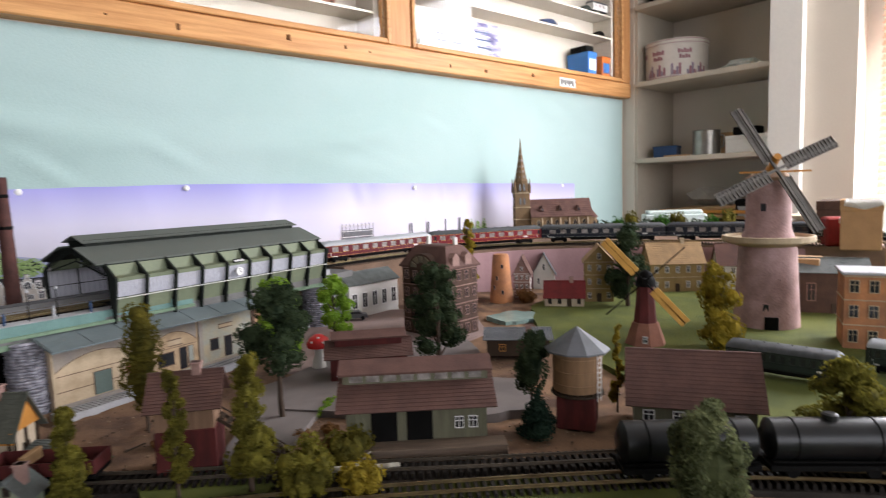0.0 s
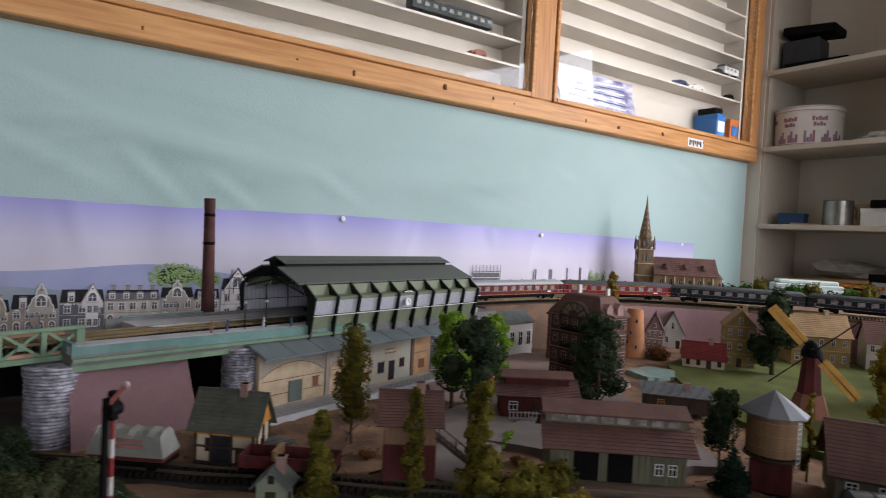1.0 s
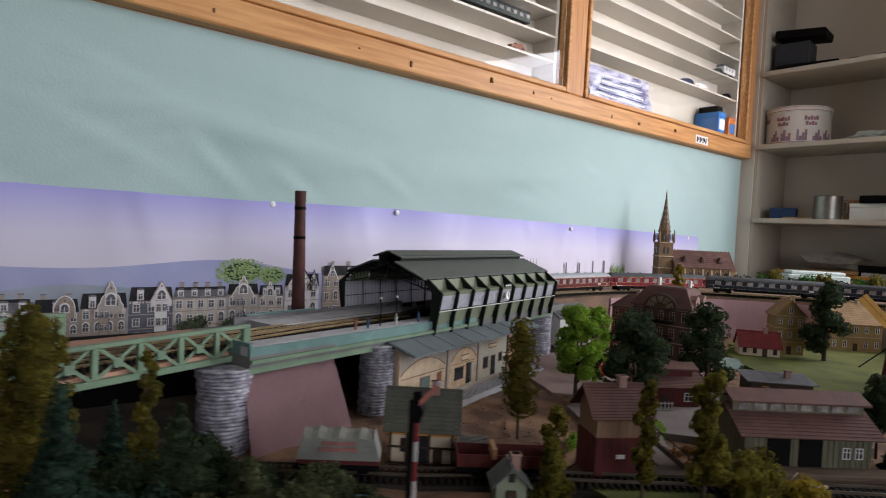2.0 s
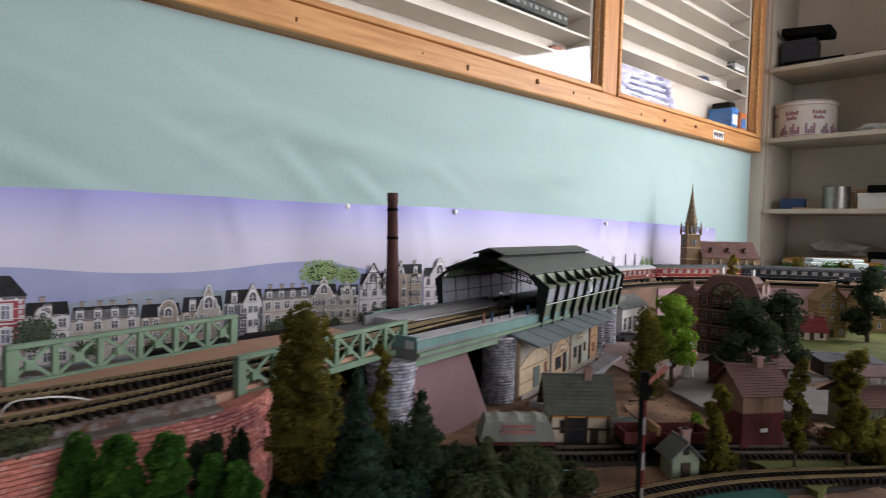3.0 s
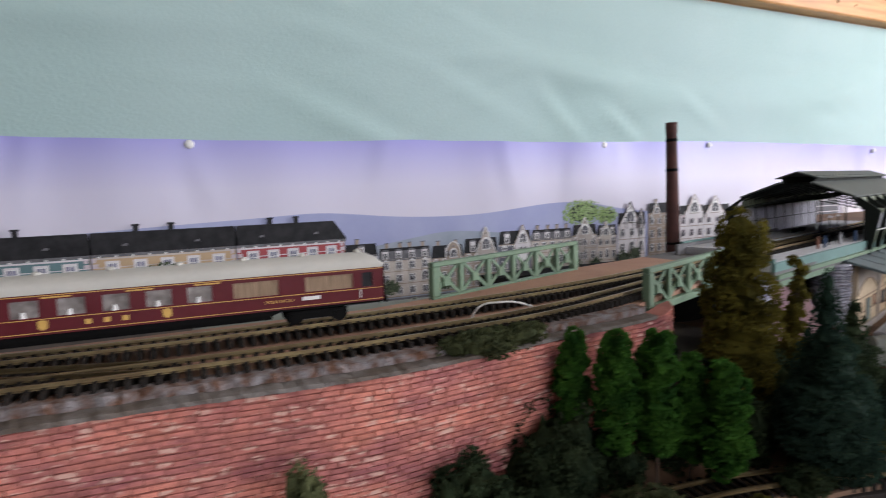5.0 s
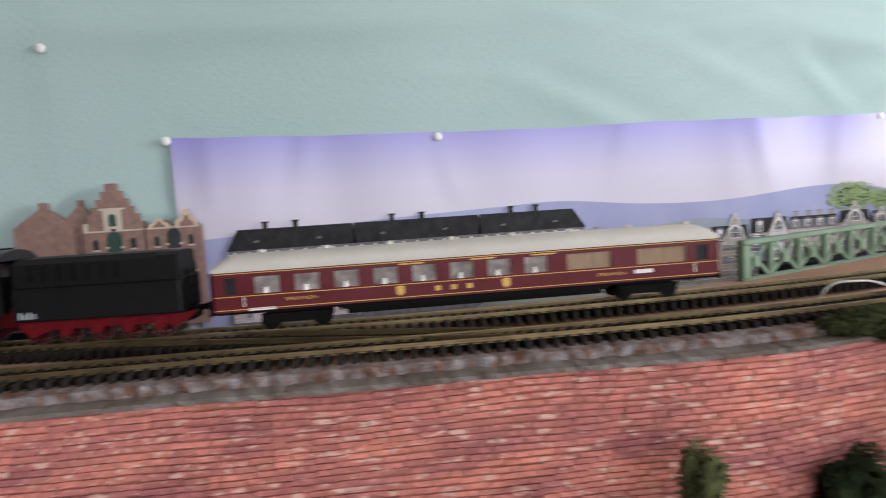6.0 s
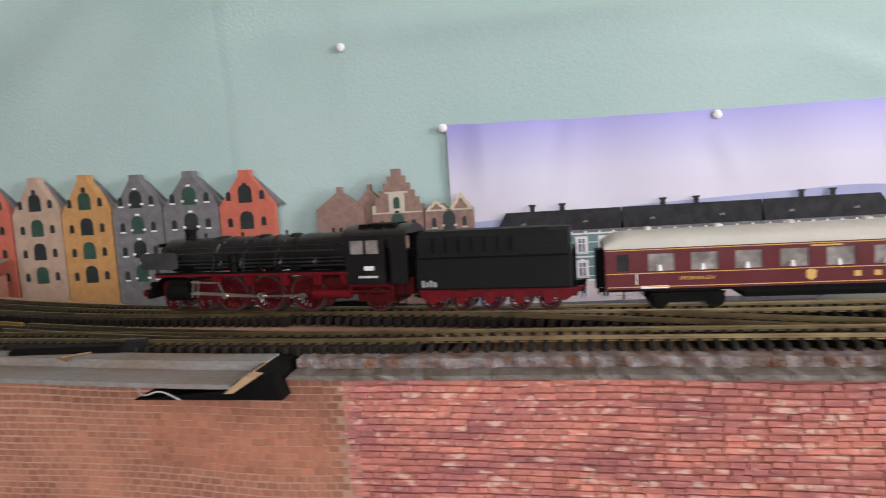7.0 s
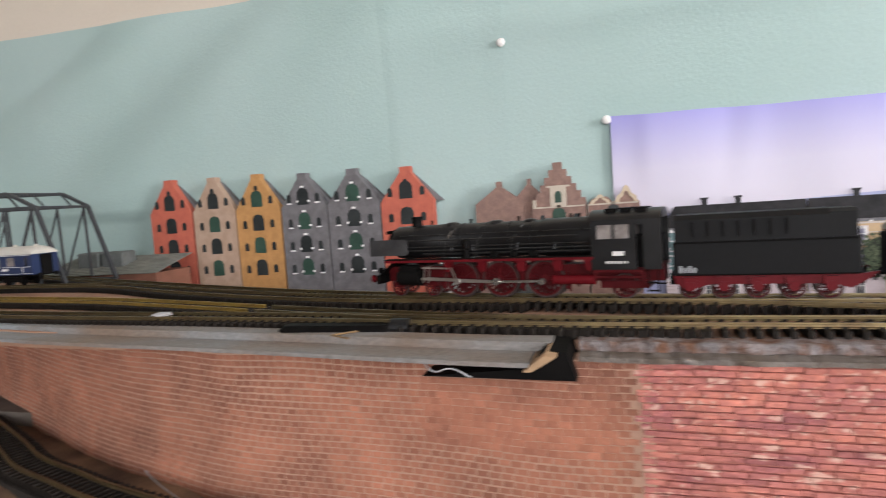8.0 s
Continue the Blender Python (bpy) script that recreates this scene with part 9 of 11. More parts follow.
for ang in (-47, 133):
    bm = B()
    rbox(bm, 0.018, 0.082, -0.001, 0.001, -0.007, 0.008, 0.0004)
    part("sail", bm, SAIL_ORANGE, sm, "broad orange wooden sail", m=Matrix.Translation(hub) @ q @ pose(0, 0, 0, 0, -ang, 0))
    bm = B()
    bar(bm, (0, 0, 0), (0.082, 0, 0), 0.002)
    part("stock", bm, BLACK_MATT, sm, m=Matrix.Translation(hub) @ q @ pose(0, 0, 0, 0, -ang, 0))

for ang in (43, 223):
    bm = B()
    bar(bm, (0, 0, 0), (0.074, 0, 0), 0.0016)
    part("stock", bm, BLACK_MATT, sm, "thin black bare sail stock", m=Matrix.Translation(hub) @ q @ pose(0, 0, 0, 0, -ang, 0))

# ---- wagons and small things in the village ----


def wagon(a, b, z, label, kind, name="goods_wagon"):
    m, L = put(a, b, z)
    w = thing(name, label, "wagon", m, "goods wagons")
    bm = B()
    rbox(bm, 0, L, -0.015, 0.015, 0.008, 0.0125, 0.0006)
    part("underframe", bm, BLACK_MATT, w)
    for x in (L * 0.2, L * 0.8):
        bm = B()
        for s in (-1, 1):
            tube(bm, (x, s * 0.007, 0.0055), (x, s * 0.009, 0.0055), 0.0055, seg=16)
        tube(bm, (x, -0.008, 0.0055), (x, 0.008, 0.0055), 0.001, seg=6)
        part("wheelset", bm, BLACK_MATT, w)
    if kind == "tarp":
        bm = B()
        rbox(bm, 0.001, L - 0.001, -0.0155, 0.0155, 0.0125, 0.019, 0.0006)
        part("body", bm, REDWOOD, w)
        bm = B()
        rings = []
        for i in range(13):
            x = 0.0 + L * i / 12
            k = 0.55 if i in (0, 12) else 1.0
            sag = 0.0016 * (1 if i % 3 else 0)
            xx = x + (0.006 if i == 0 else -0.006 if i == 12 else 0)
            rings.append([(x, -0.0165, 0.017), (xx, -0.012 * 1, 0.036 - sag), (xx, -0.006, 0.0405 - sag), (xx, 0.006, 0.0405 - sag), (xx, 0.012, 0.036 - sag), (x, 0.0165, 0.017)])
        solid(bm, rings)
        part("cover", bm, TARP, w, "grey canvas cover with faded print")
        bm = B()
        for zz, c0, c1 in ((0.031, 0.3, 0.7), (0.026, 0.27, 0.73)):
            solid(bm, [[(L * c0, -0.0136 - (0.036 - zz) * 0.25, zz - 0.0015), (L * c1, -0.0136 - (0.036 - zz) * 0.25, zz - 0.0015), (L * c1, -0.0132 - (0.036 - zz) * 0.2, zz + 0.0015), (L * c0, -0.0132 - (0.036 - zz) * 0.2, zz + 0.0015)], [(L * c0, -0.0132, zz - 0.0015), (L * c1, -0.0132, zz - 0.0015), (L * c1, -0.0128, zz + 0.0015), (L * c0, -0.0128, zz + 0.0015)]])
        part("print", bm, material("faded_red_print", (0.30, 0.14, 0.12), 0.8), w)
    elif kind == "tank":
        bm = B()
        tube(bm, (0.004, 0, 0.029), (L - 0.004, 0, 0.029), 0.0165, seg=28)
        for x, d in ((0.004, -1), (L - 0.004, 1)):
            tube(bm, (x, 0, 0.029), (x + d * 0.004, 0, 0.029), 0.0165, 0.010, seg=28)
        part("tank", bm, BLACK, w, "glossy black tank", smooth=40)
        bm = B()
        lathe(bm, [(0.006, 0.043), (0.006, 0.049), (0.004, 0.050)], 14, centre=(L / 2, 0))
        part("dome", bm, BLACK, w)
        for x in (0.02, L - 0.02):
            bm = B()
            ring_pts = [[(x + dx, 0.0169 * math.cos(a), 0.029 + 0.0169 * math.sin(a)) for a in np.linspace(0, 2 * math.pi, 28, endpoint=False)] for dx in (0, 0.0012)]
            solid(bm, ring_pts)
            part("strap", bm, BLACK_MATT, w)
        bm = B()
        for s in (-1, 1):
            bar(bm, (0.002, s * 0.0145, 0.016), (L - 0.002, s * 0.0145, 0.016), 0.0014)
        part("handrail", bm, BLACK_MATT, w)
    elif kind == "low":
        bm = B()
        for q0 in ((0, L, -0.0155, -0.0143), (0, L, 0.0143, 0.0155), (0, 0.0012, -0.0143, 0.0143), (L - 0.0012, L, -0.0143, 0.0143)):
            box(bm, *q0, 0.0125, 0.024)
        part("body", bm, REDWOOD, w, "dark red open body")
        bm = B()
        for k in range(5):
            x = L * (k + 0.5) / 5
            box(bm, x - 0.0008, x + 0.0008, -0.0163, -0.0155, 0.012, 0.0245)
        part("stanchion", bm, REDWOOD, w)
        bm = B()
        rbox(bm, L * 0.35, L * 0.4, -0.016, 0.01, 0.020, 0.030, 0.0005)
        part("load", bm, CARDBOARD, w)
    return w


wagon((-0.713, -0.077), (-0.668, -0.017), GZ + 0.0075, "covered wagon under grey canvas on the siding", "tarp")
wagon((-0.628, 0.040), (-0.574, 0.112), GZ + 0.0085, "dark red open wagon on the siding", "low")
wagon((-0.270, 0.418), (-0.198, 0.499), GZ + 0.0115, "black tank wagon before the long shed", "tank")
wagon((-0.193, 0.504), (-0.121, 0.575), GZ + 0.0115, "black tank wagon under the tree", "tank")
coach(put((-0.338, 0.775), (-0.222, 0.790), GZ + 0.008)[0] @ Matrix.Diagonal((0.42, 0.95, 0.86, 1)), "old black-green coach body with a dull grey roof on the meadow", COACHGREEN, ROOF_GRIMY, BLACK_MATT, "old")
coach(put((-0.215, 0.880), (-0.10, 0.895), GZ + 0.008)[0] @ Matrix.Diagonal((0.42, 0.95, 0.86, 1)), "old dark coach body with a pale roof on the meadow", COACHGREEN, ROOF_SILVER, BLACK_MATT, "old")


def car(x, y, a, label, paint):
    c = thing("car", label, "car", pose(x, y, GZ + 0.006, 0, 0, a), "parked cars")
    bm = B()
    side = [(0, 0.004), (0.001, 0.009), (0.012, 0.011), (0.018, 0.0165), (0.034, 0.017), (0.041, 0.0115), (0.049, 0.010), (0.050, 0.004)]
    solid(bm, [[(px, y0, pz) for px, pz in side] for y0 in (-0.009, -0.0095, 0.0095, 0.009)])
    part("body", bm, paint, c, smooth=30)
    bm = B()
    prism(bm, [(0.0145, 0.0122), (0.0190, 0.0160), (0.033, 0.0163), (0.0385, 0.0122)], "y", -0.00975, 0.00975)
    part("windows", bm, WINDOW_DARK, c)
    for px in (0.010, 0.040):
        for s in (-1, 1):
            bm = B()
            tube(bm, (px, s * 0.0078, 0.0038), (px, s * 0.0102, 0.0038), 0.0038, seg=14)
            part("wheel", bm, BLACK_MATT, c)


car(-0.955, 0.47, 105, "silver grey parked car beyond the warehouse", material("silver_car_paint", (0.4, 0.4, 0.4), 0.3, metal=0.3))
car(-0.930, 0.40, 100, "dark red parked car before the warehouse", material("dark_red_car_paint", (0.12, 0.02, 0.02), 0.3))
car(-0.985, 0.60, 60, "dark grey parked van by the pier", material("dark_grey_car_paint", (0.08, 0.08, 0.085), 0.3))

toad = thing("toadstool", "red toadstool figure with white spots and stem", "toadstool", pose(-0.742, 0.415, GZ + 0.005))
bm = B()
lathe(bm, [(0.010, 0), (0.009, 0.010), (0.0055, 0.020), (0.006, 0.030)], 14)
part("stem", bm, PALE_WALL, toad, smooth=50)
bm = B()
lathe(bm, [(0.006, 0.029), (0.0155, 0.030), (0.0165, 0.034), (0.013, 0.042), (0.006, 0.047), (0.001, 0.048)], 18)
part("cap", bm, material("glossy_red_cap", (0.55, 0.03, 0.03), 0.3), toad, smooth=50)
for a, z, r in ((0, 0.038, 0.0142), (70, 0.036, 0.0152), (140, 0.040, 0.0128), (215, 0.037, 0.0148), (290, 0.039, 0.0135), (330, 0.044, 0.009)):
    bm = B()
    ball(bm, (r * math.cos(radians(a)), r * math.sin(radians(a)), z), 0.0022)
    part("spot", bm, PRINT_WHITE, toad)


SIGNAL_RED = material("dull_red_signal_paint", (0.16, 0.018, 0.018), 0.6, vary=0.2)
SIGNAL_WHITE = material("muted_white_signal_paint", (0.40, 0.38, 0.37), 0.6, vary=0.2)


def semaphore(x, y, z0, h, label, arm_dir=1):
    s = thing("semaphore_signal", label, "railway signal", pose(x, y, z0, 0, 0, 40), "semaphore signals")
    n = 8
    for k in range(n):
        bm = B()
        box(bm, -0.0012, 0.0012, -0.0012, 0.0012, (h - 0.020) * k / n, (h - 0.020) * (k + 1) / n)
        part("mast_band", bm, (SIGNAL_WHITE, SIGNAL_RED)[k % 2], s)
    # black equipment post on the far face of the mast
    bm = B()
    rbox(bm, -0.0047, -0.0011, -0.0052, -0.0016, 0, h - 0.004, 0.0004)
    part("post", bm, BLACK_MATT, s)
    bm = B()
    rbox(bm, -0.003, 0.003, -0.003, 0.003, h - 0.020, h + 0.001, 0.0008)
    tube(bm, (0, -0.005, h - 0.012), (0, 0.005, h - 0.012), 0.005, seg=14)
    part("lamp_head", bm, BLACK_MATT, s)
    bm = B()
    solid(bm, [[(0.002, -0.005, h - 0.008), (0.002, -0.004, h - 0.008), (0.002, -0.004, h - 0.004), (0.002, -0.005, h - 0.004)], [(0.0155, -0.005, h + 0.006), (0.0155, -0.004, h + 0.006), (0.0135, -0.004, h + 0.009), (0.0135, -0.005, h + 0.009)]])
    part("arm", bm, material("pale_red_signal_arm", (0.42, 0.15, 0.12), 0.5), s)
    bm = B()
    tube(bm, (0.015, -0.0055, h + 0.0085), (0.015, -0.0035, h + 0.0085), 0.0019, seg=12)
    part("arm_disc", bm, SIGNAL_WHITE, s)


semaphore(-0.533, -0.082, GZ - 0.004, 0.128, "red and white banded semaphore mast with a raised arm")

# low building and lattice bridge at the south end
shed, m, L = house("low_shed", "low brick-red shed with a grey-beige roof at the wall", "shed", (-1.18, -1.83), (-1.18, -1.605), 0.075, 1.02, 0.088, "mono", 0.022, SALMON, TARP, 0, 1, 0, chimney=False, door=False)
for y in (0.050, 0.098):
    bm = B()
    rbox(bm, y, y + 0.042, 0.028, 0.058, 0.092, 0.121, 0.002)
    part("roof_box", bm, SLATE, shed, "dark grey box on the roof")
sbr = thing("lattice_bridge", "grey steel lattice bridge with sloping end posts over the track", "bridge", pose(0, 0, DZ))
STEEL_GREY = material("dark_grey_bridge_steel", (0.055, 0.058, 0.062), 0.5, vary=0.2)
for x in (-1.048, -1.128):
    foot, shoulder, crown = (x, -1.625, 0), (x, -1.662, 0.104), (x, -1.705, 0.124)
    for p, q, w in ((foot, shoulder, 0.0045), (shoulder, crown, 0.0042), (crown, (x, -1.96, 0.132), 0.0042), (shoulder, (x, -1.96, 0.110), 0.0036), (foot, (x, -1.96, 0.002), 0.004)):
        bm = B()
        bar(bm, p, q, w)
        part("chord", bm, STEEL_GREY, sbr)
    for k in range(6):
        y = -1.668 - 0.048 * k
        bm = B()
        bar(bm, (x, y, 0.004), (x, y - 0.002, 0.106), 0.0026)
        part("hanger", bm, STEEL_GREY, sbr)
        bm = B()
        bar(bm, (x, y, 0.106), (x, y - 0.046, 0.006), 0.0018)
        part("diagonal", bm, STEEL_GREY, sbr)
        bm = B()
        bar(bm, (x, y - 0.024, 0.107), (x, y - 0.044, 0.127), 0.0018)
        part("lattice", bm, STEEL_GREY, sbr)
for y, z in ((-1.662, 0.104), (-1.705, 0.124), (-1.80, 0.128), (-1.90, 0.130)):
    bm = B()
    bar(bm, (-1.048, y, z), (-1.128, y, z), 0.003)
    part("cross_tie", bm, STEEL_GREY, sbr)

# pale domed tanks and a dark block in the yard behind the main line
for y in (-1.124, -1.096):
    tank = thing("domed_tank", "pale grey domed tank in the low yard", "tank", pose(-1.05, y, 1.02), "domed tanks")
    bm = B()
    lathe(bm, [(0.0125, 0), (0.0125, 0.066), (0.0116, 0.071), (0.0088, 0.0755), (0.0045, 0.078), (0.001, 0.0788)], 18)
    part("shell", bm, PAVING, tank, smooth=50)
    bm = B()
    lathe(bm, [(0.0129, 0.060), (0.0132, 0.061), (0.0132, 0.063), (0.0129, 0.064)], 18)
    part("rim", bm, SLATE, tank)
hut = thing("yard_hut", "long dark flat-roofed hut in the low yard", "hut", pose(-1.05, -1.062, 1.02))
bm = B()
rbox(bm, -0.014, 0.014, 0, 0.062, 0, 0.066, 0.001)
part("wall", bm, BLACK_MATT, hut)
bm = B()
rbox(bm, -0.017, 0.017, -0.003, 0.065, 0.066, 0.0745, 0.0015)
part("roof", bm, SLATE, hut)

# ---- trees and bushes ----


def leaf_cloud(blobs, n, size, seed, mat, name, parent, flat=0.25, core=0.72):
    """A crown of many small flakes on the skins of soft blobs (centre, three radii), with a rough inner mass."""
    rng = np.random.default_rng(seed)
    c = np.array([b[0] for b in blobs], float)
    r = np.array([b[1] for b in blobs], float)
    area = (r[:, 0] * r[:, 1] + r[:, 0] * r[:, 2] + r[:, 1] * r[:, 2])
    which = rng.choice(len(blobs), n, p=area / area.sum())
    d = rng.normal(size=(n, 3))
    d /= np.linalg.norm(d, axis=1)[:, None]
    # tufts: pull the directions towards a set of tuft axes on each blob
    tuft = rng.normal(size=(len(blobs), 18, 3))
    tuft /= np.linalg.norm(tuft, axis=2)[:, :, None]
    k = rng.integers(0, 18, n)
    t = tuft[which, k]
    d = d * 0.38 + t
    d /= np.linalg.norm(d, axis=1)[:, None]
    lift = 0.68 + 0.44 * np.clip((d * t).sum(1), 0, 1) ** 6 + rng.normal(size=n) * 0.05
    p = c[which] + d * r[which] * lift[:, None]
    a, b = rng.normal(size=(n, 3)), rng.normal(size=(n, 3))
    a /= np.linalg.norm(a, axis=1)[:, None]
    b -= (a * b).sum(1)[:, None] * a
    b /= np.linalg.norm(b, axis=1)[:, None]
    s = size * rng.uniform(0.6, 1.3, n)[:, None]
    v = np.stack([p + a * s, p + b * s * 0.8, p - a * s * 0.9, p - b * s * 0.8], 1).reshape(-1, 3)
    verts = [tuple(q) for q in v]
    faces = [(4 * i, 4 * i + 1, 4 * i + 2, 4 * i + 3) for i in range(n)]
    for (cc, rr) in blobs:
        i0 = len(verts)
        for u in range(6):
            th = math.pi * (u + 0.5) / 6
            for w in range(9):
                ph = 2 * math.pi * w / 9
                kk = core * rng.uniform(0.78, 1.12)
                verts.append((cc[0] + rr[0] * kk * math.sin(th) * math.cos(ph), cc[1] + rr[1] * kk * math.sin(th) * math.sin(ph), cc[2] + rr[2] * kk * math.cos(th)))
        for u in range(5):
            for w in range(9):
                faces.append((i0 + u * 9 + w, i0 + u * 9 + (w + 1) % 9, i0 + (u + 1) * 9 + (w + 1) % 9, i0 + (u + 1) * 9 + w))
    me = bpy.data.meshes.new(name)
    me.from_pydata(verts, [], faces)
    me.materials.append(mat)
    ob = new(name, me)
    ob.parent = parent
    return ob


def tree(x, y, z0, top, width, kind, mat, label, seed, n=2600, size=0.0016, base=0.25, lean=(0, 0)):
    """A model tree: tapered trunk with limbs, and a ragged crown. base: where the crown begins, as a share of the height."""
    t = thing("tree", label, "tree", pose(x, y, z0), "model trees")
    H, w, rnd = top - z0, width / 2, random.Random(seed)
    zb = H * base
    ch = H - zb
    blobs = []
    if kind == "poplar":
        for i in range(9):
            u = (i + 0.5) / 9
            r = w * (0.62 + 0.42 * math.sin(math.pi * min(1, u * 0.9 + 0.12)))
            blobs.append(((rnd.uniform(-0.12, 0.12) * w, rnd.uniform(-0.12, 0.12) * w, zb + ch * u), (r * rnd.uniform(0.85, 1.05), r * rnd.uniform(0.85, 1.05), ch * 0.115)))
    elif kind == "conifer":
        for i in range(11):
            u = (i + 0.3) / 11
            r = w * (1 - u) ** 0.8 + 0.002
            for k in range(3 if u < 0.6 else 1):
                a = rnd.uniform(0, 6.28)
                o = r * 0.35 if u < 0.6 else 0
                blobs.append(((o * math.cos(a), o * math.sin(a), zb + ch * u), (r * 0.8, r * 0.8, ch * 0.075)))
    elif kind == "round":
        blobs.append(((0, 0, zb + ch * 0.48), (w * 0.9, w * 0.9, ch * 0.47)))
        for i in range(14):
            a, u = rnd.uniform(0, 6.28), rnd.uniform(0.1, 0.9)
            r = w * math.sqrt(max(0.05, 1 - (2 * u - 1) ** 2)) * 0.7
            blobs.append(((r * math.cos(a), r * math.sin(a), zb + ch * u), (w * 0.36, w * 0.36, ch * 0.14)))
    elif kind == "broad":
        for i in range(16):
            a, u = rnd.uniform(0, 6.28), (i + 0.5) / 16
            r = w * (0.75 * math.sqrt(max(0.04, 1 - (1.7 * u - 0.7) ** 2)))
            k = rnd.uniform(0.30, 0.5)
            blobs.append(((r * math.cos(a) * rnd.uniform(0.4, 1), r * math.sin(a) * rnd.uniform(0.4, 1), zb + ch * (0.1 + 0.82 * u)), (w * k, w * k, w * k * 0.8)))
    else:  # sparse: open tufts on a crooked stem
        for i in range(26):
            u = (i + 0.4) / 26
            a = rnd.uniform(0, 6.28)
            r = w * rnd.uniform(0.05, 0.62) * (1 - 0.5 * u)
            k = rnd.uniform(0.24, 0.46) * (1 - 0.45 * u)
            blobs.append(((r * math.cos(a), r * math.sin(a), zb + ch * u), (w * k, w * k, w * k * rnd.uniform(0.8, 1.4))))
    bm = B()
    pts = [Vector((rnd.uniform(-0.03, 0.03) * w * k, rnd.uniform(-0.03, 0.03) * w * k, H * 0.9 * k / 5)) for k in range(6)]
    r0 = max(0.0012, 0.045 * width)
    for k in range(5):
        tube(bm, pts[k], pts[k + 1], r0 * (1 - 0.17 * k), r0 * (1 - 0.17 * (k + 1)), 7)
    part("trunk", bm, BARK, t)
    for b in blobs[::2]:
        bm = B()
        c = Vector(b[0])
        s = Vector((0, 0, max(zb * 0.8, c.z - 0.25 * ch)))
        tube(bm, s, c, r0 * 0.4, r0 * 0.15, 5)
        part("limb", bm, BARK, t)
    leaf_cloud(blobs, int(n * 1.7), size * 0.86, seed, mat, "crown", t)
    return t


def bush(x, y, z, rx, ry, rz, mat, label, seed, n=900, size=0.0016):
    t = thing("bush", label, "bush", pose(x, y, z), "bushes")
    rnd = random.Random(seed)
    blobs = [((0, 0, rz * 0.4), (rx * 0.75, ry * 0.75, rz * 0.7))]
    for i in range(7):
        a = rnd.uniform(0, 6.28)
        blobs.append(((rx * 0.6 * math.cos(a), ry * 0.6 * math.sin(a), rz * rnd.uniform(0.25, 0.7)), (rx * 0.42, ry * 0.42, rz * 0.42)))
    leaf_cloud(blobs, n, size, seed, mat, "foliage", t)
    bm = B()
    for i in range(4):
        tube(bm, (0, 0, 0), (rx * 0.4 * math.cos(i * 1.6), ry * 0.4 * math.sin(i * 1.6), rz * 0.7), 0.0008, 0.0003, 5)
    part("stem", bm, BARK, t)
    return t


G1 = GZ + 0.002
LG = GZ + 0.005
# by the bridge
tree(-0.682, -0.284, LG, 1.172, 0.050, "poplar", LEAF_OLIVE, "tall olive foam poplar before the bridge girder", 1, 13000, 0.0013, 0.24)
tree(-0.628, -0.276, LG, 1.142, 0.056, "conifer", LEAF_CONIFER, "dark blue-green fir below the bridge", 2, 12000, 0.0013, 0.06)
tree(-0.690, -0.212, LG, 1.140, 0.034, "sparse", LEAF_OLIVE, "thin ochre foam tree beside the pier", 3, 3000, 0.0014, 0.30)
tree(-0.655, -0.200, LG, 1.112, 0.060, "conifer", LEAF_DARK, "dark spruce before the mauve board", 4, 10000, 0.0013, 0.05)
tree(-0.735, -0.225, LG, 1.095, 0.036, "conifer", LEAF_CONIFER, "small dark fir under the bridge", 5, 2500, 0.0014, 0.05)
tree(-0.710, -0.280, LG, 1.080, 0.034, "conifer", LEAF_CONIFER, "small dark fir at the wall end", 6, 2500, 0.0014, 0.05)
tree(-0.620, -0.160, LG, 1.075, 0.055, "conifer", LEAF_MOSS, "mossy grey-green fir on the slope", 7, 9000, 0.0013, 0.04)
# fresh green group before the brick wall
tree(-0.691, -0.425, LG, 1.110, 0.021, "poplar", LEAF_GREEN, "slim fresh green tree before the brick wall", 8, 7600, 0.0013, 0.34)
tree(-0.672, -0.408, LG, 1.109, 0.026, "poplar", LEAF_GREEN, "broad fresh green tree with bare trunk before the wall", 9, 9000, 0.0013, 0.30)
tree(-0.662, -0.385, LG, 1.109, 0.026, "poplar", LEAF_GREEN, "fresh green tree in the group below the bridge", 10, 9000, 0.0013, 0.28)
tree(-0.660, -0.359, LG, 1.092, 0.021, "poplar", LEAF_GREEN, "green rounded tree in the group", 11, 7600, 0.0013, 0.22)
tree(-0.642, -0.350, LG, 1.089, 0.029, "poplar", LEAF_GREEN, "bright drooping green tree in front of the firs", 12, 9000, 0.0013, 0.14)
tree(-0.712, -0.345, LG, 1.094, 0.026, "round", LEAF_DARK, "small dark round tree at the wall top", 13, 1800, 0.0014, 0.4)
tree(-0.720, -0.322, LG, 1.092, 0.024, "round", LEAF_DARK, "small dark round tree below the girder", 14, 1600, 0.0014, 0.4)
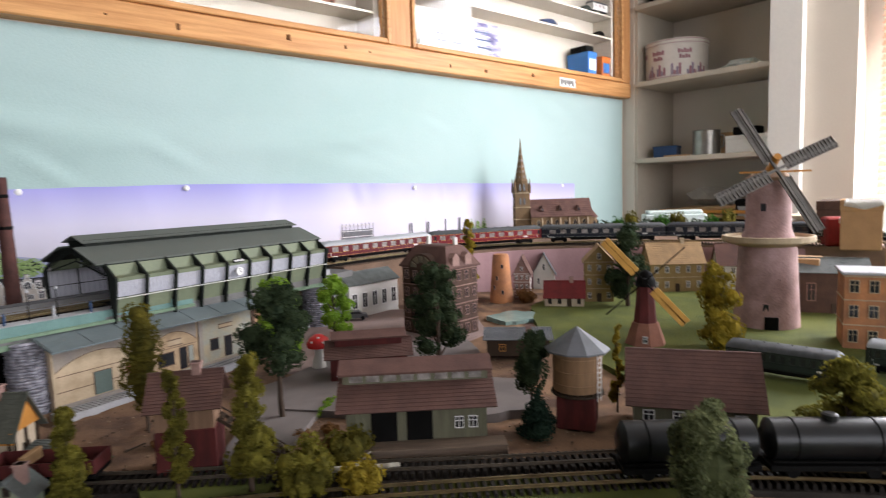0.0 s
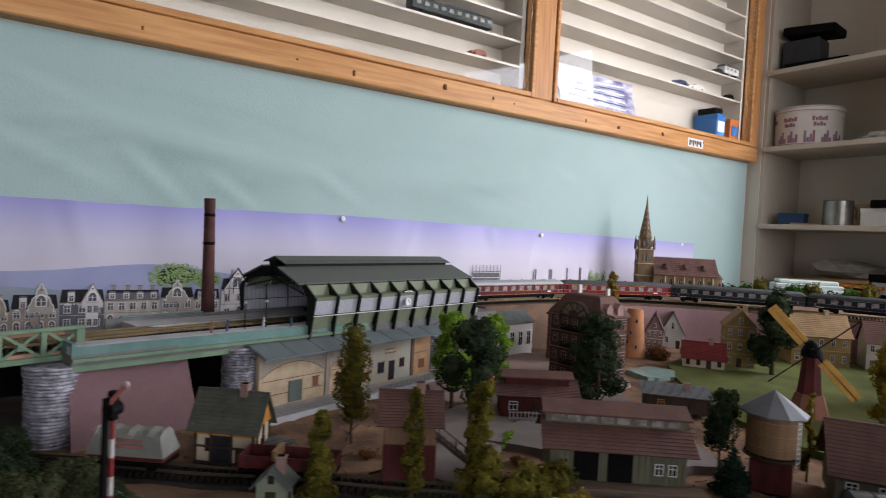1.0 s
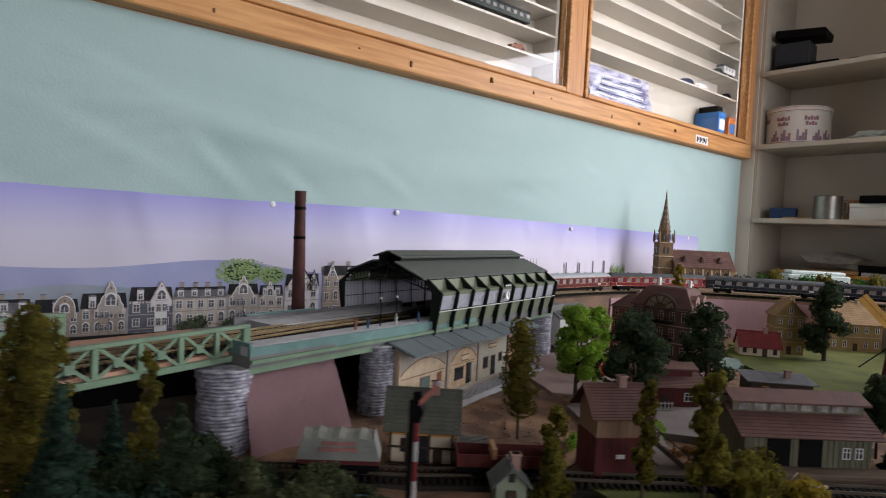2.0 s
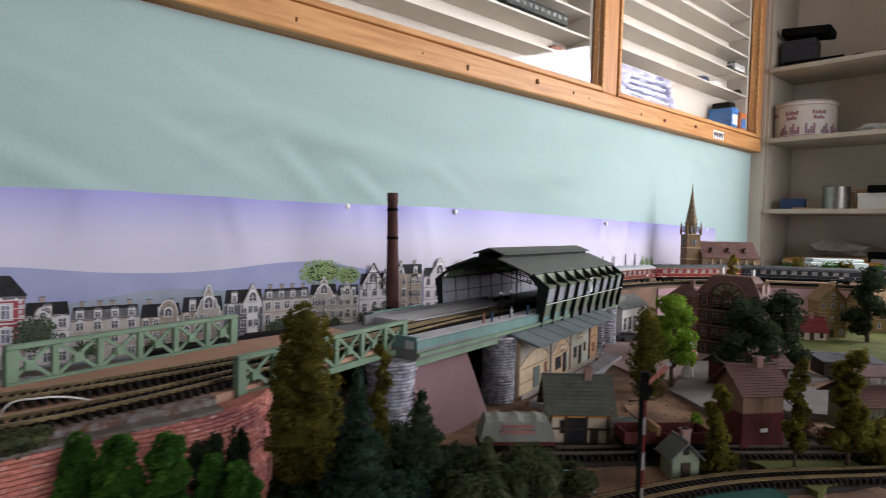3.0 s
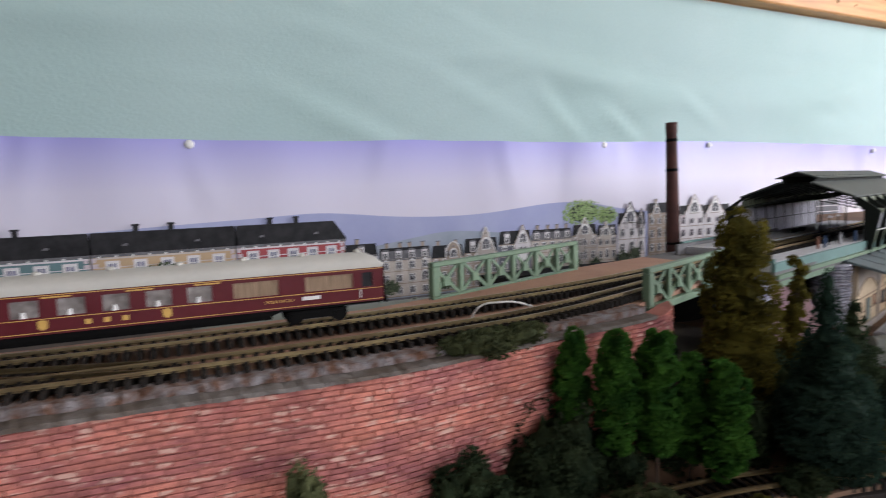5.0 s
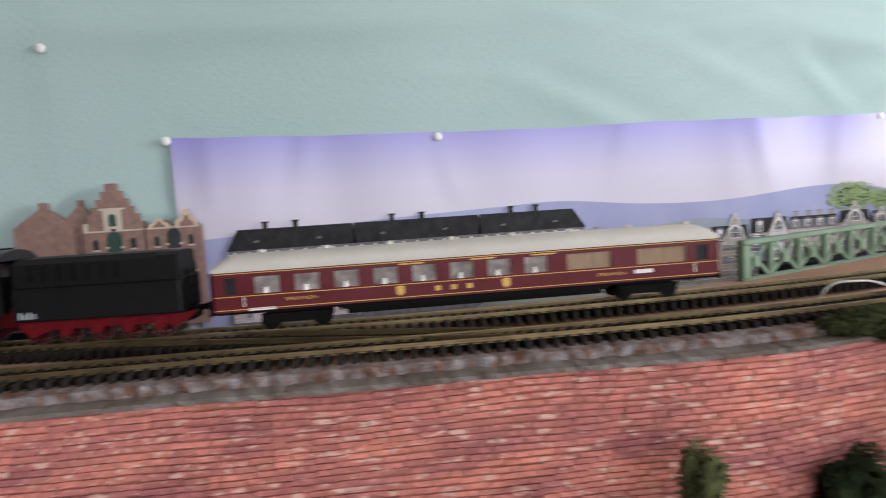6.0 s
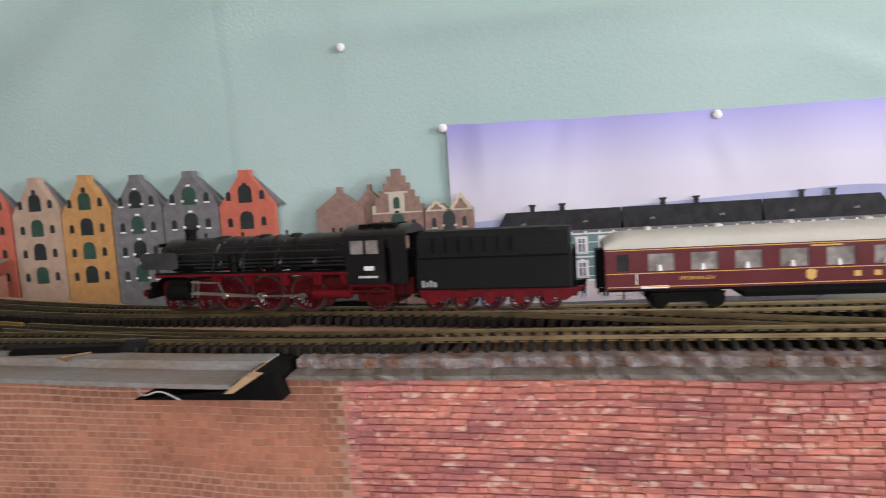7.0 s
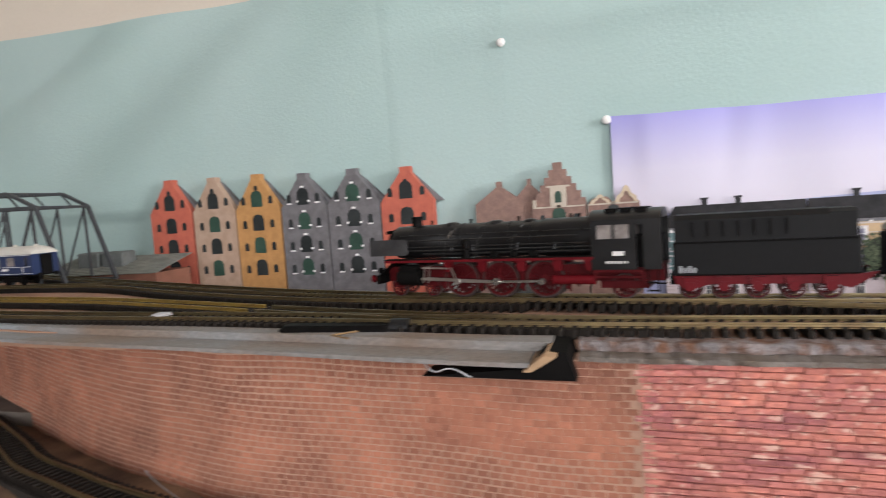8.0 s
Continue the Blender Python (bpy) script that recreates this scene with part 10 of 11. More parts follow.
for i, (x, y, rx, rz, mat, lab) in enumerate(((-0.680, -0.445, 0.026, 0.036, LEAF_DARK, "dark green scrub at the foot of the wall"), (-0.672, -0.475, 0.024, 0.022, LEAF_DARK, "dark scrub along the lower track"), (-0.628, -0.425, 0.022, 0.024, LEAF_MOSS, "grey-green lichen bush by the lower track"),
                                              (-0.600, -0.37, 0.016, 0.014, LEAF_OLIVE, "small ochre bush by the lower track"), (-0.62, -0.31, 0.018, 0.012, LEAF_DARK, "dark bush among the firs"), (-0.632, -0.225, 0.022, 0.022, LEAF_OLIVE, "olive lichen bush at the slope foot"),
                                              (-0.60, -0.135, 0.028, 0.034, LEAF_MOSS, "grey-green lichen bush on the slope"), (-0.610, -0.125, 0.016, 0.022, LEAF_RUST, "rusty brown lichen bush"), (-0.635, -0.105, 0.034, 0.030, LEAF_MOSS, "mossy bush near the canvas wagon"),
                                              (-0.60, -0.195, 0.03, 0.034, LEAF_MOSS, "mossy bush between the firs"), (-0.66, -0.15, 0.034, 0.036, LEAF_DARK, "dark scrub below the mauve board"), (-0.745, -0.155, 0.03, 0.03, LEAF_DARK, "dark scrub at the stone pier"),
                                              (-0.60, -0.075, 0.022, 0.018, LEAF_MOSS, "low mossy bush by the signal"), (-0.63, -0.18, 0.022, 0.03, LEAF_DARK, "low dark bush on the slope"), (-0.668, -0.597, 0.011, 0.030, LEAF_MOSS, "yellow-green weed at the wall"))):
    bush(x, y, LG + (0.0 if y < -0.2 else 0.006), rx, rx, rz, mat, lab, 100 + i, 4500, 0.0013)
bush(-0.668, -0.597, 1.045, 0.010, 0.010, 0.034, LEAF_SAGE, "yellow-green creeper on the brick wall", 130, 700, 0.0014)
bush(-0.700, -0.485, DZ - 0.004, 0.016, 0.026, 0.013, LEAF_MOSS, "olive green bush on the deck edge", 131, 1600, 0.0014)
bush(-0.706, -0.455, DZ - 0.003, 0.013, 0.020, 0.011, LEAF_MOSS, "low olive bush on the deck edge", 132, 1000, 0.0014)

for i, (x, y, r, h, mat) in enumerate(((-0.690, -0.445, 0.030, 0.056, LEAF_DARK), (-0.682, -0.500, 0.028, 0.040, LEAF_DARK), (-0.684, -0.405, 0.024, 0.034, LEAF_DARK), (-0.688, -0.345, 0.026, 0.046, LEAF_DARK), (-0.672, -0.300, 0.026, 0.040, LEAF_DARK), (-0.672, -0.245, 0.034, 0.060, LEAF_DARK), (-0.640, -0.235, 0.030, 0.050, LEAF_CONIFER))):
    bush(x, y, LG - 0.002, r, r, h, mat, "dense dark scrub on the bank below the bridge", 200 + i, 6500, 0.0013)

# village trees
tree(-0.676, 0.175, G1, 1.142, 0.040, "poplar", LEAF_OLIVE, "dark olive poplar beside the path", 20, 3600, 0.0013, 0.24)
tree(-0.792, 0.472, G1, 1.138, 0.056, "broad", LEAF_BRIGHT, "bright yellow-green tree before the warehouse", 21, 4200, 0.0016, 0.18)
tree(-0.606, 0.292, G1, 1.160, 0.078, "broad", LEAF_DARK, "tall dark green tree with bare trunk", 22, 5200, 0.0017, 0.34)
tree(-0.738, 0.358, G1, 1.146, 0.074, "broad", LEAF_BRIGHT, "large bright yellow-green tree on the square", 23, 5200, 0.0018, 0.24)
tree(-0.650, 0.556, G1, 1.155, 0.078, "broad", LEAF_DARK, "tall dark green tree before the city house", 24, 6200, 0.0018, 0.06)
tree(-0.415, 0.482, G1, 1.105, 0.036, "round", LEAF_DARK, "round dark green tree beside the water tower", 25, 3000, 0.0014, 0.30)
tree(-0.470, 0.198, G1, 1.126, 0.056, "sparse", LEAF_LIME, "broad yellow-green foam tree by the siding", 26, 7600, 0.0015, 0.2)
tree(-0.548, 0.082, G1, 1.092, 0.044, "sparse", LEAF_LIME, "yellow-green foam tree near the outhouse", 27, 5200, 0.0015, 0.06)
tree(-0.502, 0.150, G1, 1.119, 0.036, "sparse", LEAF_LIME, "crooked yellow-green foam tree before the signal box", 28, 4200, 0.0015, 0.2)
tree(-0.838, 0.795, 1.01, 1.196, 0.046, "sparse", LEAF_YELLOW, "mustard yellow tree behind the city house", 31, 3000, 0.0018, 0.35)
tree(-0.395, 0.871, G1 + 0.006, 1.133, 0.086, "sparse", LEAF_YELLOW, "open mustard yellow tree on the meadow", 32, 4200, 0.0018, 0.08)
tree(-0.362, 0.560, G1, 1.106, 0.020, "sparse", LEAF_YELLOW, "thin yellow tree behind the water tower", 33, 1600, 0.0015, 0.15)
tree(-0.384, 0.455, G1, 1.058, 0.034, "conifer", LEAF_CONIFER, "small dark fir beside the water tower", 34, 2600, 0.0014, 0.04)
tree(-0.192, 0.408, G1, 1.100, 0.052, "round", LEAF_SAGE, "round pale sage tree before the tank wagon", 35, 8000, 0.0014, 0.08)
tree(-0.160, 0.600, G1, 1.100, 0.074, "broad", LEAF_LIME, "yellow-green tree at the layout edge", 36, 6000, 0.0017, 0.1)
tree(-0.112, 0.618, G1, 1.062, 0.060, "round", LEAF_YELLOW, "low mustard tree at the layout edge", 37, 4500, 0.0017, 0.1)
tree(-0.655, 1.050, G1 + 0.006, 1.182, 0.098, "broad", LEAF_DARK, "large dark tree behind the small mill", 38, 6500, 0.002, 0.06)
bush(-0.442, 0.232, G1, 0.026, 0.026, 0.040, LEAF_LIME, "ochre foam bush by the goods shed", 140, 1800)
bush(-0.456, 0.285, G1, 0.024, 0.024, 0.032, LEAF_OLIVE, "ochre foam bush at the loading dock", 141, 1500)
bush(-0.408, 0.262, G1, 0.020, 0.020, 0.026, LEAF_YELLOW, "mustard bush by the siding", 142, 1300)
bush(-0.860, 0.985, G1, 0.022, 0.022, 0.024, LEAF_RUST, "dark rusty bush between the cottages", 143, 1200)
for i, (x, y, L, a) in enumerate(((-0.63, 0.215, 0.05, 35), (-0.60, 0.345, 0.06, 40), (-0.575, 0.40, 0.03, 40))):
    bush(x, y, G1, L / 2, 0.006, 0.008, LEAF_BRIGHT, "low bright green hedge strip along the road", 150 + i, 700, 0.0013).rotation_euler = (0, 0, radians(90 + a))
for i in range(16):
    r = random.Random(i + 60)
    bush(-0.45 - 0.2 * r.random(), 0.05 + 0.42 * r.random(), G1 - 0.001, 0.010, 0.010, 0.007, r.choice((LEAF_MOSS, LEAF_RUST, LEAF_OLIVE)), "low tuft of dry scatter on the brown earth", 160 + i, 260, 0.0013)
# hedge of dark green foam behind the rear curve
for i in range(9):
    x, y = -1.02 + 0.035 * i, 1.50 + 0.022 * i
    bush(x, y, DZ, 0.026, 0.026, 0.040 + 0.012 * (i % 3), (LEAF_DARK, LEAF_GREEN, LEAF_OLIVE)[i % 3], "green foam bush behind the rear curve", 180 + i, 900, 0.0022)

# scatter of small stones and sticks on the brown ground
bm = B()
r = random.Random(8)
for i in range(1500):
    x, y = r.uniform(-0.80, -0.22), r.uniform(-0.02, 0.62)
    s = r.uniform(0.0006, 0.0018)
    z = ground_height(x, y)
    solid(bm, [[(x + s * r.uniform(0.6, 1.2) * math.cos(a), y + s * r.uniform(0.6, 1.2) * math.sin(a), z + h) for a in (0, 1.3, 2.5, 3.7, 5.0)] for h in (-0.0005, s * 0.7)])
tagged(part("scatter_stones", bm, material("mixed_stone_scatter", (0.28, 0.19, 0.12), 0.9, second=(0.09, 0.065, 0.05), scale=40, vary=0.3, bump=0.3, rand="island")), "small brown stones scattered over the ground", "stones", "", "stuff")
for i in range(14):
    r = random.Random(i + 900)
    x, y, a, L = r.uniform(-0.74, -0.52), r.uniform(0.08, 0.33), r.uniform(0, 180), r.uniform(0.012, 0.035)
    bm = B()
    tube(bm, (-L / 2, 0, 0), (L / 2, 0, 0.001), 0.0011, 0.0006, 6)
    tagged(part("stick", bm, TIMBER, m=pose(x, y, ground_height(x, y) + 0.001, 0, 0, a)), "small dark twig lying on the brown earth", "twig", "twigs")
# fallen birch trunk beside the goods shed
bm = B()
tube(bm, (-0.455, 0.235, G1 + 0.012), (-0.405, 0.30, G1 + 0.014), 0.003, 0.0018, 9)
tube(bm, (-0.43, 0.268, G1 + 0.013), (-0.425, 0.285, G1 + 0.024), 0.0012, 0.0006, 6)
tagged(part("birch_log", bm, material("pale_birch_bark", (0.55, 0.52, 0.44), 0.8, second=(0.2, 0.17, 0.13), scale=120, vary=0.3)), "fallen pale birch trunk by the dock", "log")

# ---- things on the shelves and in the display case ----


def carton(name, label, category, x, y, z, w, d, h, mats, a=0.0, lid=True, group=""):
    """A printed carton: body, lid seam and a printed patch on the front."""
    c = thing(name, label, category, pose(x, y, z, 0, 0, a), group)
    bm = B()
    rbox(bm, -w / 2, w / 2, -d / 2, d / 2, 0, h, min(0.002, h * 0.1))
    part("body", bm, mats[0], c)
    if lid:
        bm = B()
        rbox(bm, -w / 2 - 0.0012, w / 2 + 0.0012, -d / 2 - 0.0012, d / 2 + 0.0012, h * 0.78, h + 0.0012, 0.001)
        part("lid", bm, mats[0], c)
    if len(mats) > 1:
        bm = B()
        box(bm, -w * 0.38, w * 0.38, -d / 2 - 0.0016, -d / 2, h * 0.18, h * 0.68)
        part("print", bm, mats[1], c)
    return c


# tin on the second shelf
tin = thing("sweet_tin", "large round cream tin with pink printed pictures", "tin", pose(-1.165, 2.20, 1.628))
bm = B()
lathe(bm, [(0.107, 0), (0.109, 0.002), (0.109, 0.118), (0.111, 0.120)], 40)
part("body", bm, TIN_WHITE, tin, smooth=40)
bm = B()
lathe(bm, [(0.112, 0.118), (0.112, 0.136), (0.109, 0.139), (0.02, 0.141)], 40)
part("lid", bm, TIN_WHITE, tin, smooth=40)
for z in (0.121, 0.133, 0.004):
    bm = B()
    lathe(bm, [(0.1122, z), (0.1128, z + 0.0004), (0.1128, z + 0.0016), (0.1122, z + 0.002)], 40, caps=False)
    part("rim", bm, TIN_PINK, tin)
for a, z0, z1, k in ((-95, 0.085, 0.100, 5), (-95, 0.066, 0.080, 4), (-45, 0.085, 0.100, 5), (-45, 0.066, 0.080, 4), (-140, 0.085, 0.100, 5)):
    for i in range(k):
        bm = B()
        box(bm, -0.0042, 0.0042, -0.1106, -0.1092, z0, z1 - 0.004 * (i % 2))
        part("print_bar", bm, TIN_PINK, tin, m=pose(0, 0, 0, 0, 0, a + 90 + (i - k / 2) * 5.2))
for a in (-120, -98, -70, -42, -20):
    for i in range(4):
        bm = B()
        box(bm, -0.004, 0.004, -0.1104, -0.1092, 0.010, 0.026 + 0.012 * ((i * 7 + int(a)) % 3))
        part("picture", bm, TIN_PINK if i % 2 else material("faded_violet_print", (0.30, 0.24, 0.30), 0.4), tin, m=pose(0, 0, 0, 0, 0, a + 90 + i * 4.6))

crumple = B()
ball(crumple, (0, 0, 0.02), 0.05, 0, 0.35, 2, (1.4, 0.9, 0.45))
tagged(part("film_roll", crumple, CLEAR_PLASTIC, m=pose(-0.93, 2.20, 1.628)), "crumpled clear film bundle on the shelf", "film")
# third shelf: jug, boxes, cable
jug = thing("tin_can", "dull metal can on the shelf", "can", pose(-1.035, 2.17, 1.347))
bm = B()
lathe(bm, [(0.044, 0), (0.046, 0.002), (0.046, 0.086), (0.048, 0.088), (0.044, 0.088), (0.043, 0.01)], 28)
part("body", bm, TIN_METAL, jug, smooth=40)
bm = B()
for p, q in (((0.046, 0, 0.07), (0.062, 0, 0.066)), ((0.062, 0, 0.066), (0.062, 0, 0.03)), ((0.062, 0, 0.03), (0.046, 0, 0.022))):
    tube(bm, p, q, 0.003, seg=8)
part("handle", bm, TIN_METAL, jug)
carton("blue_box", "small dark blue box on the shelf", "box", -1.185, 2.17, 1.347, 0.085, 0.06, 0.042, (DARK_BLUE,), 12)
carton("white_box", "white carton on the shelf", "box", -0.885, 2.20, 1.347, 0.15, 0.09, 0.06, (WHITE,), -4)
carton("brown_box", "brown carton beside the can", "box", -0.965, 2.21, 1.347, 0.05, 0.06, 0.075, (CARDBOARD,), 5)
bm = B()
tube(bm, (-1.17, 2.12, 1.351), (-1.08, 2.14, 1.351), 0.004, seg=8)
tagged(part("rod", bm, CARDBOARD), "thin wooden rod lying on the shelf", "rod")
bm = B()
rbox(bm, -0.93, -0.85, 2.14, 2.2, 1.409, 1.435, 0.003)
tagged(part("dark_case", bm, BLACK_MATT), "small dark case on the white carton", "case")
# lowest shelf: boards and crumpled paper
for i, (x, y, w, d, a, mat, lab) in enumerate(((-1.02, 2.19, 0.36, 0.16, 7, CARDBOARD, "bare plywood offcut lying on the lowest shelf"), (-1.03, 2.18, 0.34, 0.10, -6, ORANGE_WOOD, "orange wood strip on the lowest shelf"), (-0.99, 2.2, 0.30, 0.14, 3, CARDBOARD, "thin plywood sheet on the pile"))):
    bm = B()
    rbox(bm, -w / 2, w / 2, -d / 2, d / 2, 0, 0.011, 0.001)
    tagged(part("plywood_sheet", bm, mat, m=pose(x, y, 1.115 + 0.0125 * i + 0.016, 2, 3 * (1 - i), a)), lab, "plywood", "plywood pile")
bm = B()
ball(bm, (0, 0, 0), 0.05, 0, 0.30, 2, (2.6, 1.2, 0.75))
tagged(part("wrapping_paper", bm, material("grey_wrapping_paper", (0.40, 0.36, 0.31), 0.8, vary=0.2, bump=0.4), m=pose(-1.02, 2.26, 1.19)), "crumpled grey wrapping paper on the lowest shelf", "paper")
carton("black_box", "black printed box on the lowest shelf", "box", -0.86, 2.16, 1.115, 0.10, 0.07, 0.075, (BLACK_MATT, PAVING), -10)
# top shelf
carton("black_case", "black hinged case on the top shelf", "case", -1.13, 2.18, 1.915, 0.20, 0.13, 0.012, (BLACK_MATT,), 8, lid=False)
box_open = thing("open_case", "open black case with raised lid", "case", pose(-1.19, 2.19, 1.928, 0, 0, 6))
bm = B()
rbox(bm, -0.06, 0.06, -0.05, 0.05, 0, 0.09, 0.003)
part("body", bm, material("dark_slate_plastic", (0.035, 0.038, 0.045), 0.45), box_open)
bm = B()
rbox(bm, -0.07, 0.10, -0.06, 0.06, 0.105, 0.135, 0.003)
part("lid", bm, BLACK_MATT, box_open, m=pose(0, 0, 0, 0, 5, 0))
bm = B()
for x in (-0.05, 0.05):
    bar(bm, (x, 0.045, 0.088), (x, 0.045, 0.108), 0.006)
part("hinge", bm, BLACK_MATT, box_open)
for i, (x, L) in enumerate(((-0.99, 0.06), (-0.90, 0.09))):
    bm = B()
    for k in range(8):
        a = k * 0.8
        tube(bm, (x + L * 0.5 * math.cos(a), 2.17 + 0.03 * math.sin(a), 1.909 + 0.002 * k), (x + L * 0.5 * math.cos(a + 0.8), 2.17 + 0.03 * math.sin(a + 0.8), 1.911 + 0.002 * k), 0.004, seg=6)
    tagged(part("cable_coil", bm, BLACK_MATT), "black coiled cable on the top shelf", "cable", "cables")

# display case contents
bag = thing("film_bag", "flat clear film bag with printed track sections", "bag", pose(-1.322, 1.155, 1.645))
bm = B()
rows = []
rr = random.Random(2)
for i in range(14):
    rows.append([(rr.uniform(-0.004, 0.004) + 0.02 - 0.02 * k / 5, -0.075 + 0.32 * i / 13, 0.10 * k / 5) for k in range(6)])
for a, b in zip(rows, rows[1:]):
    for k in range(5):
        face(bm, [a[k], b[k], b[k + 1], a[k + 1]])
bmesh.ops.remove_doubles(bm, verts=bm.verts, dist=0.00001)
part("film", bm, CLEAR_BAG, bag)
for i in range(7):
    bm = B()
    bar(bm, (0.021 - 0.0026 * i, -0.05 + 0.01 * i, 0.014 + 0.010 * i), (0.021 - 0.0026 * i, 0.20, 0.010 + 0.012 * i), 0.003)
    part("track_section", bm, DARK_BLUE if i % 2 else PRINT_WHITE, bag)
carton("blue_box", "blue and white printed box in the display case", "box", -1.345, 1.86, 1.645, 0.05, 0.09, 0.075, (BLUE_BOX, PRINT_WHITE), 90)
carton("black_box", "black box on top of the blue box", "box", -1.345, 1.86, 1.722, 0.045, 0.07, 0.022, (BLACK_MATT,), 90, lid=False)
ob = carton("orange_box", "orange printed box in the display case corner", "box", -1.345, 1.955, 1.645, 0.05, 0.075, 0.07, (ORANGE_BOX, BLUE_BOX), 90)


def shelf_wagon(y, z, L, label, paint, roof):
    """A boxed wagon standing on a shelf of the display case."""
    w = thing("display_wagon", label, "model wagon", pose(-1.34, y, z, 0, 0, 90), "display wagons")
    bm = B()
    rbox(bm, 0, L, -0.016, 0.016, 0.012, 0.036, 0.001)
    part("body", bm, paint, w)
    bm = B()
    prism(bm, [(-0.017, 0.036), (0.017, 0.036), (0.012, 0.043), (-0.012, 0.043)], "x", -0.001, L + 0.001)
    part("roof", bm, roof, w)
    for k in range(max(2, int(L / 0.024))):
        bm = B()
        x = 0.012 + k * 0.024
        if x + 0.01 < L:
            box(bm, x, x + 0.012, -0.0166, -0.0158, 0.023, 0.032)
            part("window", bm, WINDOW_LIT, w)
        else:
            bm.free()
    for x in (L * 0.18, L * 0.82):
        bm = B()
        for s in (-1, 1):
            for d in (-0.008, 0.008):
                tube(bm, (x + d, s * 0.007, 0.0055), (x + d, s * 0.009, 0.0055), 0.0055, seg=14)
        box(bm, x - 0.014, x + 0.014, -0.010, 0.010, 0.006, 0.012)
        part("bogie", bm, BLACK_MATT, w)


shelf_wagon(0.60, 1.779, 0.245, "black model coach on a display shelf", COACHGREEN, ROOF_DARK)
shelf_wagon(0.02, 1.713, 0.16, "maroon model van on a display shelf", MAROON, ROOF_DARK)
shelf_wagon(0.02, 1.845, 0.20, "dark green model van on an upper display shelf", COACHGREEN, ROOF_DARK)
shelf_wagon(1.90, 1.868, 0.09, "white model van on a display shelf", PALE_WALL, ZINC)
for i, (y, z, L, mat) in enumerate(((1.84, 1.868, 0.05, COACHGREEN), (1.62, 1.79, 0.07, NAVY), (1.70, 1.79, 0.09, PALE_WALL), (1.92, 1.79, 0.05, BLACK_MATT), (0.78, 1.713, 0.05, SALMON))):
    c = thing("display_car", "tiny model vehicle on a display shelf", "model vehicle", pose(-1.335, y, z, 0, 0, 90), "display vehicles")
    bm = B()
    side = [(0, 0.004), (0.0, 0.012), (L * 0.3, 0.013), (L * 0.4, 0.019), (L * 0.8, 0.019), (L, 0.012), (L, 0.004)]
    prism(bm, side, "y", -0.010, 0.010)
    part("body", bm, mat, c)
    for x in (L * 0.2, L * 0.8):
        bm = B()
        tube(bm, (x, -0.011, 0.004), (x, 0.011, 0.004), 0.004, seg=12)
        part("wheel", bm, BLACK_MATT, c)

# clear plastic case and clutter behind the rear curve
pc = thing("plastic_case", "frosted clear plastic model case behind the curve", "plastic case", put((-0.94, 1.60), (-0.80, 1.72), DZ)[0])
bm = B()
rbox(bm, 0, 0.17, 0, 0.07, 0, 0.055, 0.003)
part("body", bm, CLEAR_PLASTIC, pc)
bm = B()
for k in range(6):
    rbox(bm, 0.014 + k * 0.026, 0.030 + k * 0.026, -0.002, 0.002, 0.016, 0.042, 0.001)
part("rib", bm, CLEAR_PLASTIC, pc)
bm = B()
rbox(bm, 0.01, 0.16, 0.008, 0.062, 0.055, 0.066, 0.003)
part("lid", bm, CLEAR_PLASTIC, pc)
carton("pale_carton", "pale carton on the rear terrace", "box", -0.62, 1.76, DZ, 0.16, 0.10, 0.05, (CREAM_WALL,), 30)
carton("dark_carton", "dark brown carton on the rear terrace", "box", -0.45, 1.70, DZ, 0.14, 0.12, 0.09, (BROWNSTONE,), 10)
carton("brown_carton", "tan carton on the rear terrace", "box", -0.372, 1.45, DZ, 0.07, 0.07, 0.100, (CARDBOARD,), 15)
carton("beige_carton", "plain beige carton standing behind the tower mill", "box", -0.430, 1.235, GZ + 0.004, 0.10, 0.06, 0.096, (CARDBOARD,), 12)
rd = B()
rbox(rd, -0.03, 0.03, -0.02, 0.02, 0, 0.062, 0.004)
tagged(part("red_carton", rd, material("red_printed_carton", (0.30, 0.03, 0.026), 0.6), m=pose(-0.425, 1.50, DZ, 0, 0, 35)), "red printed carton standing on the rear terrace", "box")
bm = B()
face(bm, [(0, 0, 0), (0.13, 0, -0.005), (0.10, 0.02, -0.075)])
face(bm, [(0, 0, 0), (0.10, 0.02, -0.075), (-0.01, 0.03, -0.05)])
bmesh.ops.solidify(bm, geom=bm.faces[:], thickness=0.001)
tagged(part("folded_paper", bm, PRINT_WHITE, m=pose(-0.385, 1.40, 1.212, 0, 0, 20)), "stiff folded white paper leaning over the clutter", "paper")
bm = B()
face(bm, [(0, 0, 0), (0.055, 0, -0.02), (0.03, 0.01, -0.03)])
bmesh.ops.solidify(bm, geom=bm.faces[:], thickness=0.001)
tagged(part("folded_paper", bm, PRINT_WHITE, m=pose(-0.60, 1.60, 1.175, 0, 0, 25)), "small white paper corner by the carton", "paper")
bm = B()
tube(bm, (-0.29, 1.30, DZ - 0.09), (-0.29, 1.30, 1.2), 0.004, seg=8)
tagged(part("dowel", bm, ORANGE_WOOD), "upright wooden dowel behind the orange house", "dowel")
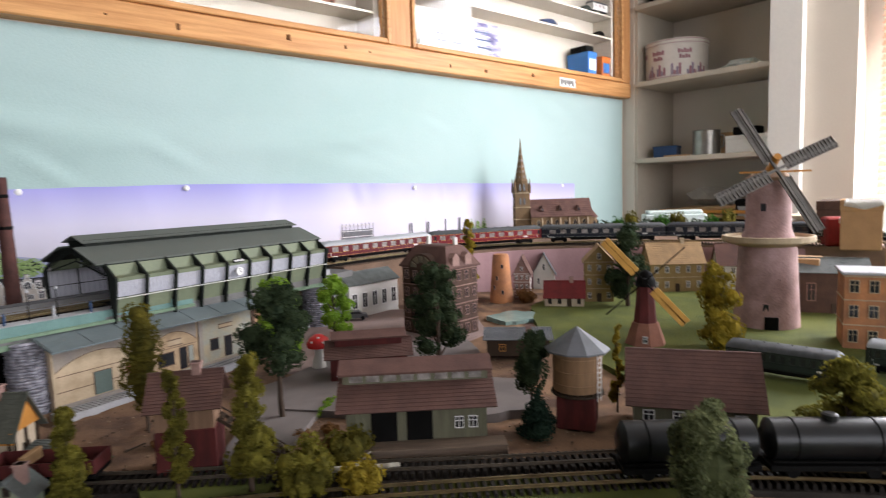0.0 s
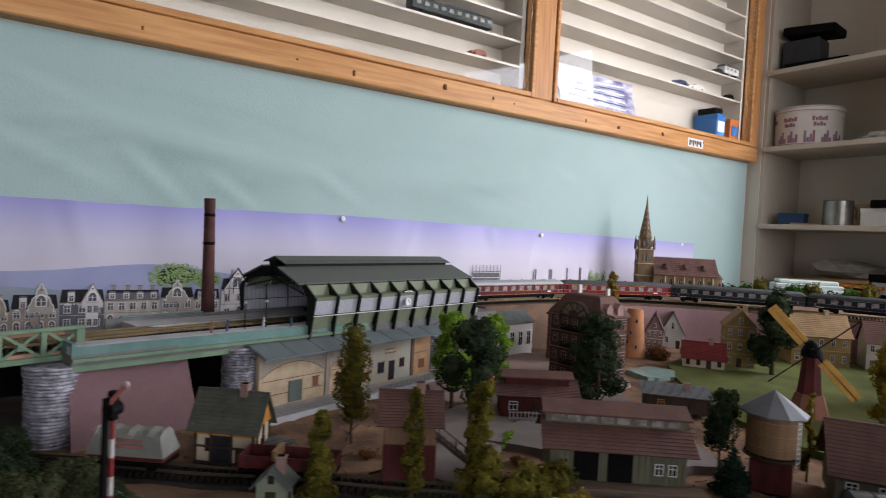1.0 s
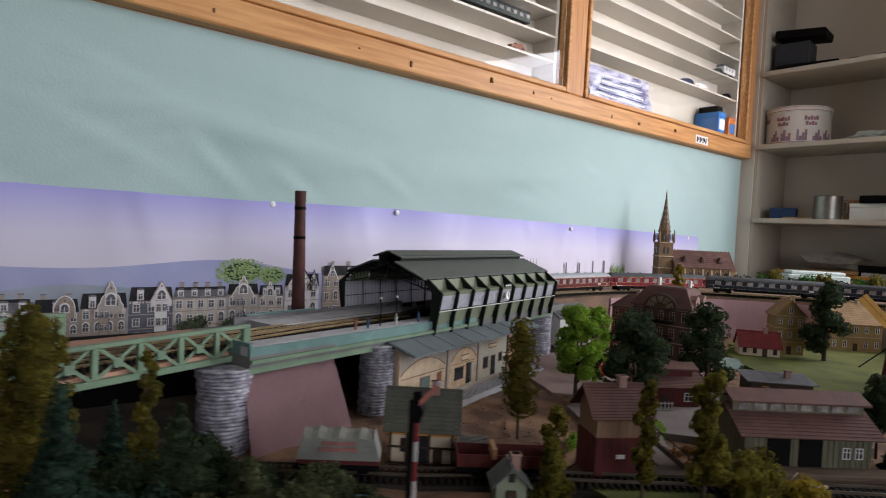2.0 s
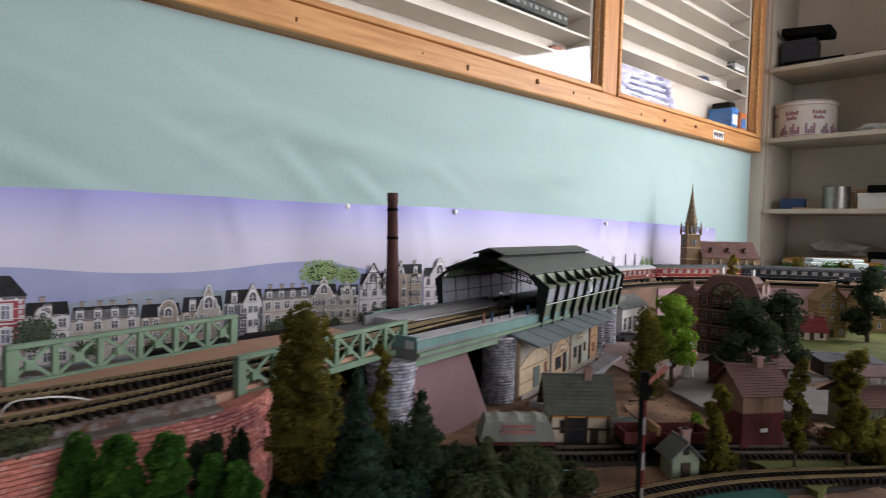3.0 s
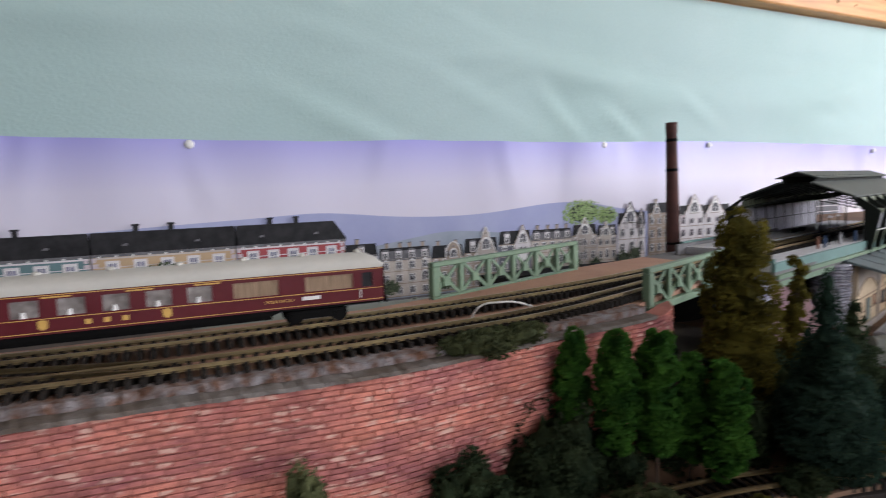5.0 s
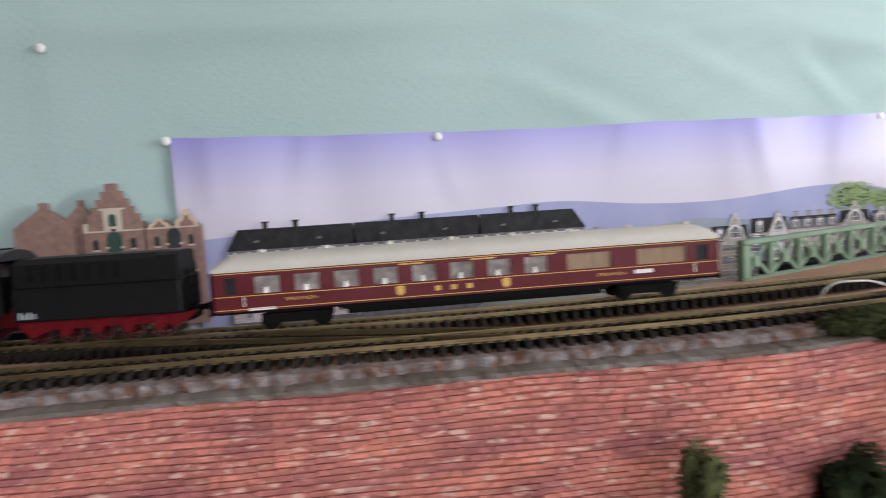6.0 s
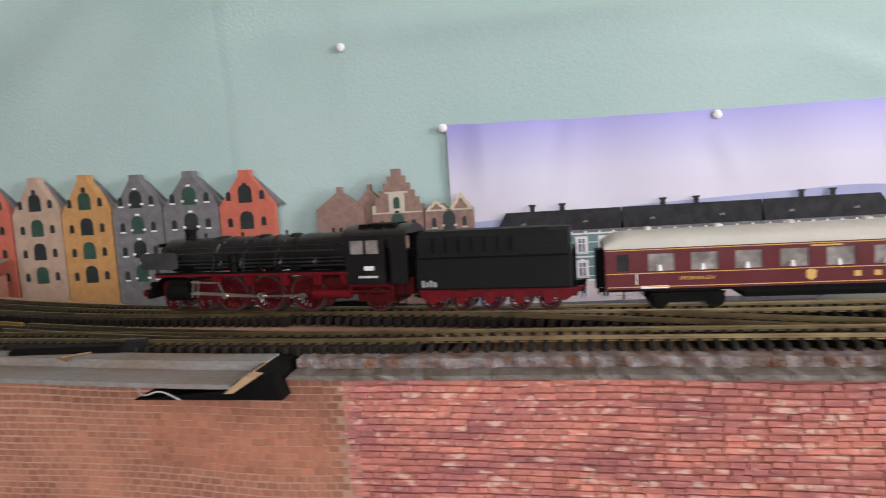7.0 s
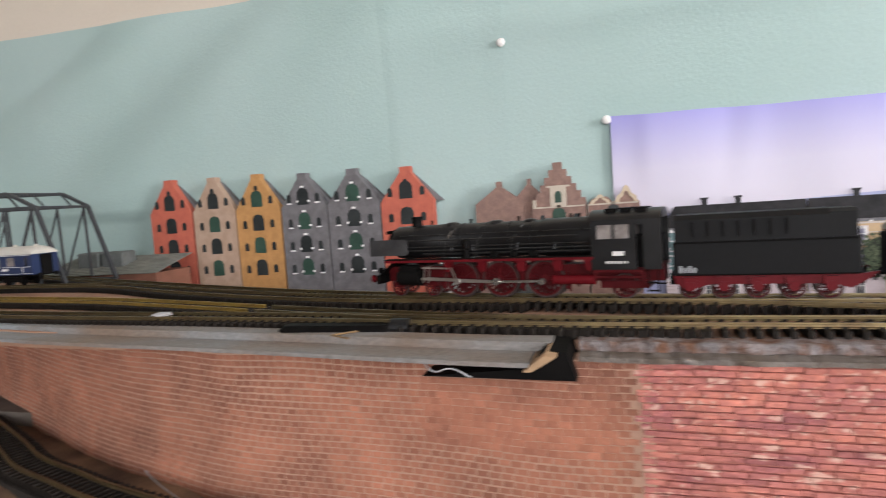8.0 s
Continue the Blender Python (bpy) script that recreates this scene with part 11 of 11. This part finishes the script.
# teal plastic loop in the scrub
cu = bpy.data.curves.new("plastic_loop", "CURVE")
cu.dimensions, cu.bevel_depth = "3D", 0.0012
sp = cu.splines.new("BEZIER")
pl = [(-0.615, -0.095, 1.012), (-0.610, -0.085, 1.030), (-0.600, -0.068, 1.030), (-0.592, -0.055, 1.012)]
sp.bezier_points.add(3)
for q, p in zip(sp.bezier_points, pl):
    q.co, q.handle_left_type, q.handle_right_type = p, "AUTO", "AUTO"
cu.materials.append(material("pale_teal_plastic", (0.25, 0.5, 0.5), 0.4))
tagged(new("plastic_loop", cu), "pale teal plastic loop in the scrub", "plastic loop")

# ---- the brick retaining wall ----
wall = thing("retaining_wall", "long retaining wall of rough red and fine brown brick", "brick wall", kind="structure")
pts, tt = wall_front


def backing(y0, y1, mat, name, deep):
    bm = B()
    rings = [[(p[0] - deep, p[1], 0.995), (p[0] - 0.015, p[1], 0.995), (p[0] - 0.015, p[1], WALL_TOP), (p[0] - deep, p[1], WALL_TOP)] for p in pts[::2] if y0 <= p[1] <= y1]
    solid(bm, rings)
    part(name, bm, mat, wall)


backing(-0.942, -0.262, JOINT_DARK, "joint_bed", 0.0006)
backing(-1.95, -0.926, JOINT_PALE, "joint_bed", 0.0001)
lengths = tt


def brick_frame(s):
    x, y = np.interp(s, tt, pts[:, 0]), np.interp(s, tt, pts[:, 1])
    x2, y2 = np.interp(s + 0.001, tt, pts[:, 0]), np.interp(s + 0.001, tt, pts[:, 1])
    return x, y, math.degrees(math.atan2(y2 - y, x2 - x))


rnd = random.Random(21)
s_split = float(tt[np.argmin(np.abs(pts[:, 1] + 0.935))])
base_meshes = {}


def brick_mesh(key, L, h, d, mat, tilt):
    if key not in base_meshes:
        bm = B()
        r = 0.00035
        solid(bm, [[(r, -0.004, r), (L - r, -0.004, r), (L - r, -0.004, h - r), (r, -0.004, h - r)], [(0, d * 0.5, 0), (L, d * 0.5, 0), (L, d * 0.5, h), (0, d * 0.5, h)], [(r, d + tilt, r), (L - r, d + tilt, r), (L - r, d - tilt * 0.4, h - r), (r, d - tilt * 0.4, h - r)]])
        base_meshes[key] = mesh_of("brick", bm, mat)
    return base_meshes[key]


def lay(s0, s1, z0, z1, length, height, gap, mat, mat_o, near, jitter, proud, side_joint=1.0, tilt=0.0):
    """Courses of bricks along the wall. near: the stretch of y whose bricks are single pieces."""
    verts, faces = [], []
    rows = int((z1 - z0) / height)
    count = 0
    for r in range(rows):
        z = z1 - (r + 1) * height
        s = s0 + (length * 0.5 if r % 2 else 0) * rnd.uniform(0.8, 1.2)
        while s < s1 - 0.002:
            L = min(length * rnd.uniform(1 - jitter, 1 + jitter), s1 - s)
            x, y, a = brick_frame(s)
            d = rnd.uniform(0.2, 1.0) * proud
            h = height - gap
            dz = rnd.uniform(-0.6, 0.6) * gap + 0.0026 * noise.noise(Vector((s * 13, r * 0.08, length * 100)))
            m = pose(x, y, z + dz, 0, 0, a)
            if near[0] < y < near[1] and z > near[2] and count < 300:
                q = rnd.randrange(4)
                me = brick_mesh((length, q), length * (0.82, 0.92, 1.0, 1.12)[q] - gap * side_joint, h, proud * (0.3, 0.6, 1.0, 0.8)[q], mat_o, tilt)
                share("brick", me, wall, m)
                L = length * (0.82, 0.92, 1.0, 1.12)[q]
                count += 1
            else:
                i = len(verts)
                LL = L - gap * side_joint
                for px, py, pz in ((0, -0.003, 0), (LL, -0.003, 0), (LL, -0.003, h), (0, -0.003, h), (0.0003, d + tilt, 0.0003), (LL - 0.0003, d + tilt, 0.0003), (LL - 0.0003, d - tilt * 0.4, h - 0.0003), (0.0003, d - tilt * 0.4, h - 0.0003)):
                    verts.append(tuple(m @ Vector((px, py, pz))))
                faces += [(i + 4, i + 5, i + 6, i + 7), (i, i + 1, i + 5, i + 4), (i + 1, i + 2, i + 6, i + 5), (i + 2, i + 3, i + 7, i + 6), (i + 3, i, i + 4, i + 7)]
            s += L
    me = bpy.data.meshes.new("bricks")
    me.from_pydata(verts, [], faces)
    me.materials.append(mat)
    ob = new("bricks", me)
    ob.parent = wall
    return tagged(ob, kind="stuff")


# the line runs from the bridge southward, so its left-hand side faces the room
lay(0.03, s_split, 0.996, WALL_TOP, 0.0088, 0.0031, 0.0004, BRICK_RED, BRICK_RED_O, (-0.93, -0.80, 1.07), 0.5, 0.0009, 0.10, 0.0003)
lay(s_split + 0.0006, float(tt[-1]) - 0.01, 0.996, WALL_TOP, 0.0062, 0.0036, 0.00028, BRICK_FINE, BRICK_FINE_O, (-1.04, -0.94, 1.055), 0.06, 0.00025)
